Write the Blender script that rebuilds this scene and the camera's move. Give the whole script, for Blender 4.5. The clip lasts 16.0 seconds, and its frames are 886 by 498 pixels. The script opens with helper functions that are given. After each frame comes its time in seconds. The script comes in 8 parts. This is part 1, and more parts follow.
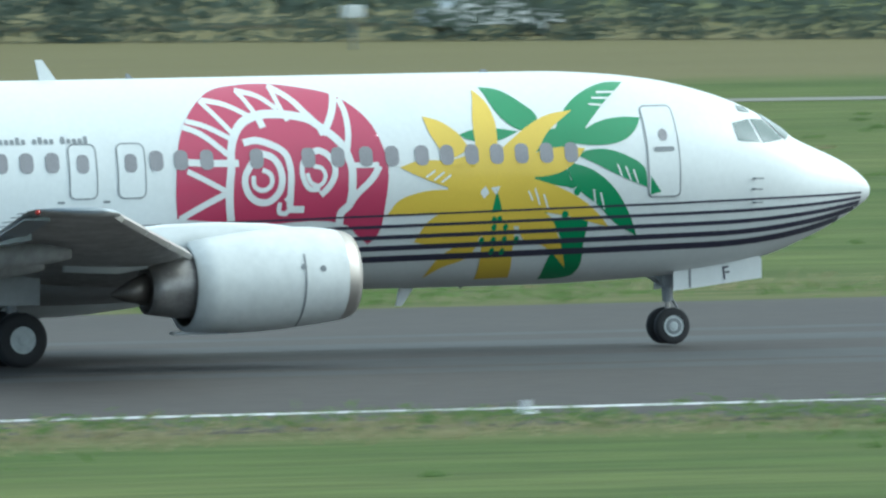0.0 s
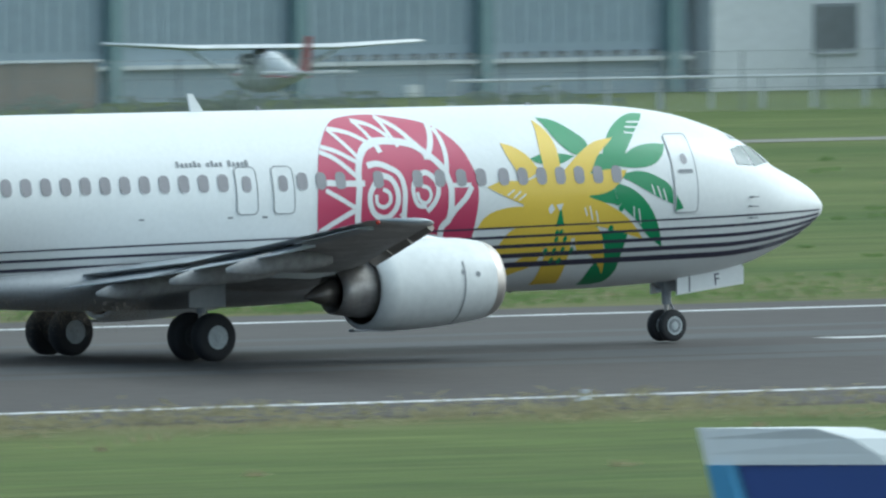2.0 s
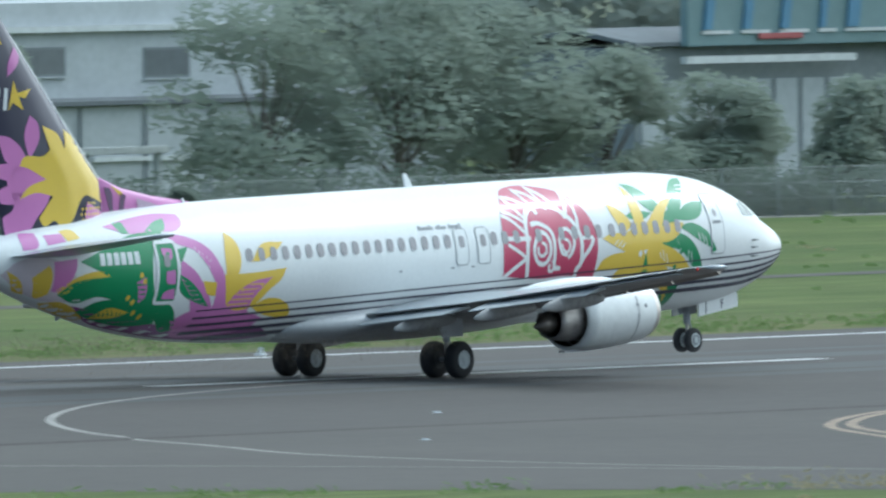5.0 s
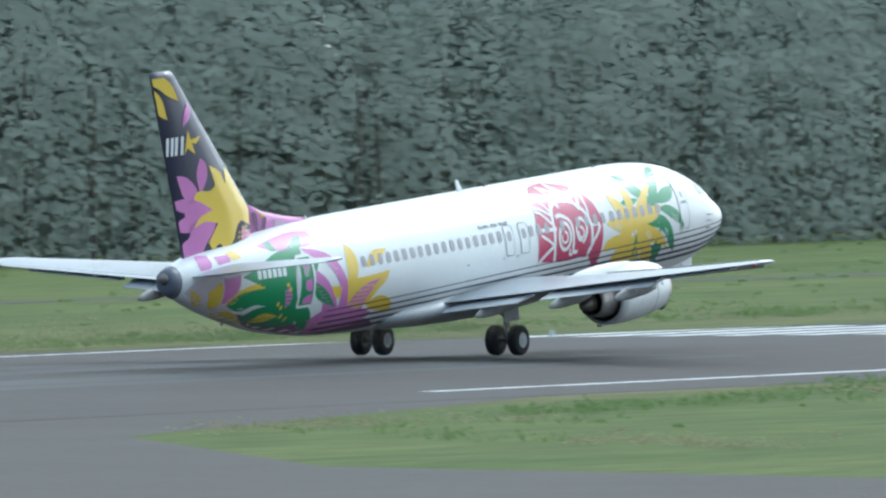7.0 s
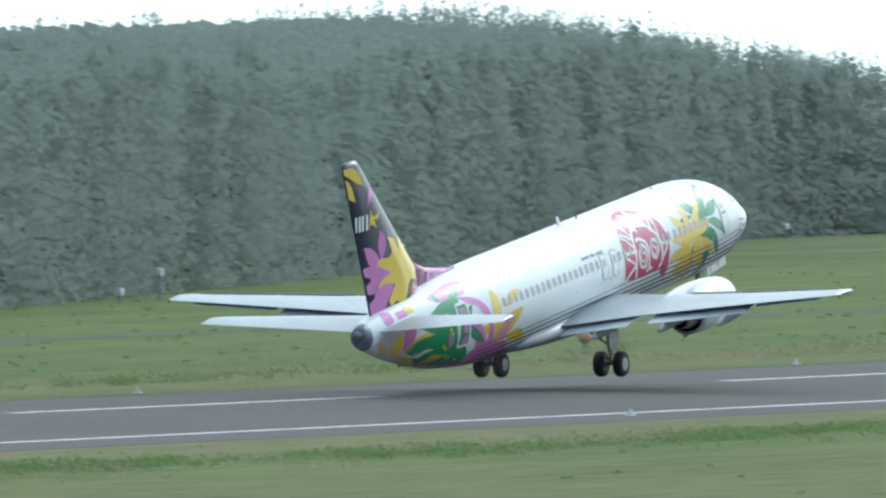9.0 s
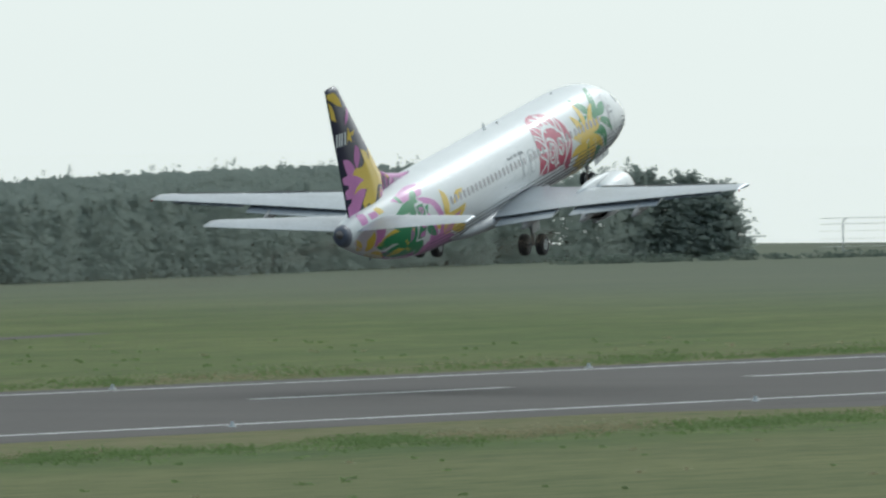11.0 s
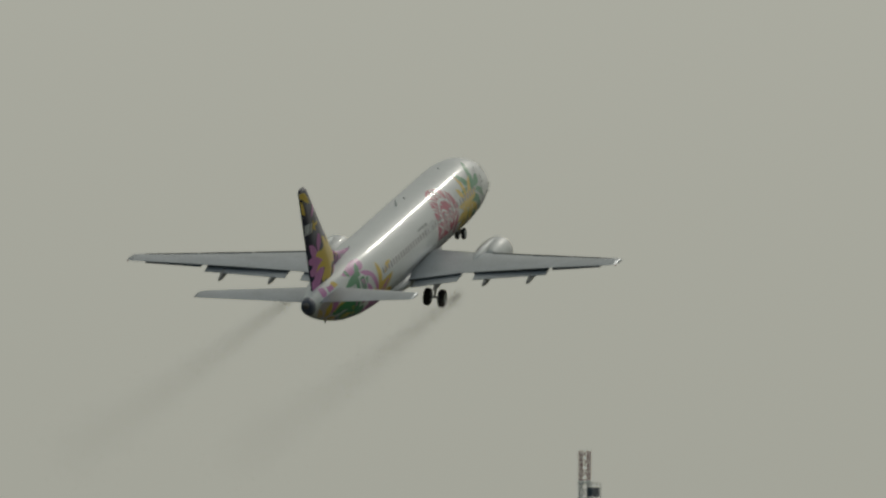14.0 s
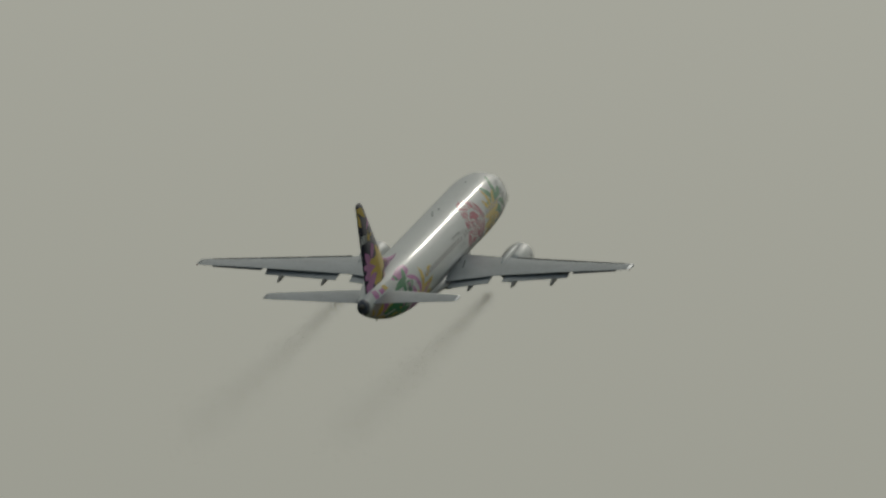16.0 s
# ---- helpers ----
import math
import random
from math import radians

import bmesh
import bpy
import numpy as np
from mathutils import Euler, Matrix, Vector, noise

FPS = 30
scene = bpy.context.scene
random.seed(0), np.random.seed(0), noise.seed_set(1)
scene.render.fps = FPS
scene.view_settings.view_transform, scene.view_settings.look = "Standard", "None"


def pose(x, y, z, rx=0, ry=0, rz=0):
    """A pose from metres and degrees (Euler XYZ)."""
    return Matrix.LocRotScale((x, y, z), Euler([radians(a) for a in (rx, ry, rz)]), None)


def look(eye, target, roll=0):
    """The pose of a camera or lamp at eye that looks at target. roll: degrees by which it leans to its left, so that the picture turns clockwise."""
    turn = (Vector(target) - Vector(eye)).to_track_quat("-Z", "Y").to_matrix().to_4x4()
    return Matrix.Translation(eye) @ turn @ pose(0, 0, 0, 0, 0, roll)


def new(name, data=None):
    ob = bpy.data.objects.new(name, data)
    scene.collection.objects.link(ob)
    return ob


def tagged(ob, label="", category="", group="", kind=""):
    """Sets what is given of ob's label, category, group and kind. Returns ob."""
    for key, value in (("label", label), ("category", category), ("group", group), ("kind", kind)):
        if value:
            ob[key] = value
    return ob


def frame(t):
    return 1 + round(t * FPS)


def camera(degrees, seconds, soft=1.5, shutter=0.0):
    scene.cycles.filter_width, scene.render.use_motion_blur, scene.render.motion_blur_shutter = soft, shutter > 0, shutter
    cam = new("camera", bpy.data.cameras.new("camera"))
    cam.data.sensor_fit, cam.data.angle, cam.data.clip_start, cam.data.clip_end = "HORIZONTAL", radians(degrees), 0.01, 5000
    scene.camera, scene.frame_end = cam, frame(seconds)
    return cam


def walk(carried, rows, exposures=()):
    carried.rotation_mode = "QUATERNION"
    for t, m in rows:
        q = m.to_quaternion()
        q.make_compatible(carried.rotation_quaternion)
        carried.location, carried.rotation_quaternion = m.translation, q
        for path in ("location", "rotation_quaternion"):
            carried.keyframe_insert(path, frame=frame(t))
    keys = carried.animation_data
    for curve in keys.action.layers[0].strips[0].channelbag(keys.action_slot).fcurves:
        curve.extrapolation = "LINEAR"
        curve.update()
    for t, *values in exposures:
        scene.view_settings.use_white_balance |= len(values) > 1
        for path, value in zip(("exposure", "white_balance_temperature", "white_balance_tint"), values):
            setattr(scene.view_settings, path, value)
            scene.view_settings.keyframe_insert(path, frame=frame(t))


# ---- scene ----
import itertools

FOV, EYE_Z, RUNWAY_Y = 2.271, 15.254, 387.33
cam = camera(FOV, 16.0, soft=2.4, shutter=0.12)

# seconds, pan from +y towards +x, tilt, roll (degrees)
VIEW = [
    (0, 21.8291, -1.8324, -0.545), (0.5, 25.6694, -1.6989, -0.270), (1, 29.1737, -1.6638, -0.409),
    (1.5, 32.7168, -1.6021, -0.523), (2, 35.9629, -1.5693, -0.328), (2.5, 39.0481, -1.4933, -0.295),
    (3, 41.8189, -1.3978, -0.592), (3.5, 44.6619, -1.3225, -0.419), (4, 47.2299, -1.2685, -0.394),
    (4.5, 49.6261, -1.2264, -0.253), (5, 51.3906, -1.0866, -0.623), (5.5, 53.1883, -1.0249, -0.650),
    (6, 55.0311, -0.9812, -0.665), (6.5, 56.8436, -0.9432, -0.670), (7, 58.5501, -0.8984, -0.665),
    (7.5, 60.0747, -0.8395, -0.656), (8, 61.4274, -0.6553, -0.729), (8.5, 62.5847, -0.6189, -0.683),
    (9, 63.6885, -0.6297, -0.567), (9.5, 65.0106, -0.6334, -0.529), (10, 66.1449, -0.6083, -0.540),
    (10.5, 67.0979, -0.5564, -0.550), (11, 67.9363, -0.4853, -0.555), (11.5, 68.7263, -0.3875, -0.545),
    (12, 69.5337, -0.2436, -0.520), (12.5, 70.3631, -0.0342, -0.070), (13, 71.1626, 0.1154, 0.248),
    (13.5, 71.8960, 0.3678, 0.384), (14, 72.5832, 0.5948, 0.427), (14.5, 73.1633, 0.8261, 0.270),
    (15, 73.6782, 0.9171, 0.193), (15.5, 74.2820, 1.0676, 0.176), (16, 74.6783, 1.2377, 0.383),
]


def view(pan, tilt, roll):
    p, q = radians(pan), radians(tilt)
    way = Vector((math.sin(p) * math.cos(q), math.cos(p) * math.cos(q), math.sin(q)))
    eye = Vector((0, 0, EYE_Z))
    return look(eye, eye + way * 100, roll)


walk(cam, [(t, view(a, b, r)) for t, a, b, r in VIEW],
     exposures=[(0, 0.34, 5400, -2), (0.5, 0.12, 5450, 0), (1.5, 0.16, 5450, 1), (3, 0.12, 5480, 3), (4, 0.17, 5470, 2), (5, 0.24, 5370, 3), (8, 0.34, 5360, 6), (9.5, 0.08, 5480, 3), (12, -0.88, 6220, 6), (13.0, -1.46, 6560, 6), (13.5, -1.64, 6650, 6), (15, -1.72, 6700, 6), (16, -1.88, 6700, 6)])

# ---- light: hazy morning sun along the runway under a pale sky ----
SUN_AZ, SUN_EL = 97.0, 36.0
world = bpy.data.worlds.new("sky")
scene.world = world
world.use_nodes = True
wn = world.node_tree
wn.nodes.clear()
sky = wn.nodes.new("ShaderNodeTexSky")
sky.sky_type, sky.sun_disc = "NISHITA", False
sky.sun_elevation, sky.sun_rotation = radians(SUN_EL), radians(SUN_AZ)
sky.dust_density, sky.air_density, sky.ozone_density = 5.0, 1.0, 1.0
hsv = wn.nodes.new("ShaderNodeHueSaturation")
hsv.inputs["Saturation"].default_value = 0.12
haze = wn.nodes.new("ShaderNodeMix")
haze.data_type = "RGBA"
haze.inputs["Factor"].default_value = 0.70
# the haze is brighter towards the sun
hco, hdot, hmap, hcol = (wn.nodes.new("ShaderNode" + k) for k in ("TexCoord", "VectorMath", "MapRange", "VectorMath"))
hdot.operation, hcol.operation = "DOT_PRODUCT", "SCALE"
hdot.inputs[1].default_value = (math.sin(radians(SUN_AZ)) * math.cos(radians(SUN_EL)), math.cos(radians(SUN_AZ)) * math.cos(radians(SUN_EL)), math.sin(radians(SUN_EL)))
hmap.interpolation_type = "SMOOTHSTEP"
hmap.inputs["From Min"].default_value, hmap.inputs["To Min"].default_value, hmap.inputs["To Max"].default_value = -1.0, 0.36, 1.62
htint = wn.nodes.new("ShaderNodeMix")
htint.data_type = "RGBA"
htint.inputs["A"].default_value, htint.inputs["B"].default_value = (4.9, 6.7, 8.5, 1), (6.7, 6.7, 5.95, 1)
wn.links.new(hco.outputs["Generated"], hdot.inputs[0])
wn.links.new(hdot.outputs["Value"], hmap.inputs["Value"])
wn.links.new(hmap.outputs[0], hcol.inputs["Scale"])
hmix = wn.nodes.new("ShaderNodeMapRange")
hmix.interpolation_type = "SMOOTHSTEP"
hmix.inputs["From Min"].default_value, hmix.inputs["From Max"].default_value = -0.6, 0.85
wn.links.new(hdot.outputs["Value"], hmix.inputs["Value"])
wn.links.new(hmix.outputs[0], htint.inputs["Factor"])
wn.links.new(htint.outputs["Result"], hcol.inputs[0])
wn.links.new(hcol.outputs[0], haze.inputs["B"])
back = wn.nodes.new("ShaderNodeBackground")
back.inputs["Strength"].default_value = 0.15
wout = wn.nodes.new("ShaderNodeOutputWorld")
wn.links.new(sky.outputs[0], hsv.inputs["Color"])
wn.links.new(hsv.outputs[0], haze.inputs["A"])
wn.links.new(haze.outputs["Result"], back.inputs["Color"])
wn.links.new(back.outputs[0], wout.inputs[0])

sun = new("sun", bpy.data.lights.new("sun", "SUN"))
sun.data.energy, sun.data.angle, sun.data.color = 0.8, radians(2.5), (1.0, 0.96, 0.9)
_s = Vector((math.sin(radians(SUN_AZ)) * math.cos(radians(SUN_EL)), math.cos(radians(SUN_AZ)) * math.cos(radians(SUN_EL)), math.sin(radians(SUN_EL))))
sun.matrix_world = look(_s * 500, (0, 0, 0))


# ---- materials ----
def mat(name, base, rough=0.6, metal=0.0, vary=0.12, scale=2.0, fine=40.0, bump=0.0, coat=0.0, spec=0.5, random_obj=0.0, gloss=0.35):
    """A surface with grain at two sizes: slow stains and fine grain."""
    m = bpy.data.materials.new(name)
    m.use_nodes = True
    nt = m.node_tree
    b = nt.nodes["Principled BSDF"]
    b.inputs["Roughness"].default_value, b.inputs["Metallic"].default_value = rough, metal
    b.inputs["Coat Weight"].default_value, b.inputs["Specular IOR Level"].default_value = coat, spec
    b.inputs["Coat Roughness"].default_value = gloss
    co = nt.nodes.new("ShaderNodeTexCoord")
    n1, n2 = nt.nodes.new("ShaderNodeTexNoise"), nt.nodes.new("ShaderNodeTexNoise")
    for n, s in ((n1, scale), (n2, fine)):
        n.inputs["Scale"].default_value, n.inputs["Detail"].default_value = s, 4
        nt.links.new(co.outputs["Object"], n.inputs["Vector"])
    add = nt.nodes.new("ShaderNodeMath")
    add.operation = "ADD"
    nt.links.new(n1.outputs["Fac"], add.inputs[0])
    nt.links.new(n2.outputs["Fac"], add.inputs[1])
    rng = nt.nodes.new("ShaderNodeMapRange")
    rng.inputs["From Min"].default_value, rng.inputs["From Max"].default_value = 0.6, 1.4
    rng.inputs["To Min"].default_value, rng.inputs["To Max"].default_value = 1 - vary, 1 + vary
    nt.links.new(add.outputs[0], rng.inputs["Value"])
    vec = nt.nodes.new("ShaderNodeVectorMath")
    vec.operation = "SCALE"
    vec.inputs[0].default_value = base
    nt.links.new(rng.outputs[0], vec.inputs["Scale"])
    last = vec.outputs[0]
    if random_obj:
        inf = nt.nodes.new("ShaderNodeObjectInfo")
        r2 = nt.nodes.new("ShaderNodeMapRange")
        r2.inputs["To Min"].default_value, r2.inputs["To Max"].default_value = 1 - random_obj, 1 + random_obj
        nt.links.new(inf.outputs["Random"], r2.inputs["Value"])
        v2 = nt.nodes.new("ShaderNodeVectorMath")
        v2.operation = "SCALE"
        nt.links.new(last, v2.inputs[0])
        nt.links.new(r2.outputs[0], v2.inputs["Scale"])
        last = v2.outputs[0]
    nt.links.new(last, b.inputs["Base Color"])
    if bump:
        bp = nt.nodes.new("ShaderNodeBump")
        bp.inputs["Strength"].default_value, bp.inputs["Distance"].default_value = bump, 0.05
        nt.links.new(n2.outputs["Fac"], bp.inputs["Height"])
        nt.links.new(bp.outputs[0], b.inputs["Normal"])
    return m


WHITE = mat("white_paint", (0.69, 0.70, 0.69), 0.40, vary=0.05, scale=0.6, fine=9, coat=0.13, gloss=0.09)
GREY_PAINT = mat("grey_paint", (0.42, 0.43, 0.44), 0.4, vary=0.12, scale=0.8, fine=8, coat=0.2)
WING_GREY = mat("wing_metal_paint", (0.33, 0.36, 0.39), 0.32, metal=0.25, vary=0.18, scale=0.7, fine=6)
UNDER = mat("oily_underwing_paint", (0.43, 0.42, 0.41), 0.5, vary=0.42, scale=1.5, fine=7)
FAIRING = mat("stained_fairing_paint", (0.30, 0.295, 0.29), 0.5, vary=0.3, scale=1.5, fine=7)
NOZZLE = mat("bare_nozzle_metal", (0.36, 0.335, 0.32), 0.42, metal=0.6, vary=0.3, scale=2.5, fine=9)
COWL = mat("weathered_cowl_paint", (0.665, 0.67, 0.655), 0.42, vary=0.10, scale=1.3, fine=6, coat=0.12, gloss=0.1)
BARE = mat("bare_metal", (0.47, 0.43, 0.395), 0.42, metal=0.8, vary=0.1)
HOT = mat("heat_stained_metal", (0.19, 0.17, 0.155), 0.45, metal=0.7, vary=0.3, scale=2)
TYRE = mat("tyre_rubber", (0.022, 0.022, 0.024), 0.75, vary=0.25, scale=6)
HUB = mat("wheel_hub_paint", (0.47, 0.50, 0.50), 0.45, metal=0.0, vary=0.2, scale=8)
BRAKE = mat("sooty_brake_steel", (0.05, 0.05, 0.052), 0.6, metal=0.3, vary=0.25, scale=6)
STEEL = mat("gear_steel", (0.30, 0.31, 0.32), 0.45, metal=0.4, vary=0.25, scale=5)
GLASS = mat("cabin_window", (0.23, 0.22, 0.235), 0.2, vary=0.2, scale=1.2, coat=0.6)
COCKPIT = mat("cockpit_glass", (0.09, 0.13, 0.12), 0.08, vary=0.3, scale=1.5, coat=0.35)
SEAM = mat("panel_seam", (0.22, 0.23, 0.24), 0.5, vary=0.1)
NAVY = mat("navy_paint", (0.030, 0.028, 0.055), 0.46, vary=0.1, coat=0.3, gloss=0.15)
RED = mat("crimson_paint", (0.415, 0.030, 0.092), 0.46, vary=0.06, scale=1, coat=0.3, gloss=0.15)
YELLOW = mat("yellow_paint", (0.68, 0.47, 0.045), 0.46, vary=0.06, scale=1, coat=0.3, gloss=0.15)
GREEN = mat("green_paint", (0.012, 0.22, 0.075), 0.46, vary=0.1, scale=1, coat=0.3, gloss=0.15)
PINK = mat("pink_paint", (0.52, 0.17, 0.42), 0.46, vary=0.08, scale=1, coat=0.3, gloss=0.15)
DEEP = mat("deep_plum_paint", (0.085, 0.035, 0.095), 0.46, vary=0.12, scale=1, coat=0.3, gloss=0.15)
PALEPINK = mat("pale_pink_paint", (0.55, 0.47, 0.50), 0.40, vary=0.12, scale=1.5, coat=0.15)
CAPGREY = mat("slate_paint", (0.10, 0.11, 0.14), 0.5, vary=0.15, scale=2)
MAUVE = mat("mauve_paint", (0.40, 0.29, 0.38), 0.35, vary=0.15, scale=1, coat=0.2)
PLUMSHADE = mat("plum_belly_shade", (0.22, 0.05, 0.20), 0.46, vary=0.08, scale=1, coat=0.3, gloss=0.15)
REDLAMP = mat("red_lens", (0.45, 0.03, 0.02), 0.2, vary=0.05)


# ---- mesh helpers ----
def mesh_ob(name, bm, material, parent=None, smooth=False):
    me = bpy.data.meshes.new(name)
    bm.normal_update()
    bm.to_mesh(me)
    bm.free()
    for m in (material if isinstance(material, (list, tuple)) else [material]):
        me.materials.append(m)
    if smooth:
        for poly in me.polygons:
            poly.use_smooth = True
    ob = new(name, me)
    if parent is not None:
        ob.parent = parent
    return ob


def part(name, bm, material, parent, label="", smooth=False):
    return tagged(mesh_ob(name, bm, material, parent, smooth), label)


def thing(name, label, category, m=None, group="", kind=""):
    ob = new(name)
    ob.empty_display_size = 0.2
    if m is not None:
        ob.matrix_basis = m
    return tagged(ob, label, category, group, kind)


def add_box(bm, x0, x1, y0, y1, z0, z1, bevel=0.0):
    vs = [bm.verts.new(c) for c in ((x0, y0, z0), (x1, y0, z0), (x1, y1, z0), (x0, y1, z0), (x0, y0, z1), (x1, y0, z1), (x1, y1, z1), (x0, y1, z1))]
    fs = [bm.faces.new([vs[i] for i in q]) for q in ((3, 2, 1, 0), (4, 5, 6, 7), (0, 1, 5, 4), (1, 2, 6, 5), (2, 3, 7, 6), (3, 0, 4, 7))]
    if bevel:
        es = list({e for f in fs for e in f.edges})
        bmesh.ops.bevel(bm, geom=es, offset=bevel, segments=2, affect="EDGES", clamp_overlap=True)
    return vs


def box(x0, x1, y0, y1, z0, z1, bevel=0.0):
    bm = bmesh.new()
    add_box(bm, x0, x1, y0, y1, z0, z1, bevel)
    return bm


def loft(bm, rings, cap=True):
    """Joins closed rings of equal length into a skin."""
    vr = [[bm.verts.new(c) for c in r] for r in rings]
    n = len(vr[0])
    for a, b in zip(vr, vr[1:]):
        for i in range(n):
            bm.faces.new((a[i], a[(i + 1) % n], b[(i + 1) % n], b[i]))
    if cap:
        bm.faces.new(vr[0][::-1])
        bm.faces.new(vr[-1])
    return vr


def tube(bm, a, b, r0, r1=None, n=12):
    a, b = Vector(a), Vector(b)
    r1 = r0 if r1 is None else r1
    q = (b - a).to_track_quat("Z", "Y")
    ring = lambda p, r: [p + q @ Vector((r * math.cos(2 * math.pi * i / n), r * math.sin(2 * math.pi * i / n), 0)) for i in range(n)]
    loft(bm, [ring(a, r0), ring(b, r1)])


def rod(a, b, r0, r1=None, n=12):
    bm = bmesh.new()
    tube(bm, a, b, r0, r1, n)
    return bm


def pchip(xs, ys):
    """Smooth monotone curve through a short table."""
    xs, ys = np.array(xs, float), np.array(ys, float)
    h, d = np.diff(xs), np.diff(ys) / np.diff(xs)
    m = np.zeros_like(ys)
    m[0], m[-1] = d[0], d[-1]
    for i in range(1, len(xs) - 1):
        if d[i - 1] * d[i] > 0:
            w1, w2 = 2 * h[i] + h[i - 1], h[i] + 2 * h[i - 1]
            m[i] = (w1 + w2) / (w1 / d[i - 1] + w2 / d[i])

    def at(x):
        i = int(min(max(np.searchsorted(xs, x) - 1, 0), len(xs) - 2))
        u = (min(max(x, xs[0]), xs[-1]) - xs[i]) / h[i]
        return float((2 * u**3 - 3 * u**2 + 1) * ys[i] + (u**3 - 2 * u**2 + u) * h[i] * m[i] + (3 * u**2 - 2 * u**3) * ys[i + 1] + (u**3 - u**2) * h[i] * m[i + 1])
    return at


# ---- the airliner (its own space: main wheels' ground point at the origin, nose towards +x, camera side -y) ----
from mathutils.geometry import delaunay_2d_cdt

FX = [-17.05, -16.9, -16.4, -15.5, -13.5, -11.0, -8.0, -5.5, -3.0, 9.0, 11.65, 12.8, 13.95, 15.1, 15.55, 15.95, 16.3, 16.6, 17.0, 17.6, 18.0, 18.18, 18.28]
FT = pchip(FX, [4.32, 4.38, 4.50, 4.68, 4.93, 5.10, 5.18, 5.20, 5.20, 5.20, 5.19, 5.13, 4.99, 4.69, 4.52, 4.33, 4.12, 3.90, 3.71, 3.44, 3.19, 3.02, 2.84])
FB = pchip(FX, [3.56, 3.47, 3.28, 2.92, 2.28, 1.68, 1.33, 1.22, 1.19, 1.19, 1.21, 1.25, 1.31, 1.44, 1.52, 1.61, 1.72, 1.84, 2.01, 2.30, 2.54, 2.66, 2.82])
FW = pchip(FX, [0.33, 0.37, 0.50, 0.72, 1.14, 1.56, 1.80, 1.87, 1.88, 1.88, 1.87, 1.82, 1.72, 1.54, 1.45, 1.36, 1.27, 1.17, 1.02, 0.73, 0.44, 0.26, 0.02])


def hull(x):
    t, b, w = FT(x), FB(x), FW(x)
    return t, b, w, b + (t - b) * 0.52


def hull_point(x, z, off=0.0):
    """The point of the camera-side skin at station x and height z, moved out by off."""
    t, b, w, c = hull(x)
    half = (t - c) if z > c else (c - b)
    s = max(-0.9995, min(0.9995, (z - c) / half))
    k = math.sqrt(1 - s * s)
    n = Vector((0, -k * half, s * w)).normalized()
    return Vector((x, -w * k, c + s * half)) + n * off


def hull_ring(x, n=48):
    t, b, w, c = hull(x)
    out = []
    for i in range(n):
        a = 2 * math.pi * i / n
        s = math.sin(a)
        out.append(Vector((x, w * math.cos(a), c + s * ((t - c) if s > 0 else (c - b)))))
    return out


airliner = thing("airliner", "white twin-jet airliner with flower livery taking off from the runway", "aircraft")
bm = bmesh.new()
stations = [-17.05 + 0.35 * i for i in range(0, 95)] + [16.3 + 0.14 * i for i in range(0, 13)] + [18.14, 18.2, 18.25, 18.28]
stations = sorted(s for s in set(round(v, 3) for v in stations) if s <= 18.281)
loft(bm, [hull_ring(x) for x in stations])
fuselage = part("fuselage", bm, WHITE, airliner, "glossy white fuselage with painted livery", smooth=True)


def decal(name, outline, material, off, label="", step=0.13, parent=None, mapper=hull_point):
    """A painted patch: fills an outline of (x, z) and lays it on the skin."""
    dense = []
    for a, b in zip(outline, outline[1:] + outline[:1]):
        k = max(1, int(math.hypot(b[0] - a[0], b[1] - a[1]) / (0.1 if mapper is not hull_point or max(a[1], b[1]) < 4.3 else 0.035)))
        dense += [(a[0] + (b[0] - a[0]) * i / k, a[1] + (b[1] - a[1]) * i / k) for i in range(k)]
    outline = dense
    xs, zs = [p[0] for p in outline], [p[1] for p in outline]
    pts = [Vector(p) for p in outline]
    n = len(pts)
    x = min(xs) + step / 2
    while x < max(xs):
        z = min(zs) + step / 2
        while z < max(zs):
            pts.append(Vector((x, z)))
            z += step * (1 if mapper is not hull_point or z < 4.1 else 0.5 if z < 4.6 else 0.25)
        x += step
    vs, _, fs, *_ = delaunay_2d_cdt(pts, [(i, (i + 1) % n) for i in range(n)], [list(range(n))], 1, 1e-5)
    bm = bmesh.new()
    bv = [bm.verts.new(mapper(v[0], v[1], off)) for v in vs]
    for f in fs:
        try:
            bm.faces.new([bv[i] for i in f])
        except ValueError:
            pass
    bmesh.ops.delete(bm, geom=[v for v in bm.verts if not v.link_faces], context="VERTS")
    bmesh.ops.recalc_face_normals(bm, faces=bm.faces[:])
    return part(name, bm, material, parent or fuselage, label, smooth=True)


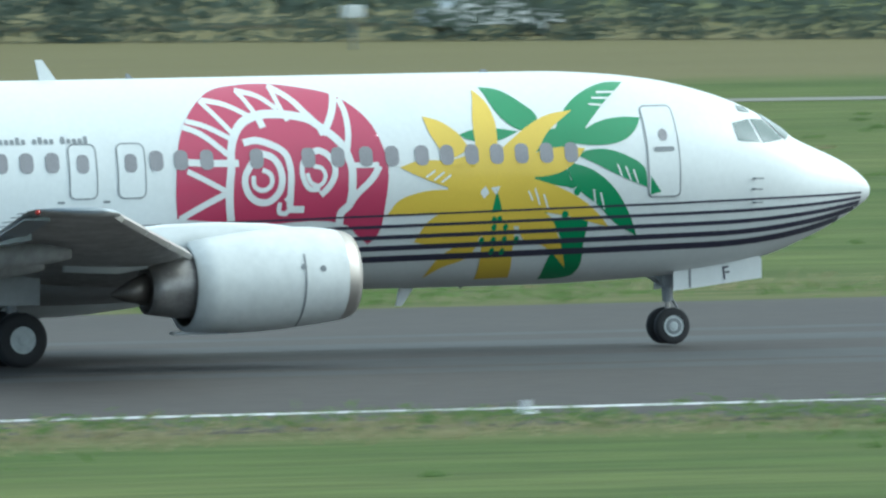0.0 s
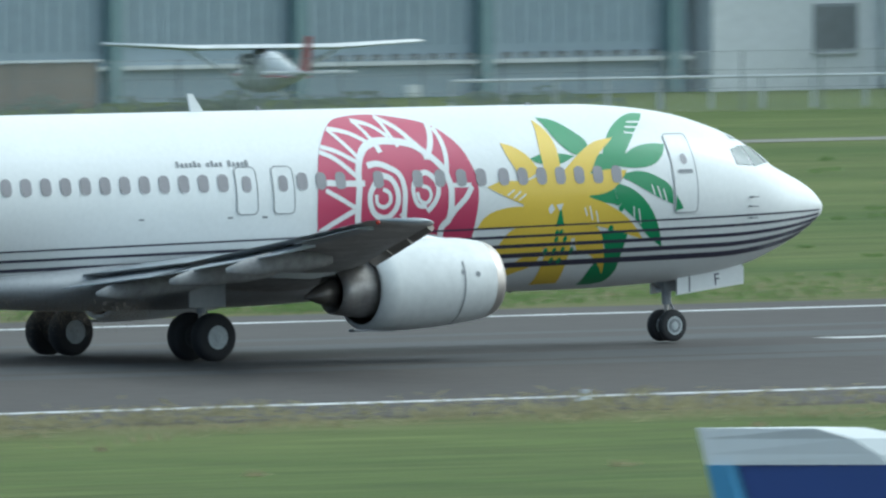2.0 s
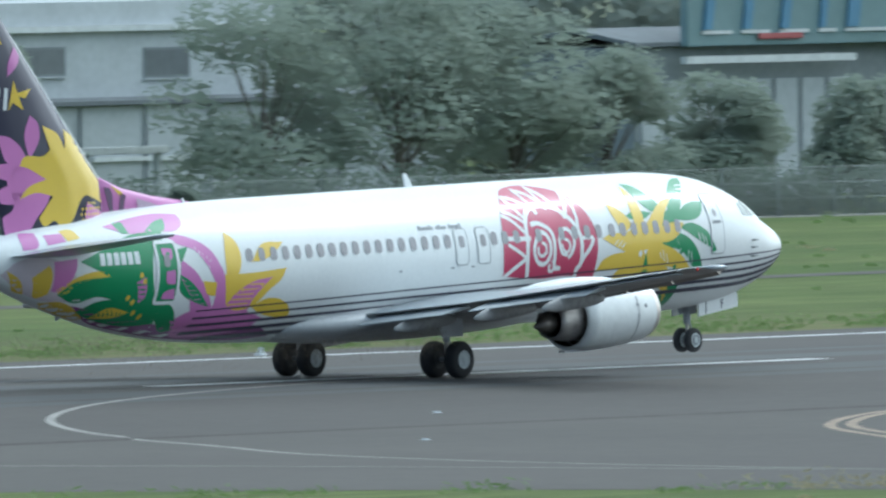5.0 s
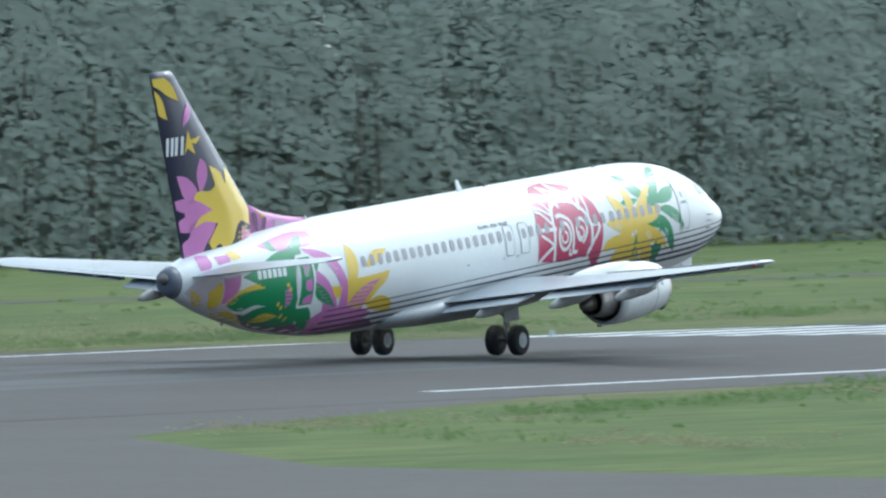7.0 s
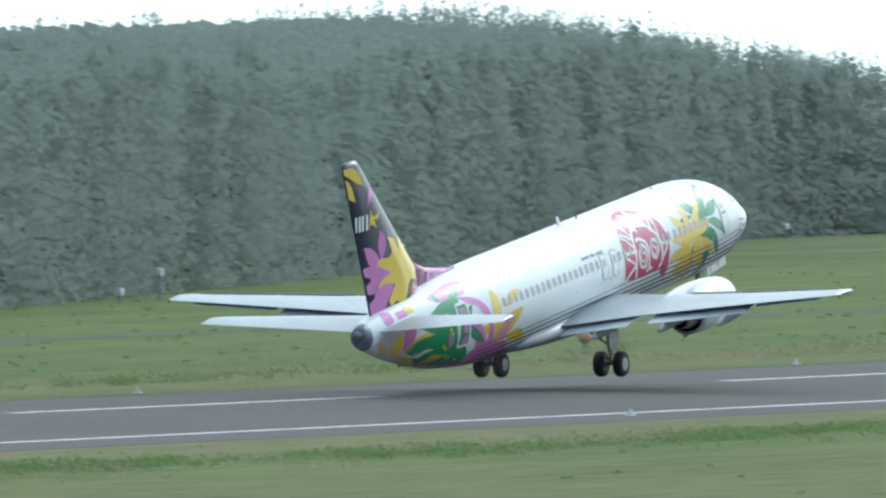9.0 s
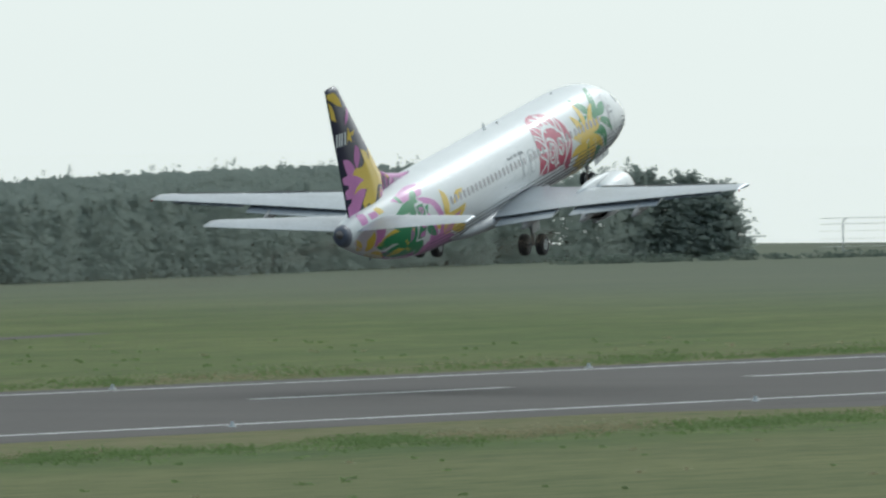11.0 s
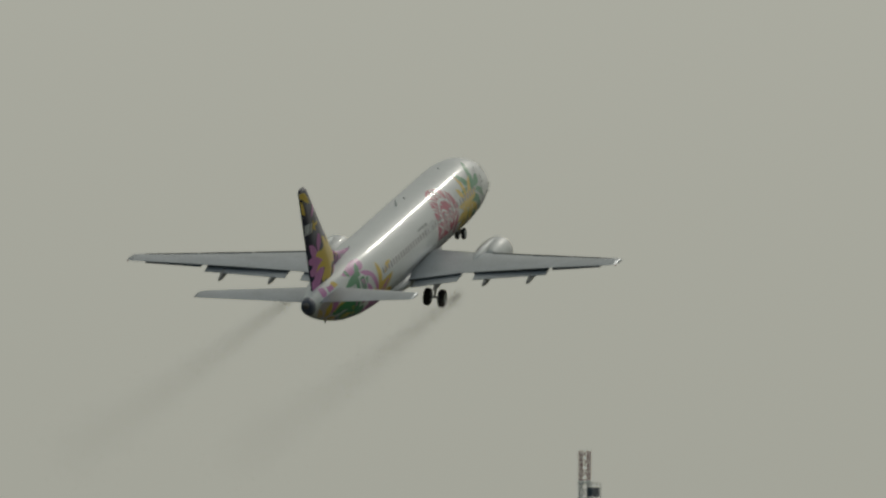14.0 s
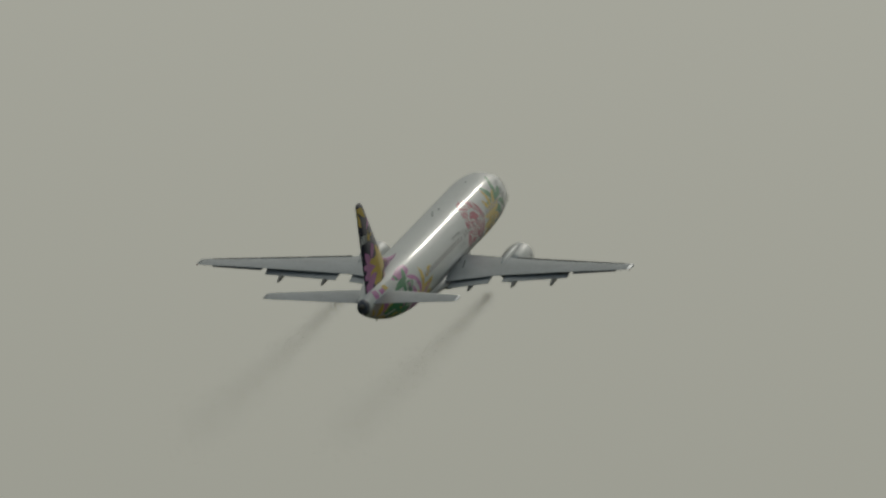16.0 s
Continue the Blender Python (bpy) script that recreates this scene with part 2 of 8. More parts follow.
def strip(name, pts, width, material, off, parent=None, closed=False, mapper=hull_point, step=0.14):
    """A painted line of even width along a path on the skin."""
    path = []
    seq = pts + [pts[0]] if closed else pts
    for a, b in zip(seq, seq[1:]):
        n = max(1, int(math.hypot(b[0] - a[0], b[1] - a[1]) / step))
        path += [(a[0] + (b[0] - a[0]) * i / n, a[1] + (b[1] - a[1]) * i / n) for i in range(n)]
    if not closed:
        path.append(seq[-1])
    n = len(path)
    bm = bmesh.new()
    rows = []
    for i, p in enumerate(path):
        a, b = (path[i - 1], path[(i + 1) % n]) if closed else (path[max(i - 1, 0)], path[min(i + 1, n - 1)])
        dx, dz = b[0] - a[0], b[1] - a[1]
        L = math.hypot(dx, dz) or 1
        nx, nz = -dz / L * width / 2, dx / L * width / 2
        rows.append((bm.verts.new(mapper(p[0] + nx, p[1] + nz, off)), bm.verts.new(mapper(p[0] - nx, p[1] - nz, off))))
    for a, b in zip(rows, rows[1:] + rows[:1] if closed else rows[1:]):
        bm.faces.new((a[0], a[1], b[1], b[0]))
    bmesh.ops.recalc_face_normals(bm, faces=bm.faces[:])
    for f in bm.faces:
        if f.normal.y > 0.02:
            f.normal_flip()
    return part(name, bm, material, parent or fuselage)


def arc(cx, cz, rx, rz, a0, a1, n=14):
    return [(cx + rx * math.cos(radians(a0 + (a1 - a0) * i / n)), cz + rz * math.sin(radians(a0 + (a1 - a0) * i / n))) for i in range(n + 1)]


def rounded(x0, x1, z0, z1, r, n=4):
    out = []
    for cx, cz, a in ((x1 - r, z1 - r, 0), (x0 + r, z1 - r, 90), (x0 + r, z0 + r, 180), (x1 - r, z0 + r, 270)):
        out += arc(cx, cz, r, r, a, a + 90, n)
    return out


def soft_edge(pts, n=5, closed=True):
    """A smooth curve through a few points that keeps its sharp tips."""
    m, out = len(pts), []
    p = [Vector(q) for q in pts]

    def tangent(i):
        if not closed and i in (0, m - 1):
            return None
        a, b = p[i] - p[i - 1], p[(i + 1) % m] - p[i]
        if a.length < 1e-6 or b.length < 1e-6 or a.normalized().dot(b.normalized()) < 0.25:
            return None
        return (a.normalized() + b.normalized()).normalized()
    for i in range(m if closed else m - 1):
        j = (i + 1) % m
        d = p[j] - p[i]
        ta, tb = tangent(i), tangent(j)
        ta, tb = (ta or d.normalized()) * d.length, (tb or d.normalized()) * d.length
        for k in range(n):
            u = k / n
            q = p[i] * (2 * u**3 - 3 * u**2 + 1) + ta * (u**3 - 2 * u**2 + u) + p[j] * (3 * u**2 - 2 * u**3) + tb * (u**3 - u**2)
            out.append((q.x, q.y))
    if not closed:
        out.append(tuple(p[-1]))
    return out


layer = itertools.count()


def paint(name, pts, material, off, **more):
    """A painted shape with softly curved edges, each a hair above the last."""
    return decal(name, soft_edge(pts), material, off + 0.00006 * next(layer), **more)


def brush(pts, width, off=0.0105):
    """A white brush stroke of the emblem."""
    return strip("emblem_stroke", soft_edge(pts, 5, False), width, WHITE, off + 0.00006 * next(layer), step=0.06)


# crimson disc with white brush strokes
paint("emblem", [(3.62, 2.63), (3.57, 3.10), (3.65, 3.89), (3.82, 4.31), (4.18, 4.71), (4.61, 4.96), (5.14, 5.05), (5.81, 5.07), (6.45, 4.99), (6.93, 4.88), (7.20, 4.73), (7.53, 4.38), (7.71, 3.96), (7.80, 3.49), (7.75, 2.83), (7.65, 2.22), (7.50, 2.08), (7.26, 2.25), (7.01, 2.45), (5.26, 2.50)], RED, 0.006, label="crimson rounded emblem with white brush strokes")
brush([(4.71, 2.49), (4.64, 2.89), (4.64, 3.27), (4.68, 3.59), (4.70, 3.87), (4.81, 4.15), (4.98, 4.35), (5.19, 4.46), (5.46, 4.52), (5.76, 4.52), (6.05, 4.49), (6.33, 4.42), (6.54, 4.28), (6.76, 4.11), (6.93, 3.92), (7.03, 3.69), (7.08, 3.50), (7.08, 3.27), (7.07, 3.03), (7.02, 2.82), (6.88, 2.69), (6.86, 2.43)], 0.155)
brush([(5.36, 4.46), (5.41, 4.28)], 0.140)
brush([(5.90, 4.50), (5.92, 4.39)], 0.090)
brush([(6.53, 4.30), (6.59, 4.13)], 0.150)
brush([(4.36, 4.80), (4.78, 4.71), (5.20, 4.49)], 0.100)
brush([(4.31, 4.79), (4.46, 4.59), (4.77, 4.20)], 0.100)
brush([(3.90, 4.43), (4.25, 4.33), (4.74, 4.08)], 0.100)
brush([(3.82, 4.32), (4.12, 4.20), (4.63, 3.80)], 0.110)
brush([(3.83, 3.67), (4.24, 3.65), (4.83, 3.64)], 0.130)
brush([(3.80, 3.51), (4.17, 3.33), (4.56, 3.13)], 0.100)
brush([(3.67, 2.62), (4.03, 2.82), (4.56, 3.08)], 0.120)
brush([(5.33, 4.51), (5.21, 4.79), (5.13, 4.96)], 0.100)
brush([(5.13, 4.96), (5.50, 4.85), (5.79, 4.61)], 0.100)
brush([(5.83, 5.02), (5.84, 4.73), (5.89, 4.45)], 0.100)
brush([(5.83, 5.02), (6.12, 4.79), (6.35, 4.49), (6.56, 4.26)], 0.130)
brush([(7.02, 4.87), (6.87, 4.57), (6.71, 4.32), (6.56, 4.14)], 0.130)
brush([(7.08, 4.78), (7.11, 4.52), (7.08, 4.15), (7.00, 3.81)], 0.120)
brush([(7.11, 3.56), (7.62, 3.56)], 0.100)
brush([(7.63, 3.54), (7.48, 3.31), (7.18, 3.03), (7.02, 2.82)], 0.130)
brush([(5.25, 3.82), (5.52, 3.72), (5.67, 3.44), (5.63, 3.11), (5.40, 2.91), (5.12, 2.96), (4.96, 3.17), (4.95, 3.40), (5.06, 3.59), (5.25, 3.82)], 0.130)
brush([(5.29, 3.51), (5.45, 3.42), (5.46, 3.23), (5.30, 3.13), (5.13, 3.21), (5.11, 3.40)], 0.090)
brush([(4.96, 4.01), (5.21, 4.05), (5.50, 3.97), (5.76, 3.81), (5.85, 3.53), (5.85, 3.15), (5.84, 2.80)], 0.130)
brush([(5.81, 2.77), (6.13, 2.76)], 0.130)
brush([(5.75, 2.99), (5.86, 2.85), (5.77, 2.68), (5.64, 2.72), (5.64, 2.90)], 0.090)
brush([(6.26, 3.80), (6.46, 3.84), (6.70, 3.65), (6.74, 3.44), (6.64, 3.21), (6.45, 3.02)], 0.120)
brush([(6.26, 3.80), (6.10, 3.61), (6.09, 3.38), (6.22, 3.15), (6.43, 3.13)], 0.100)
brush([(6.31, 3.56), (6.48, 3.51), (6.54, 3.35), (6.42, 3.20), (6.25, 3.26), (6.18, 3.43)], 0.080)

# yellow flower and green leaves on the forward fuselage
paint("palm_leaf", [(9.98, 4.94), (10.35, 4.88), (10.67, 4.66), (10.92, 4.37), (10.81, 4.20), (10.52, 4.15), (10.15, 4.44)], GREEN, 0.004)
paint("palm_leaf", [(12.98, 4.98), (12.60, 4.98), (12.11, 4.86), (11.67, 4.64), (11.35, 4.33), (11.15, 3.99), (11.61, 3.93), (11.92, 4.24), (12.38, 4.63)], GREEN, 0.004)
paint("palm_leaf", [(13.02, 4.33), (12.67, 4.35), (12.20, 4.29), (11.91, 4.18), (11.42, 3.90), (12.04, 3.84), (12.57, 3.91), (12.86, 4.10)], GREEN, 0.004)
paint("palm_leaf", [(9.28, 4.08), (9.58, 4.17), (10.09, 4.18), (10.48, 4.12), (10.04, 3.96), (9.42, 4.00)], GREEN, 0.004)
paint("palm_leaf", [(11.52, 3.70), (12.16, 3.77), (12.66, 3.62), (12.97, 3.41), (13.03, 3.04), (12.51, 3.24), (12.01, 3.48)], GREEN, 0.004)
paint("palm_leaf", [(11.41, 3.55), (11.88, 3.40), (12.26, 3.13), (12.60, 2.71), (12.93, 2.12), (12.46, 2.36), (12.02, 2.73), (11.62, 3.03), (11.43, 3.32)], GREEN, 0.004)
paint("palm_leaf", [(10.30, 3.29), (10.87, 3.30), (11.40, 3.41), (11.50, 3.06), (10.99, 3.14)], GREEN, 0.004)
paint("palm_leaf", [(10.45, 2.92), (10.76, 2.81), (11.09, 2.63), (10.90, 2.57)], GREEN, 0.004)
paint("palm_leaf", [(11.04, 2.48), (11.54, 2.51), (11.87, 2.44), (11.86, 2.02), (11.91, 1.42), (11.71, 1.35), (11.26, 1.33), (11.23, 1.74), (11.38, 2.03), (11.27, 2.27)], GREEN, 0.004)
paint("palm_leaf", [(10.67, 3.73), (10.97, 4.05), (11.21, 4.16), (11.56, 3.98), (11.58, 3.64), (11.21, 3.76)], GREEN, 0.004)
paint("flower_petal", [(8.63, 4.43), (8.94, 4.34), (9.26, 4.11), (9.46, 3.82), (9.01, 3.66), (8.79, 3.95), (8.68, 4.18)], YELLOW, 0.006)
paint("flower_petal", [(9.81, 4.90), (9.95, 4.73), (10.05, 4.39), (10.02, 3.81), (9.58, 3.76), (9.61, 4.34)], YELLOW, 0.006)
paint("flower_petal", [(11.65, 4.49), (11.15, 4.42), (10.66, 4.20), (10.09, 3.81), (10.63, 3.63), (11.08, 4.11)], YELLOW, 0.006)
paint("flower_petal", [(11.78, 3.79), (11.28, 3.82), (10.64, 3.68), (10.12, 3.40), (10.61, 3.28), (11.25, 3.35), (11.57, 3.55)], YELLOW, 0.006)
paint("flower_petal", [(8.03, 3.50), (8.38, 3.61), (8.94, 3.61), (9.56, 3.53), (9.24, 3.02), (8.43, 3.32)], YELLOW, 0.006)
paint("flower_petal", [(7.80, 2.61), (8.00, 2.87), (8.43, 3.03), (8.99, 3.07), (9.68, 2.95), (9.38, 2.72), (8.46, 2.64)], YELLOW, 0.006)
paint("flower_petal", [(8.42, 2.10), (8.66, 2.50), (9.26, 2.75), (9.96, 2.59), (9.72, 2.16), (9.00, 2.01)], YELLOW, 0.006)
paint("flower_petal", [(8.86, 1.40), (8.97, 1.73), (9.42, 2.10), (9.73, 2.25), (9.62, 1.83), (9.10, 1.58)], YELLOW, 0.006)
paint("flower_petal", [(9.94, 1.36), (9.82, 1.89), (9.72, 2.48), (10.29, 2.47), (10.47, 1.82), (10.61, 1.38)], YELLOW, 0.006)
paint("flower_petal", [(10.61, 2.11), (10.39, 2.70), (11.03, 2.57), (11.38, 2.03), (11.65, 1.55), (11.05, 1.98)], YELLOW, 0.006)
paint("flower_petal", [(12.31, 2.31), (12.07, 2.37), (11.54, 2.51), (10.64, 2.70), (9.99, 3.00), (10.24, 3.26), (10.99, 3.16), (11.57, 2.91), (11.97, 2.64)], YELLOW, 0.006)
paint("flower_heart", [(9.00, 3.60), (10.15, 3.81), (10.75, 3.45), (10.63, 2.87), (11.03, 2.57), (10.68, 2.40), (9.73, 2.42), (9.13, 2.73), (8.99, 3.08)], YELLOW, 0.006)
paint("heart_gap", [(9.65, 3.01), (9.74, 3.12), (9.82, 3.00), (9.72, 2.89)], WHITE, 0.009)
paint("heart_gap", [(9.85, 3.09), (10.04, 3.12), (9.96, 2.94)], WHITE, 0.009)
paint("heart_mark", [(9.97, 3.06), (10.11, 2.65), (9.89, 2.62)], GREEN, 0.009)
for x, z in [(9.98, 2.35), (10.21, 2.35), (9.78, 2.10), (10.01, 2.11), (10.23, 2.12), (10.47, 2.11), (10.03, 1.90), (10.24, 1.89), (9.96, 2.49), (10.07, 2.50)]:
    decal("seed_mark", arc(x, z, 0.055, 0.07, 0, 320, 7), GREEN, 0.0125)
for x, z in [(11.31, 2.39), (11.49, 2.43), (11.69, 2.38), (11.38, 2.56), (11.50, 3.12), (11.59, 2.99), (11.45, 3.13)]:
    decal("berry_mark", arc(x, z, 0.07, 0.08, 0, 320, 7), GREEN, 0.0125)
for a, b in [((8.55, 3.31), (8.74, 3.43)), ((8.71, 3.25), (8.92, 3.40)), ((8.86, 3.21), (9.05, 3.34)), ((12.04, 4.59), (12.38, 4.56)), ((12.15, 4.70), (12.54, 4.69)), ((12.30, 4.80), (12.70, 4.80)), ((12.42, 3.48), (12.51, 3.24)), ((12.58, 3.44), (12.69, 3.17)), ((12.74, 3.38), (12.84, 3.11)), ((11.93, 3.02), (11.98, 2.70)), ((12.07, 2.96), (12.17, 2.64)), ((10.61, 3.02), (10.70, 2.84)), ((10.74, 3.06), (10.85, 2.75)), ((10.92, 2.95), (11.02, 2.69))]:
    strip("leaf_slit", [a, b], 0.035, WHITE, 0.0128)

# navy cheat lines
for k in range(5):
    z0, w = 2.66 - 0.205 * k, 0.036 + 0.020 * k
    line = []
    for i in range(61):
        x = -9.4 + i * 0.455
        z = z0 + 0.020 * (x - 10.2)
        if x > 14.5:
            u = (x - 14.5) / 3.4
            z += u * u * 0.12 * k
        if z > FB(x) + 0.05:
            line.append((x, z))
    strip("cheat_line", line, w, NAVY, 0.013)

# aft garden: pink, yellow and green leaves on white
paint("garden_field", [(-13.3, 2.75), (-13.9, 3.3), (-14.7, 3.9), (-16.0, 3.9), (-16.5, 3.55), (-15.6, 3.05), (-14.4, 2.72)], PALEPINK, 0.002)
# plum band low on the belly: purple livery darkened for the underside shade
paint("garden_field", [(-5.6, 1.42), (-6.6, 1.75), (-8.2, 1.75), (-9.8, 1.85), (-11.2, 2.05), (-12.6, 2.35), (-13.8, 2.6), (-12.9, 2.15), (-11.0, 1.72), (-9.6, 1.52), (-8.0, 1.40), (-6.6, 1.36)], PLUMSHADE, 0.002)
paint("garden_leaf", [(-12.64, 4.70), (-11.66, 4.85), (-10.32, 4.96), (-9.52, 4.92), (-9.61, 4.71), (-10.07, 4.49), (-10.63, 4.49), (-11.88, 4.48)], PINK, 0.004)
paint("garden_leaf", [(-15.63, 4.58), (-15.07, 4.63), (-15.19, 4.27), (-15.76, 4.18)], PINK, 0.004)
paint("garden_leaf", [(-14.85, 4.56), (-14.22, 4.58), (-14.20, 4.36), (-14.86, 4.29)], PINK, 0.004)
paint("garden_leaf", [(-14.23, 4.65), (-13.75, 4.64), (-13.66, 4.43), (-14.14, 4.37)], YELLOW, 0.004)
paint("garden_leaf", [(-14.79, 3.84), (-13.98, 3.90), (-14.06, 3.49), (-14.47, 3.02), (-14.72, 3.03)], PINK, 0.004)
paint("garden_leaf", [(-15.48, 3.43), (-14.94, 3.76), (-14.82, 3.52), (-14.78, 2.96), (-15.07, 2.87)], YELLOW, 0.004)
paint("garden_leaf", [(-14.56, 3.07), (-13.87, 3.42), (-12.96, 3.47), (-12.84, 3.34), (-13.83, 3.24), (-14.35, 2.90)], YELLOW, 0.004)
paint("garden_leaf", [(-16.33, 3.66), (-15.90, 3.44), (-15.48, 2.99), (-15.87, 3.12)], YELLOW, 0.004)
paint("garden_leaf", [(-14.80, 2.72), (-14.23, 2.73), (-13.09, 2.24), (-13.14, 2.12), (-14.02, 2.36)], YELLOW, 0.004)
paint("garden_leaf", [(-10.68, 4.46), (-9.73, 4.29), (-9.08, 3.96), (-8.68, 3.42), (-8.35, 2.76), (-8.25, 2.23), (-8.85, 2.26), (-8.87, 2.87), (-9.21, 3.45), (-9.68, 3.95), (-10.28, 4.15)], PINK, 0.004)
paint("garden_leaf", [(-10.27, 3.73), (-9.74, 3.39), (-9.20, 2.80), (-8.76, 2.22), (-9.52, 2.17), (-9.88, 2.75), (-10.25, 3.17)], PINK, 0.004)
paint("garden_leaf", [(-9.65, 1.61), (-10.16, 2.03), (-9.69, 2.26), (-8.33, 2.28), (-7.29, 2.15), (-6.59, 1.96), (-6.89, 1.73), (-7.94, 1.57), (-8.82, 1.53)], PINK, 0.004)
paint("garden_leaf", [(-13.90, 3.80), (-12.96, 4.12), (-11.91, 4.44), (-10.63, 4.51), (-10.80, 4.22), (-11.20, 4.05), (-11.01, 2.56), (-10.49, 2.49), (-9.81, 1.78), (-10.11, 1.72), (-10.89, 2.15), (-11.55, 2.50), (-12.16, 3.23), (-12.63, 3.23), (-13.16, 3.49), (-13.58, 3.67)], GREEN, 0.004)
paint("garden_leaf", [(-14.48, 2.93), (-14.12, 3.21), (-13.35, 3.34), (-12.38, 3.30), (-11.79, 3.15), (-11.34, 2.49), (-12.21, 2.61), (-13.19, 2.82), (-13.74, 2.67)], GREEN, 0.004)
paint("garden_leaf", [(-13.53, 2.42), (-13.11, 2.68), (-12.03, 2.64), (-11.02, 2.31), (-10.71, 1.98), (-11.61, 1.95), (-12.66, 2.14)], GREEN, 0.004)
paint("garden_leaf", [(-10.42, 3.98), (-9.90, 4.04), (-10.26, 3.61)], GREEN, 0.004)
paint("garden_leaf", [(-10.48, 3.38), (-9.84, 3.07), (-9.00, 2.37), (-9.49, 2.49), (-10.24, 2.84)], GREEN, 0.004)
paint("garden_leaf", [(-11.29, 4.51), (-10.68, 4.75), (-10.19, 4.83), (-10.52, 4.51)], GREEN, 0.004)
paint("garden_leaf", [(-12.21, 4.77), (-11.85, 4.80), (-11.88, 4.48), (-12.16, 4.53)], GREEN, 0.004)
paint("garden_leaf", [(-11.89, 3.16), (-11.59, 3.30), (-11.52, 2.74), (-11.70, 2.58)], PINK, 0.004)
paint("garden_leaf", [(-12.94, 2.23), (-12.68, 2.47), (-11.85, 2.35), (-12.27, 2.21)], YELLOW, 0.004)
paint("garden_leaf", [(-8.27, 4.39), (-7.95, 4.14), (-7.86, 3.59), (-8.07, 3.16), (-8.50, 3.17), (-8.48, 3.82)], YELLOW, 0.004)
paint("garden_leaf", [(-7.44, 3.53), (-6.92, 3.98), (-5.99, 4.02), (-6.30, 3.81), (-7.00, 3.55)], YELLOW, 0.004)
paint("garden_leaf", [(-8.56, 3.22), (-7.15, 3.24), (-6.00, 3.31), (-6.20, 3.01), (-6.60, 2.77), (-7.31, 2.27), (-8.27, 2.36), (-8.48, 2.85)], YELLOW, 0.004)
paint("garden_leaf", [(-9.41, 3.09), (-8.86, 3.03), (-8.85, 2.66), (-9.18, 2.72)], YELLOW, 0.004)
paint("garden_leaf", [(-7.28, 2.31), (-6.51, 2.51), (-5.56, 2.16), (-5.47, 1.89), (-6.76, 2.09)], YELLOW, 0.004)
paint("garden_leaf", [(-8.30, 2.32), (-8.04, 2.67), (-7.38, 2.98), (-6.56, 3.09), (-6.87, 2.88), (-7.32, 2.40), (-7.32, 2.03), (-8.15, 2.03)], PINK, 0.004)
for k in range(5):
    strip("leaf_slit", [(-9.62 + 0.13 * k, 4.02 - 0.09 * k), (-9.72 + 0.13 * k, 3.72 - 0.07 * k)], 0.035, WHITE, 0.0095)
for x, z in ((-11.75, 3.35), (-11.62, 3.18), (-12.1, 2.75), (-11.9, 2.62), (-11.7, 2.32), (-11.4, 2.2)):
    decal("berry_mark", arc(x, z, 0.07, 0.08, 0, 320, 7), YELLOW, 0.0095)

# cabin windows, doors, hatches
window_x = [11.49 - 0.5 * i for i in range(7)] + [7.89, 7.37, 6.81, 6.22, 5.19, 4.2, 3.69, 3.2] + [1.14 - 0.508 * i for i in range(18)]
for x in window_x:
    bmw = decal("cabin_window", rounded(x - 0.135, x + 0.135, 3.53, 3.90, 0.11), GLASS, 0.016, step=9)


def door(name, x0, x1, z0, z1, r, col, win=None, sub="door"):
    d = decal(name, rounded(x0, x1, z0, z1, r), col, 0.014, step=0.3)
    d.name = sub
    strip("door_seam", rounded(x0, x1, z0, z1, r), 0.024, SEAM, 0.018, parent=d, closed=True)
    if win:
        decal("door_window", rounded(win[0] - 0.12, win[0] + 0.12, win[1] - 0.17, win[1] + 0.17, 0.1), GLASS, 0.02, step=9, parent=d)
    return d


d = door("service_door", 13.06, 13.72, 2.86, 4.53, 0.1, WHITE)
decal("door_handle", rounded(13.2, 13.62, 3.70, 3.78, 0.03), SEAM, 0.024, step=9, parent=d)
decal("door_window", arc(13.42, 4.0, 0.09, 0.11, 0, 340, 12), GLASS, 0.022, step=9, parent=d)
decal("leaf_tip", [(13.1, 3.25), (13.32, 2.95), (13.1, 2.9)], GREEN, 0.02, step=9, parent=d)
door("exit_hatch", 2.43, 2.97, 3.04, 4.04, 0.12, WHITE, (2.69, 3.68), "exit_hatch")
door("exit_hatch", 1.47, 2.01, 3.04, 4.04, 0.12, WHITE, (1.74, 3.68), "exit_hatch")
d = door("rear_door", -11.15, -10.42, 2.55, 4.2, 0.1, GREEN, (-10.8, 3.7), "rear_door")
strip("door_outline", rounded(-11.16, -10.38, 2.56, 4.21, 0.1), 0.10, WHITE, 0.022, parent=d, closed=True)
for pts in ([(-10.95, 4.05), (-10.55, 4.02), (-10.60, 3.75), (-10.9, 3.7)], [(-10.85, 3.4), (-10.5, 3.45), (-10.48, 3.05), (-10.8, 3.1)], [(-10.9, 2.8), (-10.5, 2.95), (-10.45, 2.65), (-10.9, 2.66)]):
    decal("door_patch", soft_edge(pts), PINK, 0.018, step=9, parent=d)
# airline titles and registration as plain bars
for i in range(17):
    if i not in (6, 11):
        decal("title_bar", rounded(0.02 + 0.112 * i, 0.095 + 0.112 * i, 4.06, 4.06 + (0.13 if i % 4 == 0 else 0.09), 0.015), SEAM, 0.01, step=9)
for i in range(6):
    decal("registration_bar", rounded(-13.2 + 0.245 * i, -13.02 + 0.245 * i, 3.66, 4.0, 0.03), WHITE, 0.014, step=9)
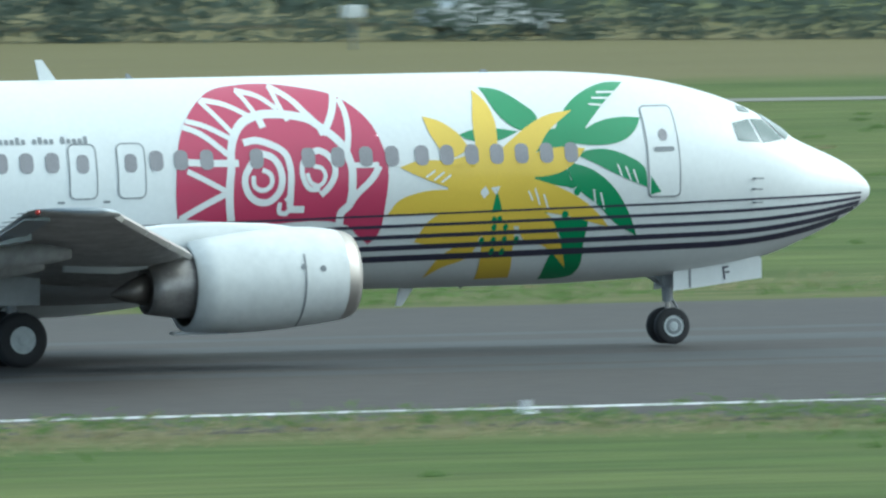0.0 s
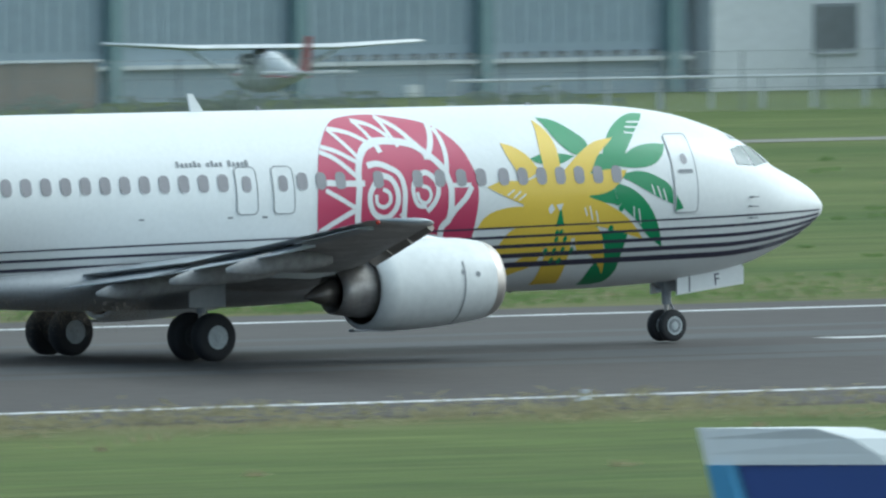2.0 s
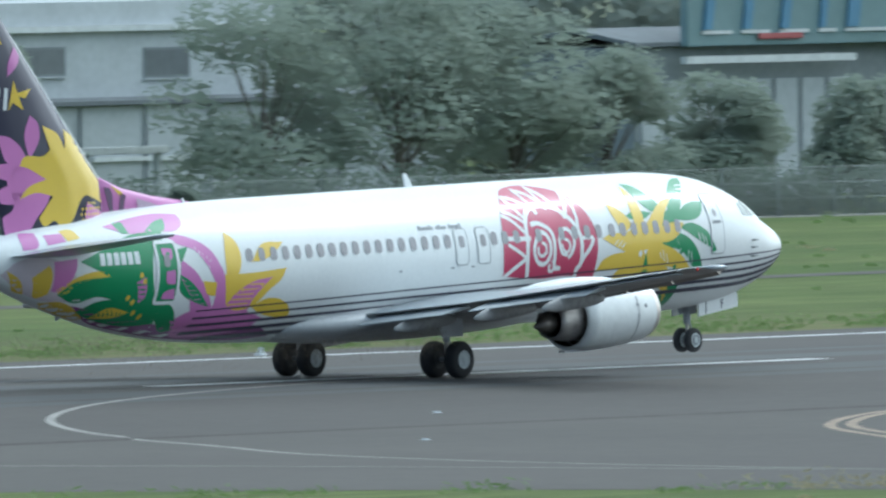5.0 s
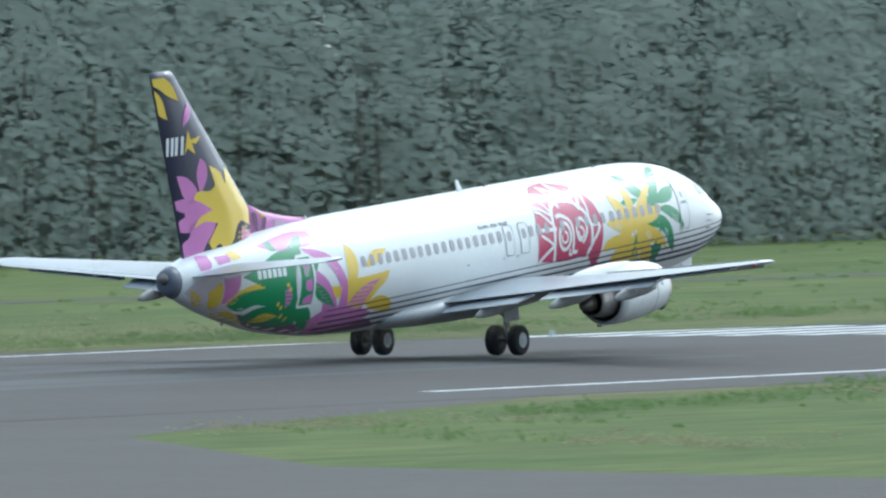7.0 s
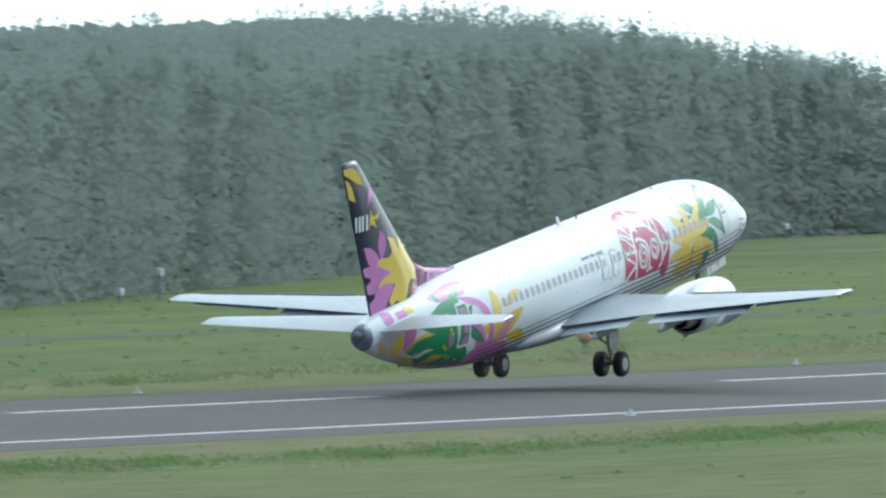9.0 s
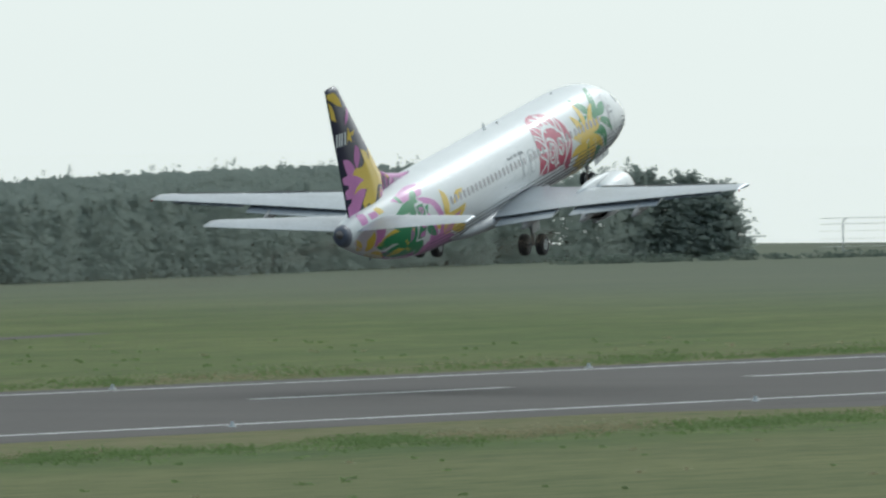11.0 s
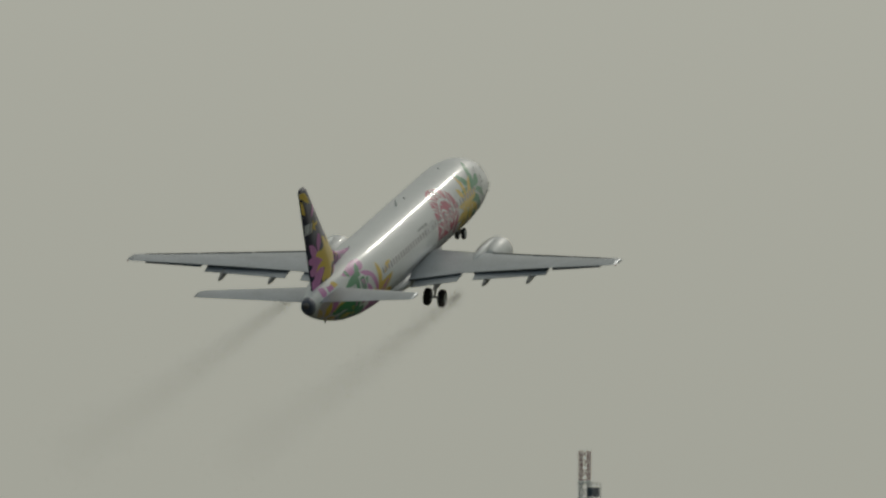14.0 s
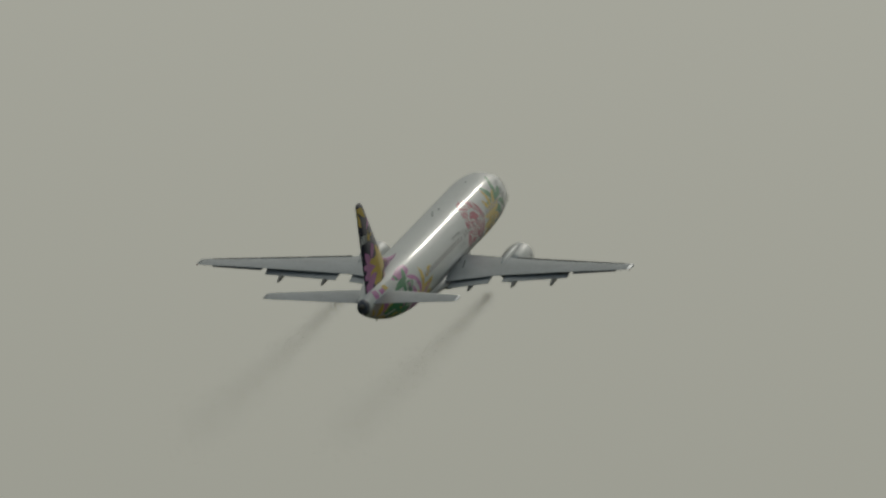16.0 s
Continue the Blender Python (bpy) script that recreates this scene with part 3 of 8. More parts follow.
# cockpit glazing
for o in ([(15.05, 3.86), (15.02, 4.18), (15.42, 4.24), (15.55, 3.82)], [(15.62, 3.80), (15.48, 4.24), (15.80, 4.22), (16.12, 3.86)]):
    decal("cockpit_window", o, COCKPIT, 0.012, step=0.15)
for o in ([(16.2, 3.84), (15.86, 4.24), (15.90, 4.36), (16.45, 3.95)],):
    decal("windscreen", o, COCKPIT, 0.012, step=0.12)
decal("eyebrow_window", [(15.3, 4.40), (15.34, 4.5), (15.55, 4.46), (15.6, 4.36)], COCKPIT, 0.012, step=0.12)
# small probes, vents
for x, z in ((15.3, 3.15), (15.28, 2.95), (15.3, 2.7)):
    bm = bmesh.new()
    p = hull_point(x, z, 0)
    tube(bm, p, p + Vector((0.02, -0.12, 0)), 0.02, n=6)
    tube(bm, p + Vector((0, -0.11, 0)), p + Vector((0.16, -0.12, 0)), 0.014, n=6)
    part("probe", bm, SEAM, fuselage)
for x in (2.2, 1.3, -1.0):
    decal("vent_mark", rounded(x - 0.07, x + 0.07, 2.96, 3.0, 0.015), SEAM, 0.012, step=9)


def blade(name, x, z0, h, chord, lean, mm, y=0.0, t=0.035):
    bm = bmesh.new()
    foot = [(x + chord / 2, y - t, z0), (x + chord / 2, y + t, z0), (x - chord / 2, y + t, z0), (x - chord / 2, y - t, z0)]
    top = [(x + chord * 0.15 - lean, y - t / 2, z0 + h), (x + chord * 0.15 - lean, y + t / 2, z0 + h), (x - chord * 0.25 - lean, y + t / 2, z0 + h), (x - chord * 0.25 - lean, y - t / 2, z0 + h)]
    loft(bm, [foot, top])
    return part(name, bm, mm, fuselage)


blade("antenna", 1.78, 5.16, 0.42, 0.34, 0.18, WHITE)
blade("antenna", 3.4, 5.17, 0.12, 0.14, 0.05, SEAM)
blade("antenna", -8.1, 5.14, 0.16, 0.12, 0.06, WHITE)
blade("antenna", 10.5, 5.18, 0.07, 0.2, 0.03, SEAM)
blade("antenna", 8.9, 1.24, -0.38, 0.3, 0.16, WHITE)
blade("drain_mast", 10.0, 1.24, -0.08, 0.1, 0.03, SEAM)
blade("drain_mast", -13.6, 2.33, -0.14, 0.22, 0.08, SEAM)

# belly fairing
bm = bmesh.new()
rings = []
for i in range(25):
    u = i / 24
    x = 6.6 - 12.0 * u
    k = math.sin(math.pi * min(max(u, 0.0), 1.0)) ** 0.55
    cz, w, hgt = 1.62, 0.9 + 1.12 * k, 0.30 + 0.32 * k
    rings.append([Vector((x, w * math.cos(2 * math.pi * j / 28), cz + hgt * math.sin(2 * math.pi * j / 28) * (1.1 if math.sin(2 * math.pi * j / 28) > 0 else 1.0))) for j in range(28)])
loft(bm, rings)
part("belly_fairing", bm, GREY_PAINT, airliner, "grey wing-to-body fairing", smooth=True)
# dark end cap of the tail cone
bm = bmesh.new()
cap = [[Vector((q.x + dx, q.y * k, 4.0 + (q.z - 4.0) * k)) for q in hull_ring(x)] for x, dx, k in ((-16.66, 0, 1.012), (-16.9, 0, 1.012), (-17.05, -0.012, 1.0), (-17.05, -0.05, 0.7))]
loft(bm, cap)
bmesh.ops.recalc_face_normals(bm, faces=bm.faces[:])
part("tail_cap", bm, CAPGREY, airliner, "dark painted tail cone end", smooth=True)
# tail cone exhaust
bm = bmesh.new()
tube(bm, (-16.95, 0, 4.02), (-17.2, 0, 4.1), 0.22, 0.17, 16)
part("tail_exhaust", bm, HOT, airliner, "dark metal tail cone outlet", smooth=True)


def foil(chord, thick, n=11):
    """Section of a wing: (x back from the leading edge, z), closed."""
    up, dn = [], []
    for i in range(n + 1):
        u = 0.5 - 0.5 * math.cos(math.pi * i / n)
        y = 5 * thick * (0.2969 * math.sqrt(u) - 0.126 * u - 0.3516 * u * u + 0.2843 * u**3 - 0.1036 * u**4)
        up.append((u * chord, (y * 1.1) * chord))
        dn.append((u * chord, (-y * 0.9) * chord))
    return up + dn[-2:0:-1]


def wing_skin(bm, secs, axis="y"):
    """secs: (span, leading edge x, z, chord, thickness, twist)."""
    rings = []
    for s, le, z, ch, th, tw in secs:
        r = []
        for u, v in foil(ch, th):
            x, q = le - u, z + v - math.tan(radians(tw)) * (u - ch * 0.4) * -1
            r.append(Vector((x, s, q)) if axis == "y" else Vector((x, v, s)))
        rings.append(r)
    loft(bm, rings)


def flat_panel(bm, pts_le, pts_te, t):
    """A thin tapered panel between two edges given as 3D points."""
    for side in (1,):
        rings = []
        for a, b in zip(pts_le, pts_te):
            a, b = Vector(a), Vector(b)
            rings.append([a + Vector((0, 0, t)), b + Vector((0, 0, t * 0.15)), b - Vector((0, 0, t * 0.15)), a - Vector((0, 0, t))])
        loft(bm, rings)


def wing(sign):
    root = Vector((2.0, sign * 1.7, 1.75))
    w = new("wing")
    w.parent = airliner
    bm = bmesh.new()
    loc = lambda s: sign * s
    secs = [(1.2, 5.65, 1.75, 7.0, 0.13, 1.0), (1.9, 5.25, 1.80, 6.6, 0.13, 1.0), (4.9, 3.66, 2.12, 4.55, 0.12, 1.0), (9.6, 1.10, 2.66, 2.95, 0.11, 1.6), (14.2, -1.25, 3.19, 1.75, 0.10, 2.4), (14.6, -1.6, 3.24, 1.4, 0.08, 2.4)]
    wing_skin(bm, [(loc(s), *r) for s, *r in secs])
    bmesh.ops.translate(bm, verts=bm.verts, vec=-root)
    bmesh.ops.recalc_face_normals(bm, faces=bm.faces[:])
    for f in bm.faces:
        f.normal_update()
        f.material_index = 1 if f.normal.z < -0.3 else 0
    me_ob = mesh_ob("wing", bm, [WING_GREY, UNDER], airliner, True)
    bpy.data.objects.remove(w)
    me_ob.matrix_basis = Matrix.Translation(root + Vector((-1.05, 0, 0)))
    tagged(me_ob, "swept metal-grey wing with stained underside")
    at = lambda x, s, z: Vector((x, loc(s), z)) - root
    # slats with bright leading edge
    for s0, s1 in ((5.6, 8.3), (8.4, 11.1), (11.2, 13.9)):
        bm = bmesh.new()
        rings = []
        for s in (s0, s1):
            u = (s - 4.9) / 9.54
            le, z, ch = 3.66 - 5.2 * u, 2.12 + 1.12 * u, 4.55 - 3.1 * u
            c = ch * 0.13
            z -= math.tan(radians(1 + 1.4 * u)) * ch * 0.4
            rings.append([at(le + 0.16, s, z - 0.17), at(le + 0.22, s, z - 0.09), at(le + 0.1, s, z + 0.02), at(le - c, s, z + 0.13 * ch * 0.55), at(le - c, s, z + 0.13 * ch * 0.45), at(le - 0.02, s, z - 0.05)])
        loft(bm, rings)
        bmesh.ops.recalc_face_normals(bm, faces=bm.faces[:])
        part("slat", bm, BARE, me_ob, "bare metal slat")
    # flaps
    for s0, s1 in ((2.0, 4.7), (5.6, 10.2)):
        bm = bmesh.new()
        le, te = [], []
        for s in (s0, s1):
            ted = -1.35 + (s - 1.9) * 0.14 if s < 5 else -0.9 - (s - 4.9) * 0.19
            z = 1.72 + (s - 1.9) * 0.108
            ch = 1.15 if s < 5 else 1.15 - (s - 5) * 0.06
            le.append(at(ted + 0.5, s, z + 0.04))
            te.append(at(ted + 0.42 - ch, s, z - 0.15))
        flat_panel(bm, le, te, 0.07)
        bmesh.ops.recalc_face_normals(bm, faces=bm.faces[:])
        part("flap", bm, WING_GREY, me_ob, "lowered flap panel")
    bm = bmesh.new()
    flat_panel(bm, [at(-1.65, 10.5, 2.70), at(-2.35, 13.6, 3.08)], [at(-2.15, 10.5, 2.69), at(-2.83, 13.6, 3.07)], 0.05)
    bmesh.ops.recalc_face_normals(bm, faces=bm.faces[:])
    part("aileron", bm, WING_GREY, me_ob)
    # flap track fairings
    for s in (3.4, 6.4, 9.2):
        bm = bmesh.new()
        z = 1.72 + (s - 1.9) * 0.108
        xr = -1.0 if s < 5 else -0.95 - (s - 4.9) * 0.19
        rings = []
        for i in range(11):
            u = i / 10
            r = 0.16 * math.sin(math.pi * (0.06 + 0.92 * u)) ** 0.6
            x = xr + 1.5 - 2.7 * u
            zc = z - 0.22 - 0.30 * max(0, u - 0.45)
            rings.append([at(x, s + r * 0.8 * math.cos(a), zc + r * 1.5 * math.sin(a)) for a in [2 * math.pi * j / 10 for j in range(10)]])
        loft(bm, rings)
        bmesh.ops.recalc_face_normals(bm, faces=bm.faces[:])
        part("flap_track_fairing", bm, FAIRING, me_ob, "", True)
    # tip lamp and static wicks
    bm = bmesh.new()
    bmesh.ops.create_uvsphere(bm, u_segments=10, v_segments=6, radius=0.05, matrix=Matrix.Translation(at(-2.95, 14.58, 3.22)))
    part("tip_lamp", bm, REDLAMP, me_ob, "red wing tip lamp", True)
    for s in (11.2, 12.2, 13.2, 14.0):
        u = (s - 4.9) / 9.54
        x = -0.9 - 2.1 * u
        part("static_wick", rod(at(x, s, 2.15 + 1.1 * u), at(x - 0.22, s, 2.13 + 1.1 * u), 0.012, n=5), SEAM, me_ob)
    return me_ob


wing_r, wing_l = wing(-1), wing(1)


# fin with dorsal fillet
bm = bmesh.new()
secs = []
for z, le, te, t in ((4.4, -11.6, -15.85, 0.22), (5.9, -11.75, -16.15, 0.20), (8.3, -13.9, -16.75, 0.15), (10.55, -15.85, -17.3, 0.09), (10.78, -16.1, -17.35, 0.06)):
    ch = le - te
    secs.append([Vector((le - u * ch, v * t * 2.0, z)) for u, v in [(0, 0), (0.05, 0.5), (0.2, 0.9), (0.4, 1), (0.7, 0.6), (1, 0.06), (1, -0.06), (0.7, -0.6), (0.4, -1), (0.2, -0.9), (0.05, -0.5)]])
loft(bm, secs)
bmesh.ops.recalc_face_normals(bm, faces=bm.faces[:])
fin = part("fin", bm, NAVY, airliner, "navy tail fin painted with pink and yellow leaves", smooth=True)
bm = bmesh.new()
rings = []
for x, z, t in ((-7.9, 5.2, 0.03), (-9.5, 5.42, 0.07), (-10.8, 5.68, 0.11), (-12.4, 6.25, 0.16)):
    rings.append([Vector((x, -t, 4.9)), Vector((x, -t * 0.8, z - 0.1)), Vector((x, 0, z)), Vector((x, t * 0.8, z - 0.1)), Vector((x, t, 4.9))])
loft(bm, rings)
bmesh.ops.recalc_face_normals(bm, faces=bm.faces[:])
fillet = part("dorsal_fillet", bm, PINK, airliner, "pink fillet before the fin", smooth=True)


def fin_skin(x, z, off=0.0):
    u = (z - 4.4) / 6.38
    le = np.interp(z, [4.4, 5.9, 8.3, 10.55], [-11.6, -11.75, -13.9, -15.85])
    te = np.interp(z, [4.4, 5.9, 8.3, 10.55], [-15.85, -16.15, -16.75, -17.3])
    t = np.interp(z, [4.4, 5.9, 8.3, 10.55], [0.22, 0.20, 0.15, 0.09]) * 2
    c = min(max((le - x) / (le - te), 0), 1)
    return Vector((x, -(t * np.interp(c, [0, 0.05, 0.2, 0.4, 0.7, 1], [0, 0.5, 0.9, 1, 0.6, 0.06])) - off - 0.004, z))


def fin_paint(name, pts, mm, off):
    return fin_decal(name, soft_edge(pts), mm, off + 0.00006 * next(layer))


def fin_decal(name, outline, mm, off):
    keep = [(min(max(x, np.interp(z, [4.4, 5.9, 8.3, 10.55], [-15.8, -16.1, -16.7, -17.25])), np.interp(z, [4.4, 5.9, 8.3, 10.55], [-11.65, -11.8, -13.95, -15.9])), min(z, 10.6)) for x, z in outline]
    return decal(name, keep, mm, off, parent=fin, step=0.2, mapper=fin_skin)


fin_paint("fin_leaf", [(-16.14, 7.33), (-15.71, 7.26), (-15.19, 6.85), (-15.04, 6.52), (-15.77, 6.57), (-15.99, 6.94)], PINK, 0.004)
fin_paint("fin_leaf", [(-14.97, 7.83), (-14.67, 7.60), (-14.62, 7.16), (-14.97, 6.62), (-15.16, 7.29)], PINK, 0.004)
fin_paint("fin_leaf", [(-16.55, 6.47), (-15.77, 6.55), (-15.11, 6.47), (-15.25, 6.00), (-16.19, 6.21)], PINK, 0.004)
fin_paint("fin_leaf", [(-16.36, 5.71), (-15.76, 5.94), (-15.11, 5.97), (-15.18, 5.59), (-15.90, 5.45)], PINK, 0.004)
fin_paint("fin_leaf", [(-15.77, 6.60), (-15.04, 6.65), (-14.36, 6.38), (-14.22, 5.61), (-14.76, 4.97), (-15.05, 4.63), (-15.89, 4.61), (-15.97, 5.02), (-15.54, 5.33), (-15.76, 6.00)], PINK, 0.004)
fin_paint("fin_leaf", [(-12.74, 5.38), (-11.73, 5.01), (-11.44, 5.66), (-11.06, 5.57), (-11.03, 4.82), (-12.89, 4.65)], PINK, 0.004)
fin_paint("fin_leaf", [(-15.46, 9.72), (-15.28, 9.42), (-15.79, 8.89), (-15.76, 9.29)], PINK, 0.004)
fin_paint("fin_flower", [(-14.51, 7.54), (-13.81, 7.24), (-13.58, 6.85), (-13.48, 7.39), (-13.11, 7.21), (-12.45, 6.64), (-11.87, 6.01), (-11.42, 5.16), (-12.41, 5.48), (-12.85, 5.55), (-13.42, 4.91), (-13.85, 4.62), (-14.04, 4.92), (-14.47, 4.79), (-14.64, 5.02), (-14.11, 5.60), (-14.74, 5.71), (-15.32, 5.56), (-15.03, 5.86), (-14.36, 6.07), (-15.04, 6.39), (-15.33, 6.47), (-15.19, 6.69), (-14.44, 6.71), (-14.21, 6.87)], YELLOW, 0.007)
fin_paint("fin_leaf", [(-18.03, 10.79), (-16.81, 10.64), (-16.31, 10.30), (-15.99, 9.77), (-16.53, 9.98), (-17.09, 10.30), (-18.04, 10.44)], YELLOW, 0.007)
fin_paint("fin_leaf", [(-17.96, 10.30), (-17.22, 10.22), (-16.84, 9.93), (-16.55, 9.19), (-16.97, 9.39), (-17.46, 9.73)], YELLOW, 0.007)
for x, z in [(-13.36, 6.01), (-13.06, 5.95), (-12.99, 5.67)]:
    fin_decal("seed_mark", arc(x, z, 0.07, 0.1, 0, 320, 6), NAVY, 0.011)
for i in range(7):
    for j in range(5 - abs(i - 3) // 2):
        fin_decal("lattice_mark", arc(-13.0 + 0.17 * i + 0.06 * (j % 2), 4.75 + 0.15 * j, 0.05, 0.05, 0, 300, 5), YELLOW if i < 6 else PINK, 0.0095)
part("leading_edge", rod((-11.78, 0, 5.95), (-16.02, 0, 10.7), 0.055, 0.035, 8), WHITE, fin, "white leading edge")
# plain shapes for the tail mark
for x in (-16.58, -16.35, -16.15, -15.87):
    fin_decal("tail_mark", [(x - 0.07, 8.0), (x + 0.06, 8.0), (x + 0.10, 8.6), (x - 0.03, 8.6)], WHITE, 0.009)
fin_decal("tail_mark", [(-15.75, 7.97), (-15.57, 8.79), (-15.20, 7.97), (-15.59, 8.2)], YELLOW, 0.009)
fin_decal("tail_mark", [(-15.62, 8.42), (-15.15, 8.3), (-14.89, 8.55)], YELLOW, 0.0095)
# stripes on the fillet before the fin
fillet_map = lambda x, z, off=0.0: Vector((x, -float(np.interp(-x, [7.9, 9.5, 10.8, 12.4], [0.03, 0.07, 0.11, 0.16])) - off, z))
for pts, mm in (([(-11.70, 5.75), (-11.40, 5.66), (-11.30, 5.05), (-11.45, 5.0)], DEEP), ([(-10.95, 5.55), (-10.72, 5.48), (-10.95, 4.95), (-11.1, 4.95)], DEEP), ([(-11.45, 5.80), (-10.85, 5.56), (-10.95, 5.46)], YELLOW), ([(-10.25, 5.38), (-9.3, 5.16), (-10.2, 4.98)], MAUVE)):
    decal("fillet_stripe", soft_edge(pts), mm, 0.006, step=0.2, parent=fillet, mapper=fillet_map)
bm = bmesh.new()
tube(bm, (-16.35, -0.02, 10.0), (-17.15, -0.02, 10.05), 0.02, n=5)
part("rudder_line", bm, SEAM, airliner)


def stab(sign):
    bm = bmesh.new()
    secs = [(0.35, -12.9, 4.05, 3.3, 0.11, -1), (0.9, -13.2, 4.10, 3.05, 0.10, -1), (6.2, -16.1, 4.64, 1.5, 0.09, -1), (6.48, -16.45, 4.67, 1.2, 0.07, -1)]
    wing_skin(bm, [(sign * s, *r) for s, *r in secs])
    bmesh.ops.recalc_face_normals(bm, faces=bm.faces[:])
    return part("tailplane", bm, WING_GREY, airliner, "metal-grey tailplane", smooth=True)


stab(-1), stab(1)


def engine(sign):
    cy, cz = sign * 4.83, 1.60
    n = 36

    def ring(x, r, flat=0.0, dz=0.0, rr=None):
        out = []
        for i in range(n):
            a = 2 * math.pi * i / n
            yy, zz = r * math.cos(a), r * math.sin(a)
            if zz < 0:
                zz *= 1 - flat
                yy *= 1 + flat * 0.25 * abs(math.sin(a))
            out.append(Vector((x, cy + yy, cz + zz + dz)))
        return out
    bm = bmesh.new()
    loft(bm, [ring(2.55, 0.75, 0, -0.10), ring(2.55, 0.84, 0, -0.10), ring(3.0, 0.90, 0, -0.08), ring(3.7, 0.955, 0.02, -0.05), ring(4.4, 0.97, 0.05, -0.02), ring(5.05, 0.94, 0.08), ring(5.5, 0.885, 0.09)], cap=False)
    bmesh.ops.recalc_face_normals(bm, faces=bm.faces[:])
    e = part("engine_cowl", bm, COWL, airliner, "white engine cowling with metal intake lip", smooth=True)
    bm = bmesh.new()
    loft(bm, [ring(5.5, 0.886, 0.09), ring(5.68, 0.845, 0.09), ring(5.79, 0.79, 0.09), ring(5.76, 0.74, 0.08), ring(5.6, 0.71, 0.06), ring(5.0, 0.72), ring(4.9, 0.72)], cap=False)
    bmesh.ops.recalc_face_normals(bm, faces=bm.faces[:])
    part("intake_lip", bm, BARE, e, "bare metal intake lip", True)
    bm = bmesh.new()
    loft(bm, [ring(4.92, 0.725), ring(4.85, 0.725)])
    loft(bm, [ring(4.92, 0.22), ring(5.1, 0.14), ring(5.22, 0.02)])
    part("fan", bm, HOT, e, "dark fan and spinner", True)
    bm = bmesh.new()
    loft(bm, [ring(3.2, 0.84, 0, -0.07), ring(2.9, 0.80, 0, -0.08), ring(2.58, 0.745, 0, -0.10)], cap=False)
    loft(bm, [ring(3.25, 0.83, 0, -0.06), ring(3.2, 0.4, 0, -0.06)], cap=True)
    bmesh.ops.recalc_face_normals(bm, faces=bm.faces[:])
    part("fan_duct", bm, HOT, e, "dark fan duct", True)
    bm = bmesh.new()
    loft(bm, [ring(3.18, 0.62, 0, -0.08), ring(2.5, 0.60, 0, -0.10), ring(2.0, 0.50, 0, -0.14), ring(1.8, 0.46, 0, -0.15), ring(1.8, 0.43, 0, -0.15), ring(2.2, 0.42, 0, -0.14)], cap=False)
    bmesh.ops.recalc_face_normals(bm, faces=bm.faces[:])
    part("core_nozzle", bm, NOZZLE, e, "bare metal exhaust nozzle", True)
    bm = bmesh.new()
    loft(bm, [ring(1.8, 0.30, 0, -0.14), ring(1.45, 0.19, 0, -0.19), ring(1.1, 0.02, 0, -0.24)])
    part("tail_plug", bm, HOT, e, "dark exhaust plug", True)
    # cowl seam, marks
    bm = bmesh.new()
    a0, a1 = (150, 250) if sign < 0 else (-70, 30)
    lay = lambda x, a, off: Vector((x, cy + (np.interp(x, [2.55, 3.0, 3.7, 4.4, 5.05, 5.5], [0.84, 0.90, 0.955, 0.97, 0.94, 0.885]) + off) * math.cos(radians(a)) * (1.0),
                                    cz + float(np.interp(x, [2.55, 3.7, 4.4, 5.05], [-0.10, -0.05, -0.02, 0.0])) + (np.interp(x, [2.55, 3.0, 3.7, 4.4, 5.05, 5.5], [0.84, 0.90, 0.955, 0.97, 0.94, 0.885]) + off) * math.sin(radians(a)) * (0.95 if math.sin(radians(a)) < 0 else 1)))
    ring2 = []
    for i in range(15):
        a = a0 + (a1 - a0) * i / 14
        ring2.append((bm.verts.new(lay(4.58, a, 0.012)), bm.verts.new(lay(4.62, a, 0.012))))
    for p, q in zip(ring2, ring2[1:]):
        bm.faces.new((p[0], p[1], q[1], q[0]))
    part("cowl_seam", bm, SEAM, e)
    for x, a in ((4.57, 165), (4.95, 168), (3.3, 228)):
        aa = a if sign < 0 else 180 - a
        bm = bmesh.new()
        c = lay(x, aa, 0.014)
        tx, ta = Vector((1, 0, 0)), (lay(x, aa + 3, 0.014) - lay(x, aa - 3, 0.014)).normalized()
        vs = [bm.verts.new(c + tx * 0.06 * math.cos(k * math.pi / 4) + ta * 0.06 * math.sin(k * math.pi / 4)) for k in range(8)]
        bm.faces.new(vs)
        part("cowl_mark", bm, SEAM, e)
    # pylon
    bm = bmesh.new()
    rings = []
    for x, z0, z1, t in ((5.0, 2.42, 2.50, 0.05), (4.2, 2.38, 2.62, 0.16), (3.2, 2.2, 2.66, 0.2), (2.2, 1.9, 2.64, 0.19), (1.2, 1.75, 2.56, 0.15), (0.2, 1.8, 2.40, 0.06)):
        rings.append([Vector((x, cy - t, z0)), Vector((x, cy - t, z1 - 0.05)), Vector((x, cy, z1)), Vector((x, cy + t, z1 - 0.05)), Vector((x, cy + t, z0))])
    loft(bm, rings)
    bmesh.ops.recalc_face_normals(bm, faces=bm.faces[:])
    part("pylon", bm, WHITE, airliner, "white engine pylon", True)
    # strake under the tail of the cowl
    part("cowl_fin", box(2.3, 3.4, cy - 0.12, cy + 0.12, 0.60, 0.66, 0.02), GREY_PAINT, e)
    return e


engine(-1), engine(1)


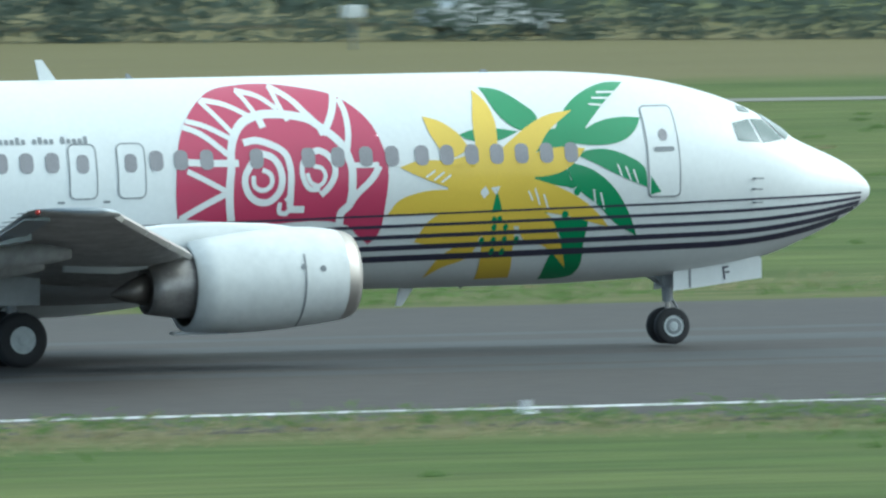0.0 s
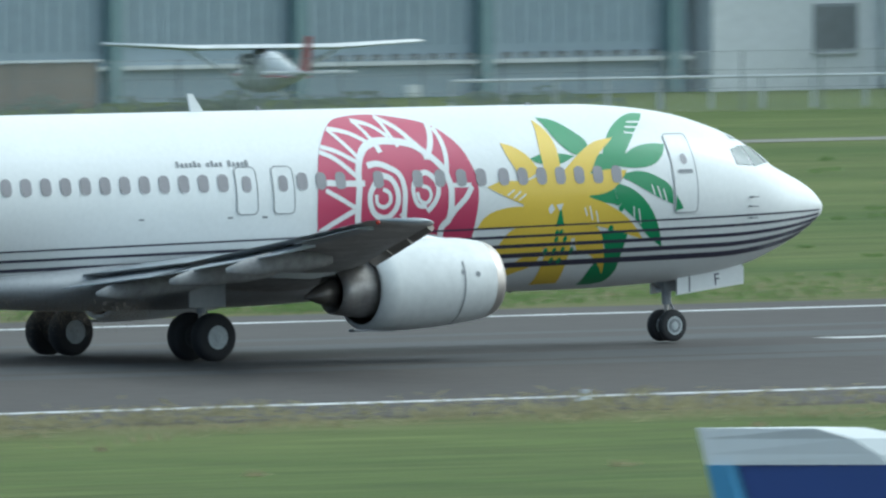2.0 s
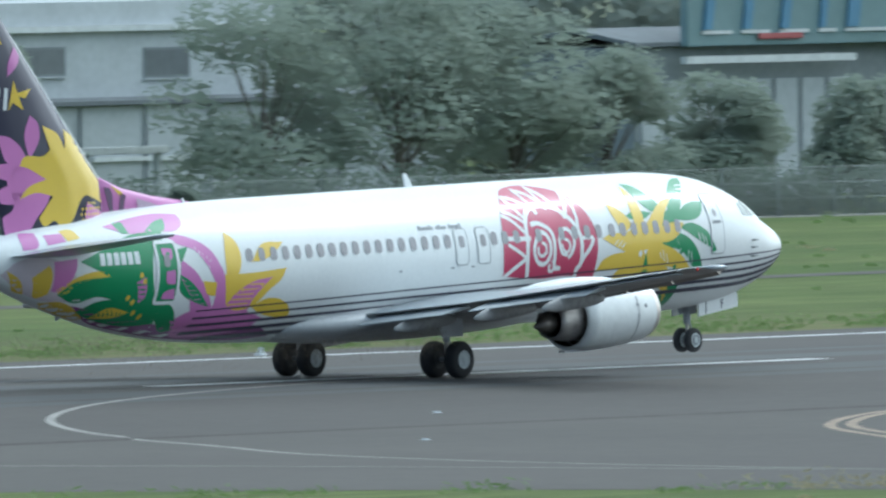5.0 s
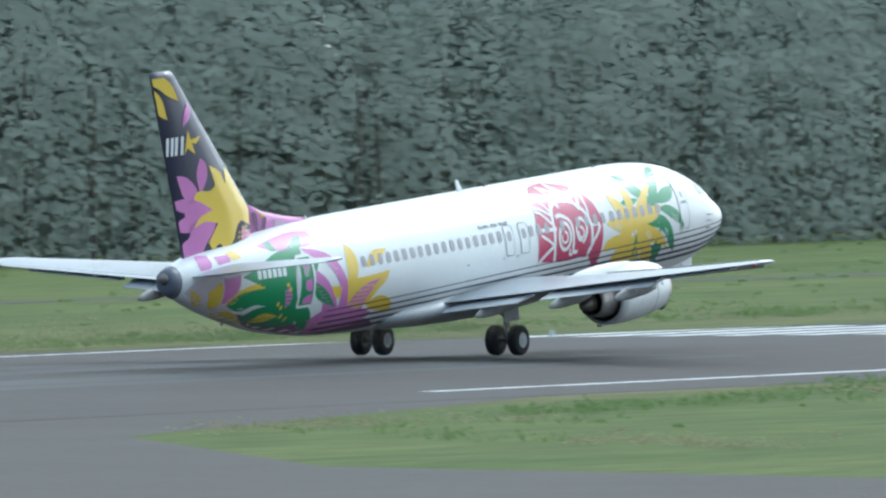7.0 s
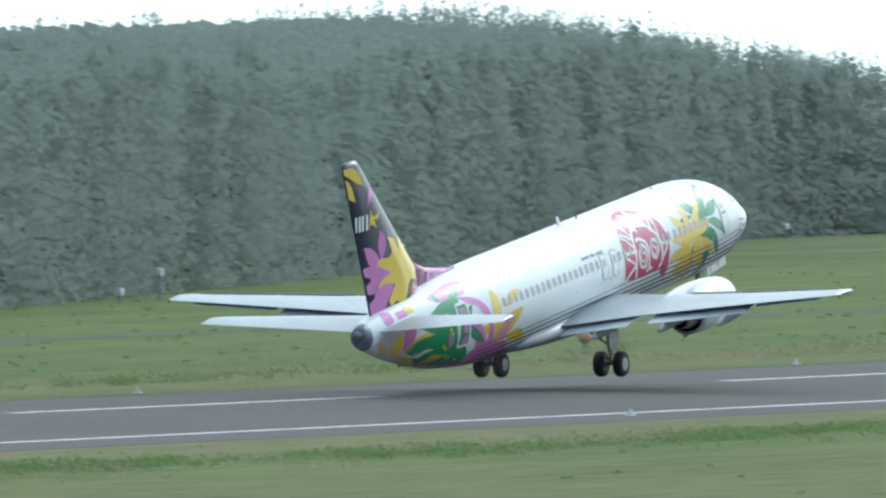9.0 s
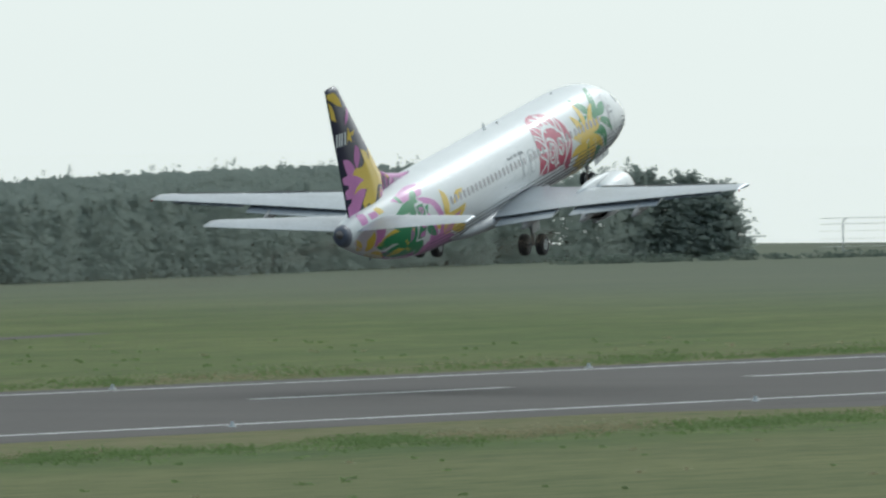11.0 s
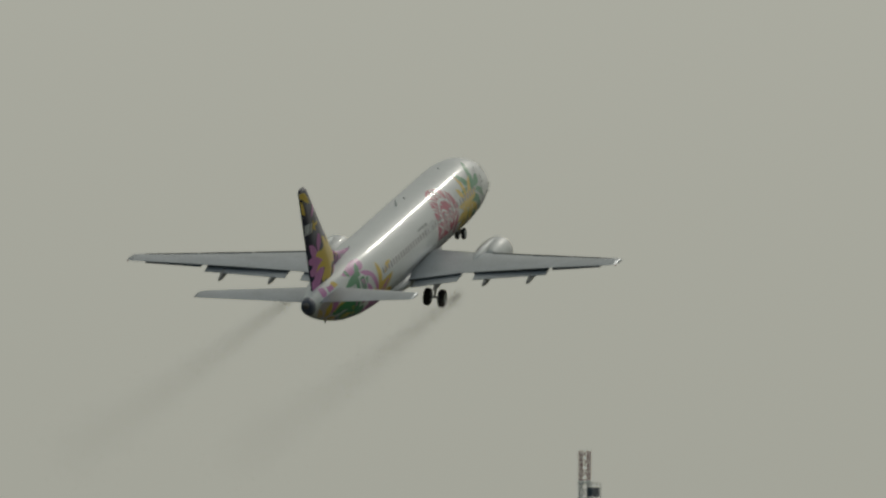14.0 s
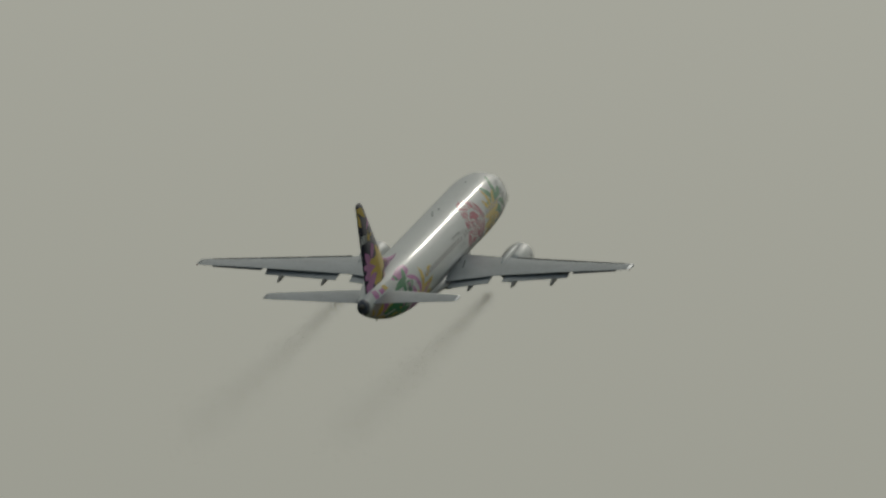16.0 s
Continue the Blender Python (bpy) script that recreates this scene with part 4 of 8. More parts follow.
def wheel(parent, name, c, r, w, hub, outside=0, f=1.0):
    """A tyre with rounded shoulders, its axle along y, and the hub's discs."""
    c = Vector(c)
    prof = [(-w / 2, r * 0.58 * f), (-w / 2, r * 0.82), (-w * 0.42, r * 0.94), (-w * 0.25, r), (w * 0.25, r), (w * 0.42, r * 0.94), (w / 2, r * 0.82), (w / 2, r * 0.58 * f)]
    bm = bmesh.new()
    loft(bm, [[c + Vector((q * math.cos(2 * math.pi * i / 28), y, q * math.sin(2 * math.pi * i / 28))) for i in range(28)] for y, q in prof])
    bmesh.ops.recalc_face_normals(bm, faces=bm.faces[:])
    t = part(name, bm, TYRE, parent, "black rubber tyre", True)
    for s in (-1, 1):
        bm = bmesh.new()
        loft(bm, [[c + Vector((q * math.cos(2 * math.pi * i / 20), s * y, q * math.sin(2 * math.pi * i / 20))) for i in range(20)] for y, q in ((w / 2 - 0.02, f * r * 0.60), (w / 2 + 0.012, f * r * 0.57), (w / 2 + 0.004, f * r * 0.50), (w / 2 + 0.016, r * 0.22), (w / 2 + 0.03, r * 0.14))])
        bmesh.ops.recalc_face_normals(bm, faces=bm.faces[:])
        part("hub", bm, hub if outside in (0, s) else BRAKE, t, "pale painted wheel hub" if outside in (0, s) else "dark brake side of the wheel")
        if outside == 0:
            bm = bmesh.new()
            loft(bm, [[c + Vector((q * math.cos(2 * math.pi * i / 20), s * y, q * math.sin(2 * math.pi * i / 20))) for i in range(20)] for y, q in ((w / 2 + 0.006, r * 0.45), (w / 2 + 0.02, r * 0.43), (w / 2 + 0.024, r * 0.27), (w / 2 + 0.006, r * 0.25))], cap=False)
            bmesh.ops.recalc_face_normals(bm, faces=bm.faces[:])
            part("hub_ring", bm, SEAM, t, "dark ring on the wheel hub")


def main_gear(sign):
    hinge = Vector((0, sign * 2.62, 1.75))
    gear = new("main_gear")
    gear.parent = airliner
    gear.matrix_basis = Matrix.Translation(hinge)
    tagged(gear, "main landing gear with twin tyres")
    for dy in (-0.43, 0.43):
        wheel(gear, "wheel", (0, dy, 0.51 - 1.75), 0.51, 0.36, HUB, 1 if dy > 0 else -1, 0.86)
    part("strut", rod((0, 0, 0.1), (0, 0, -0.75), 0.11, 0.10), STEEL, gear)
    part("oleo", rod((0, 0, -0.7), (0, 0, -1.24), 0.065), BARE, gear, "bright oleo piston")
    part("axle", rod((0, -0.5, -1.24), (0, 0.5, -1.24), 0.06), STEEL, gear)
    part("side_brace", rod((0, 0, -0.5), (0.05, -sign * 0.95, 0.1), 0.045), STEEL, gear)
    part("drag_brace", rod((0, 0, -0.35), (0.75, 0, 0.02), 0.035), STEEL, gear)
    part("torque_link", rod((0.1, 0, -0.7), (0.28, 0, -0.95), 0.03, 0.02), STEEL, gear)
    part("gear_door", box(-0.45, 0.5, sign * 0.16, sign * 0.20, -0.62, 0.05, 0.012), GREY_PAINT, gear, "grey gear door plate")
    return gear, hinge


gear_r, gear_l = main_gear(-1), main_gear(1)
nose_hinge = Vector((14.16, 0, 1.53))
nose_gear = new("nose_gear")
nose_gear.parent = airliner
nose_gear.matrix_basis = Matrix.Translation(nose_hinge)
tagged(nose_gear, "steerable nose gear with twin tyres")
for dy in (-0.2, 0.2):
    wheel(nose_gear, "wheel", (0, dy, 0.345 - 1.5), 0.345, 0.19, HUB)
part("strut", rod((-0.02, 0, 0.1), (0, 0, -0.7), 0.13, 0.10), STEEL, nose_gear)
part("gear_block", box(-0.18, 0.22, -0.2, 0.2, -0.42, 0.1, 0.03), STEEL, nose_gear)
part("oleo", rod((0, 0, -0.65), (0, 0, -1.15), 0.05), BARE, nose_gear)
part("axle", rod((0, -0.28, -1.155), (0, 0.28, -1.155), 0.045), STEEL, nose_gear)
part("drag_brace", rod((0, 0, -0.45), (-0.75, 0, 0.0), 0.04), STEEL, nose_gear)
part("torque_link", rod((0.06, 0, -0.6), (0.2, 0, -0.85), 0.03, 0.02), STEEL, nose_gear)
for s in (-1, 1):
    bm = bmesh.new()
    loft(bm, [[Vector((x, s * 0.47 + yy, z)) for x, z in ((14.08, 1.04), (14.08, 1.48), (15.75, 1.70), (15.87, 1.62), (15.87, 1.25))] for yy in (-0.022, 0.022)])
    bmesh.ops.recalc_face_normals(bm, faces=bm.faces[:])
    nd = part("nose_gear_door", bm, WHITE, airliner, "white nose gear door with the letter F")
    part("door_seam", box(14.39, 14.43, s * 0.495 - 0.006, s * 0.495 + 0.006, 1.10, 1.50), SEAM, nd)
    if s < 0:
        cu = bpy.data.curves.new("letter", "FONT")
        cu.body, cu.size, cu.extrude, cu.align_x = "F", 0.36, 0.002, "CENTER"
        tx = new("door_letter", cu)
        tx.matrix_basis = pose(15.25, -0.4975, 1.36, 90, 0, 0)
        bpy.context.view_layer.update()
        me = bpy.data.meshes.new_from_object(tx.evaluated_get(bpy.context.evaluated_depsgraph_get()))
        bpy.data.objects.remove(tx)
        me.materials.clear()
        me.materials.append(NAVY)
        ltr = new("door_letter", me)
        ltr.parent, ltr.matrix_basis = nd, pose(15.15, -0.505, 1.24, 90, -7, 0)


# ---- ground, runway, taxiway ----
Y0 = RUNWAY_Y
GROUND_Z = -0.25


def grass_material():
    m = bpy.data.materials.new("airfield_grass")
    m.use_nodes = True
    nt = m.node_tree
    b = nt.nodes["Principled BSDF"]
    b.inputs["Roughness"].default_value, b.inputs["Specular IOR Level"].default_value = 0.95, 0.15
    co = nt.nodes.new("ShaderNodeTexCoord")
    mp = nt.nodes.new("ShaderNodeMapping")
    mp.inputs["Scale"].default_value = (0.22, 1.0, 1.0)
    nt.links.new(co.outputs["Object"], mp.inputs["Vector"])
    noises = []
    for sc, det in ((0.07, 5), (0.9, 6)):
        n = nt.nodes.new("ShaderNodeTexNoise")
        n.inputs["Scale"].default_value, n.inputs["Detail"].default_value, n.inputs["Roughness"].default_value = sc, det, 0.65
        nt.links.new(mp.outputs[0], n.inputs["Vector"])
        noises.append(n)
    r1 = nt.nodes.new("ShaderNodeValToRGB")
    r1.color_ramp.elements[0].position, r1.color_ramp.elements[1].position = 0.35, 0.68
    r1.color_ramp.elements[0].color, r1.color_ramp.elements[1].color = (0.062, 0.098, 0.021, 1), (0.118, 0.139, 0.042, 1)
    r2 = nt.nodes.new("ShaderNodeValToRGB")
    r2.color_ramp.elements[0].position, r2.color_ramp.elements[1].position = 0.3, 0.7
    r2.color_ramp.elements[0].color, r2.color_ramp.elements[1].color = (0.65, 0.68, 0.65, 1), (1.25, 1.22, 1.2, 1)
    mx = nt.nodes.new("ShaderNodeMix")
    mx.data_type, mx.blend_type = "RGBA", "MULTIPLY"
    mx.inputs["Factor"].default_value = 1.0
    nt.links.new(noises[0].outputs["Fac"], r1.inputs[0])
    nt.links.new(noises[1].outputs["Fac"], r2.inputs[0])
    nt.links.new(r1.outputs[0], mx.inputs["A"])
    nt.links.new(r2.outputs[0], mx.inputs["B"])
    # dry verge along the near runway edge and a dry meadow before the hedge
    sep = nt.nodes.new("ShaderNodeSeparateXYZ")
    nt.links.new(co.outputs["Object"], sep.inputs[0])

    def band(axis, lo, hi):
        r = nt.nodes.new("ShaderNodeMapRange")
        r.interpolation_type = "SMOOTHSTEP"
        r.inputs["From Min"].default_value, r.inputs["From Max"].default_value = lo, hi
        nt.links.new(sep.outputs[axis], r.inputs["Value"])
        return r.outputs[0]

    def math_node(op, a, c):
        n = nt.nodes.new("ShaderNodeMath")
        n.operation = op
        for k, v in enumerate((a, c)):
            if isinstance(v, float):
                n.inputs[k].default_value = v
            else:
                nt.links.new(v, n.inputs[k])
        return n.outputs[0]
    wide = math_node("MULTIPLY", band("X", 585.0, 630.0), band("Y", RUNWAY_Y - 44.0, RUNWAY_Y - 40.0))
    verge = math_node("MULTIPLY", math_node("MAXIMUM", band("Y", RUNWAY_Y - 35.0, RUNWAY_Y - 28.5), wide), math_node("SUBTRACT", 1.0, band("Y", RUNWAY_Y - 20.0, RUNWAY_Y - 10.0)))
    far = math_node("MULTIPLY", band("Y", 575.0, 590.0), math_node("SUBTRACT", 1.0, band("X", 262.0, 300.0)))
    beyond = math_node("MULTIPLY", band("Y", RUNWAY_Y + 10.0, RUNWAY_Y + 27.0), math_node("SUBTRACT", 1.0, band("Y", RUNWAY_Y + 32.0, RUNWAY_Y + 52.0)))
    dull = math_node("MULTIPLY", math_node("MULTIPLY", band("X", 560.0, 610.0), math_node("SUBTRACT", 1.0, band("Y", RUNWAY_Y - 62.0, RUNWAY_Y - 50.0))), 0.5)
    dry = math_node("MAXIMUM", math_node("MAXIMUM", math_node("MAXIMUM", verge, dull), math_node("MULTIPLY", beyond, 0.7)), far)
    patchy = nt.nodes.new("ShaderNodeValToRGB")
    patchy.color_ramp.elements[0].position, patchy.color_ramp.elements[1].position = 0.30, 0.60
    nt.links.new(noises[1].outputs["Fac"], patchy.inputs[0])
    fac = math_node("MULTIPLY", math_node("MULTIPLY", dry, 0.85), math_node("MAXIMUM", patchy.outputs[0], far))
    mdry = nt.nodes.new("ShaderNodeMix")
    mdry.data_type = "RGBA"
    mdry.inputs["B"].default_value = (0.150, 0.128, 0.062, 1)
    nt.links.new(fac, mdry.inputs["Factor"])
    nt.links.new(mx.outputs["Result"], mdry.inputs["A"])
    # greyer grass towards the sea: haze put into the base colour
    mhaze = nt.nodes.new("ShaderNodeMix")
    mhaze.data_type = "RGBA"
    mhaze.inputs["B"].default_value = (0.108, 0.121, 0.090, 1)
    nt.links.new(math_node("MULTIPLY", band("X", 1180.0, 1480.0), 0.8), mhaze.inputs["Factor"])
    nt.links.new(mdry.outputs["Result"], mhaze.inputs["A"])
    nt.links.new(mhaze.outputs["Result"], b.inputs["Base Color"])
    bp = nt.nodes.new("ShaderNodeBump")
    bp.inputs["Strength"].default_value, bp.inputs["Distance"].default_value = 0.6, 0.15
    nt.links.new(noises[1].outputs["Fac"], bp.inputs["Height"])
    nt.links.new(bp.outputs[0], b.inputs["Normal"])
    return m


GRASS = grass_material()
ASPHALT = mat("runway_asphalt", (0.058, 0.051, 0.047), 0.85, vary=0.22, scale=0.06, fine=1.6, bump=0.1, spec=0.3)
TAXI = mat("taxiway_asphalt", (0.066, 0.059, 0.053), 0.88, vary=0.2, scale=0.08, fine=1.6, bump=0.1, spec=0.3)
EARTH = mat("worn_track", (0.17, 0.165, 0.14), 0.95, vary=0.3, scale=0.2, fine=2)


def worn_paint(name, base, under, rough, wear):
    """Road paint that has flaked through to the asphalt in patches."""
    m = mat(name, base, rough, vary=0.22, scale=0.3, fine=2.5)
    nt = m.node_tree
    b = nt.nodes["Principled BSDF"]
    n, rmp, mx, co, mp = (nt.nodes.new("ShaderNode" + k) for k in ("TexNoise", "ValToRGB", "Mix", "TexCoord", "Mapping"))
    mp.inputs["Scale"].default_value = (0.5, 2.2, 1.0)
    n.inputs["Scale"].default_value, n.inputs["Detail"].default_value, n.inputs["Roughness"].default_value = 0.9, 7, 0.7
    rmp.color_ramp.elements[0].position, rmp.color_ramp.elements[1].position = wear - 0.05, wear + 0.07
    mx.data_type = "RGBA"
    mx.inputs["A"].default_value = (*under, 1)
    nt.links.new(co.outputs["Object"], mp.inputs["Vector"])
    nt.links.new(mp.outputs[0], n.inputs["Vector"])
    nt.links.new(n.outputs["Fac"], rmp.inputs[0])
    nt.links.new(rmp.outputs[0], mx.inputs["Factor"])
    nt.links.new(b.inputs["Base Color"].links[0].from_socket, mx.inputs["B"])
    nt.links.new(mx.outputs["Result"], b.inputs["Base Color"])
    return m


MARK = worn_paint("marking_paint", (0.56, 0.565, 0.555), (0.11, 0.105, 0.10), 0.8, 0.40)
FADED = mat("faded_line_paint", (0.25, 0.235, 0.215), 0.8, vary=0.3, scale=0.4, fine=3)
OCHRE = mat("yellow_line_paint", (0.25, 0.185, 0.13), 0.8, vary=0.3, scale=0.4, fine=3)


def water_material():
    m = bpy.data.materials.new("sea_water")
    m.use_nodes = True
    b = m.node_tree.nodes["Principled BSDF"]
    b.inputs["Base Color"].default_value, b.inputs["Roughness"].default_value = (0.07, 0.085, 0.08, 1), 0.015
    n = m.node_tree.nodes.new("ShaderNodeTexNoise")
    n.inputs["Scale"].default_value = 0.4
    co = m.node_tree.nodes.new("ShaderNodeTexCoord")
    bp = m.node_tree.nodes.new("ShaderNodeBump")
    bp.inputs["Strength"].default_value = 0.001
    m.node_tree.links.new(co.outputs["Object"], n.inputs["Vector"])
    m.node_tree.links.new(n.outputs["Fac"], bp.inputs["Height"])
    m.node_tree.links.new(bp.outputs[0], b.inputs["Normal"])
    return m


bm = bmesh.new()
xs = (-5000, -1500, -300, 200, 700, 1200, 1732, 1750, 1800, 6000)
zs = (GROUND_Z,) * 7 + (-0.8, -9.0, -9.0)
ys = (-5000, -300, 0, 300, 450, 510, 557, 575, 590, 600, 612, 900, 5500)
grid = [[bm.verts.new((x, y, z)) for y in ys] for x, z in zip(xs, zs)]
for a, b in zip(grid, grid[1:]):
    for i in range(len(ys) - 1):
        bm.faces.new((a[i], b[i], b[i + 1], a[i + 1]))
tagged(mesh_ob("ground", bm, GRASS), "mown green airfield grass with dry patches", "grass", kind="structure")
bm = bmesh.new()
vs = [bm.verts.new(c) for c in ((1745, -5000, -5), (6500, -5000, -5), (6500, 5500, -5), (1745, 5500, -5))]
bm.faces.new(vs)
tagged(mesh_ob("water", bm, water_material()), "pale hazy sea beyond the airfield", "sea", kind="structure")


def on_path(pts, s):
    """The point at the share s of a short table."""
    u = s * (len(pts) - 1)
    i = min(int(u), len(pts) - 2)
    return tuple(a + (b - a) * (u - i) for a, b in zip(pts[i], pts[i + 1]))


def runway_z(y):
    d = abs(y - Y0)
    return -0.168 * d / 22.2 if d < 26 else -0.197


bm = bmesh.new()
prof = [(-28, -0.30), (-27.6, -0.205), (-22.5, -0.170), (-11, -0.083), (0, 0), (11, -0.083), (22.5, -0.170), (27.6, -0.205), (28, -0.30)]
cols = [[bm.verts.new((x, Y0 + d, z)) for d, z in prof] for x in range(-900, 1501, 60)]
for a, b in zip(cols, cols[1:]):
    for i in range(len(prof) - 1):
        bm.faces.new((a[i], b[i], b[i + 1], a[i + 1]))
runway = tagged(mesh_ob("runway", bm, ASPHALT), "grey asphalt runway, crowned, with worn white markings", "runway", kind="structure")


def marking(name, x0, x1, y0, y1, mm=None, parent=None, lift=0.006):
    bm = bmesh.new()
    n = max(1, int((x1 - x0) / 40))
    lo = [bm.verts.new((x0 + (x1 - x0) * i / n, y0, runway_z(y0) + lift)) for i in range(n + 1)]
    hi = [bm.verts.new((x0 + (x1 - x0) * i / n, y1, runway_z(y1) + lift)) for i in range(n + 1)]
    for i in range(n):
        bm.faces.new((lo[i], lo[i + 1], hi[i + 1], hi[i]))
    return part(name, bm, mm or MARK, parent or runway)


for x0, x1 in ((-900, 362), (596, 985), (1055, 1490)):
    marking("edge_line", x0, x1, Y0 - 22.55, Y0 - 21.85)
for x0, x1 in ((-900, 140), (182, 1490)):
    marking("edge_line", x0, x1, Y0 + 21.75, Y0 + 22.65)
for k in range(-8, 7):
    marking("centre_dash", 291.3 + 60.3 * (k - 2), 321.3 + 60.3 * (k - 2), Y0 - 0.45, Y0 + 0.45)
for k in range(-1, 11):
    marking("centre_dash", 808.5 + 62 * k, 839.5 + 62 * k, Y0 - 0.45, Y0 + 0.45)
marking("centre_dash", 677.0, 705.5, Y0 - 0.45, Y0 + 0.45)
for x in (-119, 31, 181, 331):
    for s in (-1, 1):
        marking("touchdown_bar", x, x + 22.5, Y0 + s * 7.1 - 1.5, Y0 + s * 7.1 + 1.5)
for i in range(6):
    for s in (-1, 1):
        y = Y0 + s * (4.2 + 2.9 * i)
        marking("threshold_bar", 668.5, 686.5, y - 0.8, y + 0.8)
# dark tyre marks in the touchdown strip
SKID = mat("rubber_marks", (0.040, 0.041, 0.042), 0.8, vary=0.35, scale=0.1, fine=1.2)
for s, w in ((-4.2, 1.6), (3.6, 1.8), (-7.5, 0.9), (9.5, 0.8)):
    marking("rubber_streak", -200, 640, Y0 + s - w, Y0 + s + w, SKID, lift=0.003)


bm = bmesh.new()
edge = [(640, 27.4), (670, 20), (700, 16.5), (780, 15.5), (850, 16), (900, 19), (935, 26)]
rows = [(x, d) for i in range(60) for x, d in [on_path(edge, i / 59)]]
lo = [bm.verts.new((x, Y0 + d, runway_z(Y0 + d) + 0.012)) for x, d in rows]
mid = [bm.verts.new((x, Y0 + max(d + 0.4, 25.5), runway_z(Y0 + 25.5) + 0.07)) for x, d in rows]
hi = [bm.verts.new((x, Y0 + 30, GROUND_Z - 0.02)) for x, d in rows]
for i in range(59):
    bm.faces.new((lo[i], lo[i + 1], mid[i + 1], mid[i]))
    bm.faces.new((mid[i], mid[i + 1], hi[i + 1], hi[i]))
part("overgrown_shoulder", bm, GRASS, runway, "grass grown over the far shoulder")


def sheet(name, pts, z, material, label, category):
    bm = bmesh.new()
    f = bm.faces.new([bm.verts.new((x, y, z)) for x, y in pts])
    if f.calc_area() and f.normal.z < 0:
        f.normal_flip()
    bmesh.ops.triangulate(bm, faces=bm.faces[:])
    return tagged(mesh_ob(name, bm, material), label, category, kind="structure")


taxi = sheet("taxiway", [(358, Y0 - 26), (378, 351), (396, 345), (407, 325), (420, 290), (424, 200), (505, 200), (508, 290), (520, 322), (548, 346), (600, Y0 - 26)], -0.244, TAXI, "grey asphalt taxiway joining the runway", "taxiway")
sheet("taxiway", [(900, Y0 - 26), (935, 349), (952, 322), (960, 250), (1010, 250), (1016, 320), (1030, 346), (1062, Y0 - 26)], -0.244, TAXI, "grey asphalt taxiway near the runway end", "taxiway")


def ground_stroke(name, pts, w, mm, parent, z):
    """A painted line along a smooth path on the ground."""
    p = [Vector((x, y, 0)) for x, y in pts]
    path = []
    for i in range(len(p) - 1):
        a, b, c, d = p[max(i - 1, 0)], p[i], p[i + 1], p[min(i + 2, len(p) - 1)]
        for j in range(6):
            u = j / 6
            path.append(0.5 * ((2 * b) + (c - a) * u + (2 * a - 5 * b + 4 * c - d) * u * u + (3 * b - a - 3 * c + d) * u**3))
    path.append(p[-1])
    bm = bmesh.new()
    rows = []
    for i, q in enumerate(path):
        t = (path[min(i + 1, len(path) - 1)] - path[max(i - 1, 0)]).normalized()
        n = Vector((-t.y, t.x, 0)) * w / 2
        rows.append((bm.verts.new((q.x + n.x, q.y + n.y, z(q.y))), bm.verts.new((q.x - n.x, q.y - n.y, z(q.y)))))
    for a, b in zip(rows, rows[1:]):
        bm.faces.new((a[0], a[1], b[1], b[0]))
    bmesh.ops.recalc_face_normals(bm, faces=bm.faces[:])
    for f in bm.faces:
        if f.normal.z < 0:
            f.normal_flip()
    return part(name, bm, mm, parent)


lz = lambda y: runway_z(y) + 0.008 if y > Y0 - 27.75 else -0.237
ground_stroke("lead_line", [(490, 386.5), (476, 385), (462, 380), (450, 372.5), (441, 364), (434, 354), (428, 345), (424, 330), (422, 300)], 0.26, FADED, taxi, lz)
for o in (0, 0.9):
    ground_stroke("lead_line", [(500 - o, 361), (481 - o, 360), (468 - o, 357.5), (455 - o, 350), (446 - o, 341), (438 - o, 332), (433 - o, 315)], 0.3, OCHRE, taxi, lz)
ground_stroke("taxi_line", [(380, 360.8), (411, 360.0), (416, 353.6), (420, 343.5), (423, 326)], 0.25, FADED, taxi, lz)
track_z = lambda y: -0.236
trk = tagged(new("perimeter_track"), "worn grey service track through the grass", "track", kind="structure")
trk.empty_display_size = 1
ground_stroke("track_strip", [(60, 600), (150, 582), (235, 562), (366, 549), (450, 549), (560, 549), (657, 545), (720, 528)], 3.2, EARTH, trk, track_z)
ground_stroke("track_strip", [(340, 424), (385, 437), (411, 446), (480, 458), (560, 463.5), (700, 470), (820, 458), (931, 480), (1010, 474), (1180, 500)], 2.6, TAXI, trk, track_z)

# ---- vegetation ----
def foliage(name, base, **more):
    """Leaves that let part of the light through."""
    m = mat(name, base, **more)
    nt = m.node_tree
    b, out = nt.nodes["Principled BSDF"], nt.nodes["Material Output"]
    tr, mx = nt.nodes.new("ShaderNodeBsdfTranslucent"), nt.nodes.new("ShaderNodeAddShader")
    nt.links.new(b.inputs["Base Color"].links[0].from_socket, tr.inputs["Color"])
    nt.links.new(b.outputs[0], mx.inputs[0])
    nt.links.new(tr.outputs[0], mx.inputs[1])
    nt.links.new(mx.outputs[0], out.inputs["Surface"])
    return m


# needles and broad leaves are lifted paler to stand in for distant haze
NEEDLE = foliage("hazed_needles", (0.148, 0.168, 0.146), rough=0.9, vary=0.12, scale=0.03, fine=0.5, spec=0.2)
LEAF = foliage("hazed_leaves", (0.145, 0.168, 0.138), rough=0.9, vary=0.15, scale=0.1, fine=1.5, spec=0.2)
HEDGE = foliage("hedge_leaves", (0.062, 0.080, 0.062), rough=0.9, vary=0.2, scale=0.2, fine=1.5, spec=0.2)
SHRUB = foliage("shrub_leaves", (0.10, 0.12, 0.098), rough=0.9, vary=0.2, scale=0.2, fine=1.5, spec=0.2)
TUFT = foliage("grass_tuft", (0.070, 0.108, 0.030), rough=0.9, vary=0.25, scale=0.3, fine=2, spec=0.2)
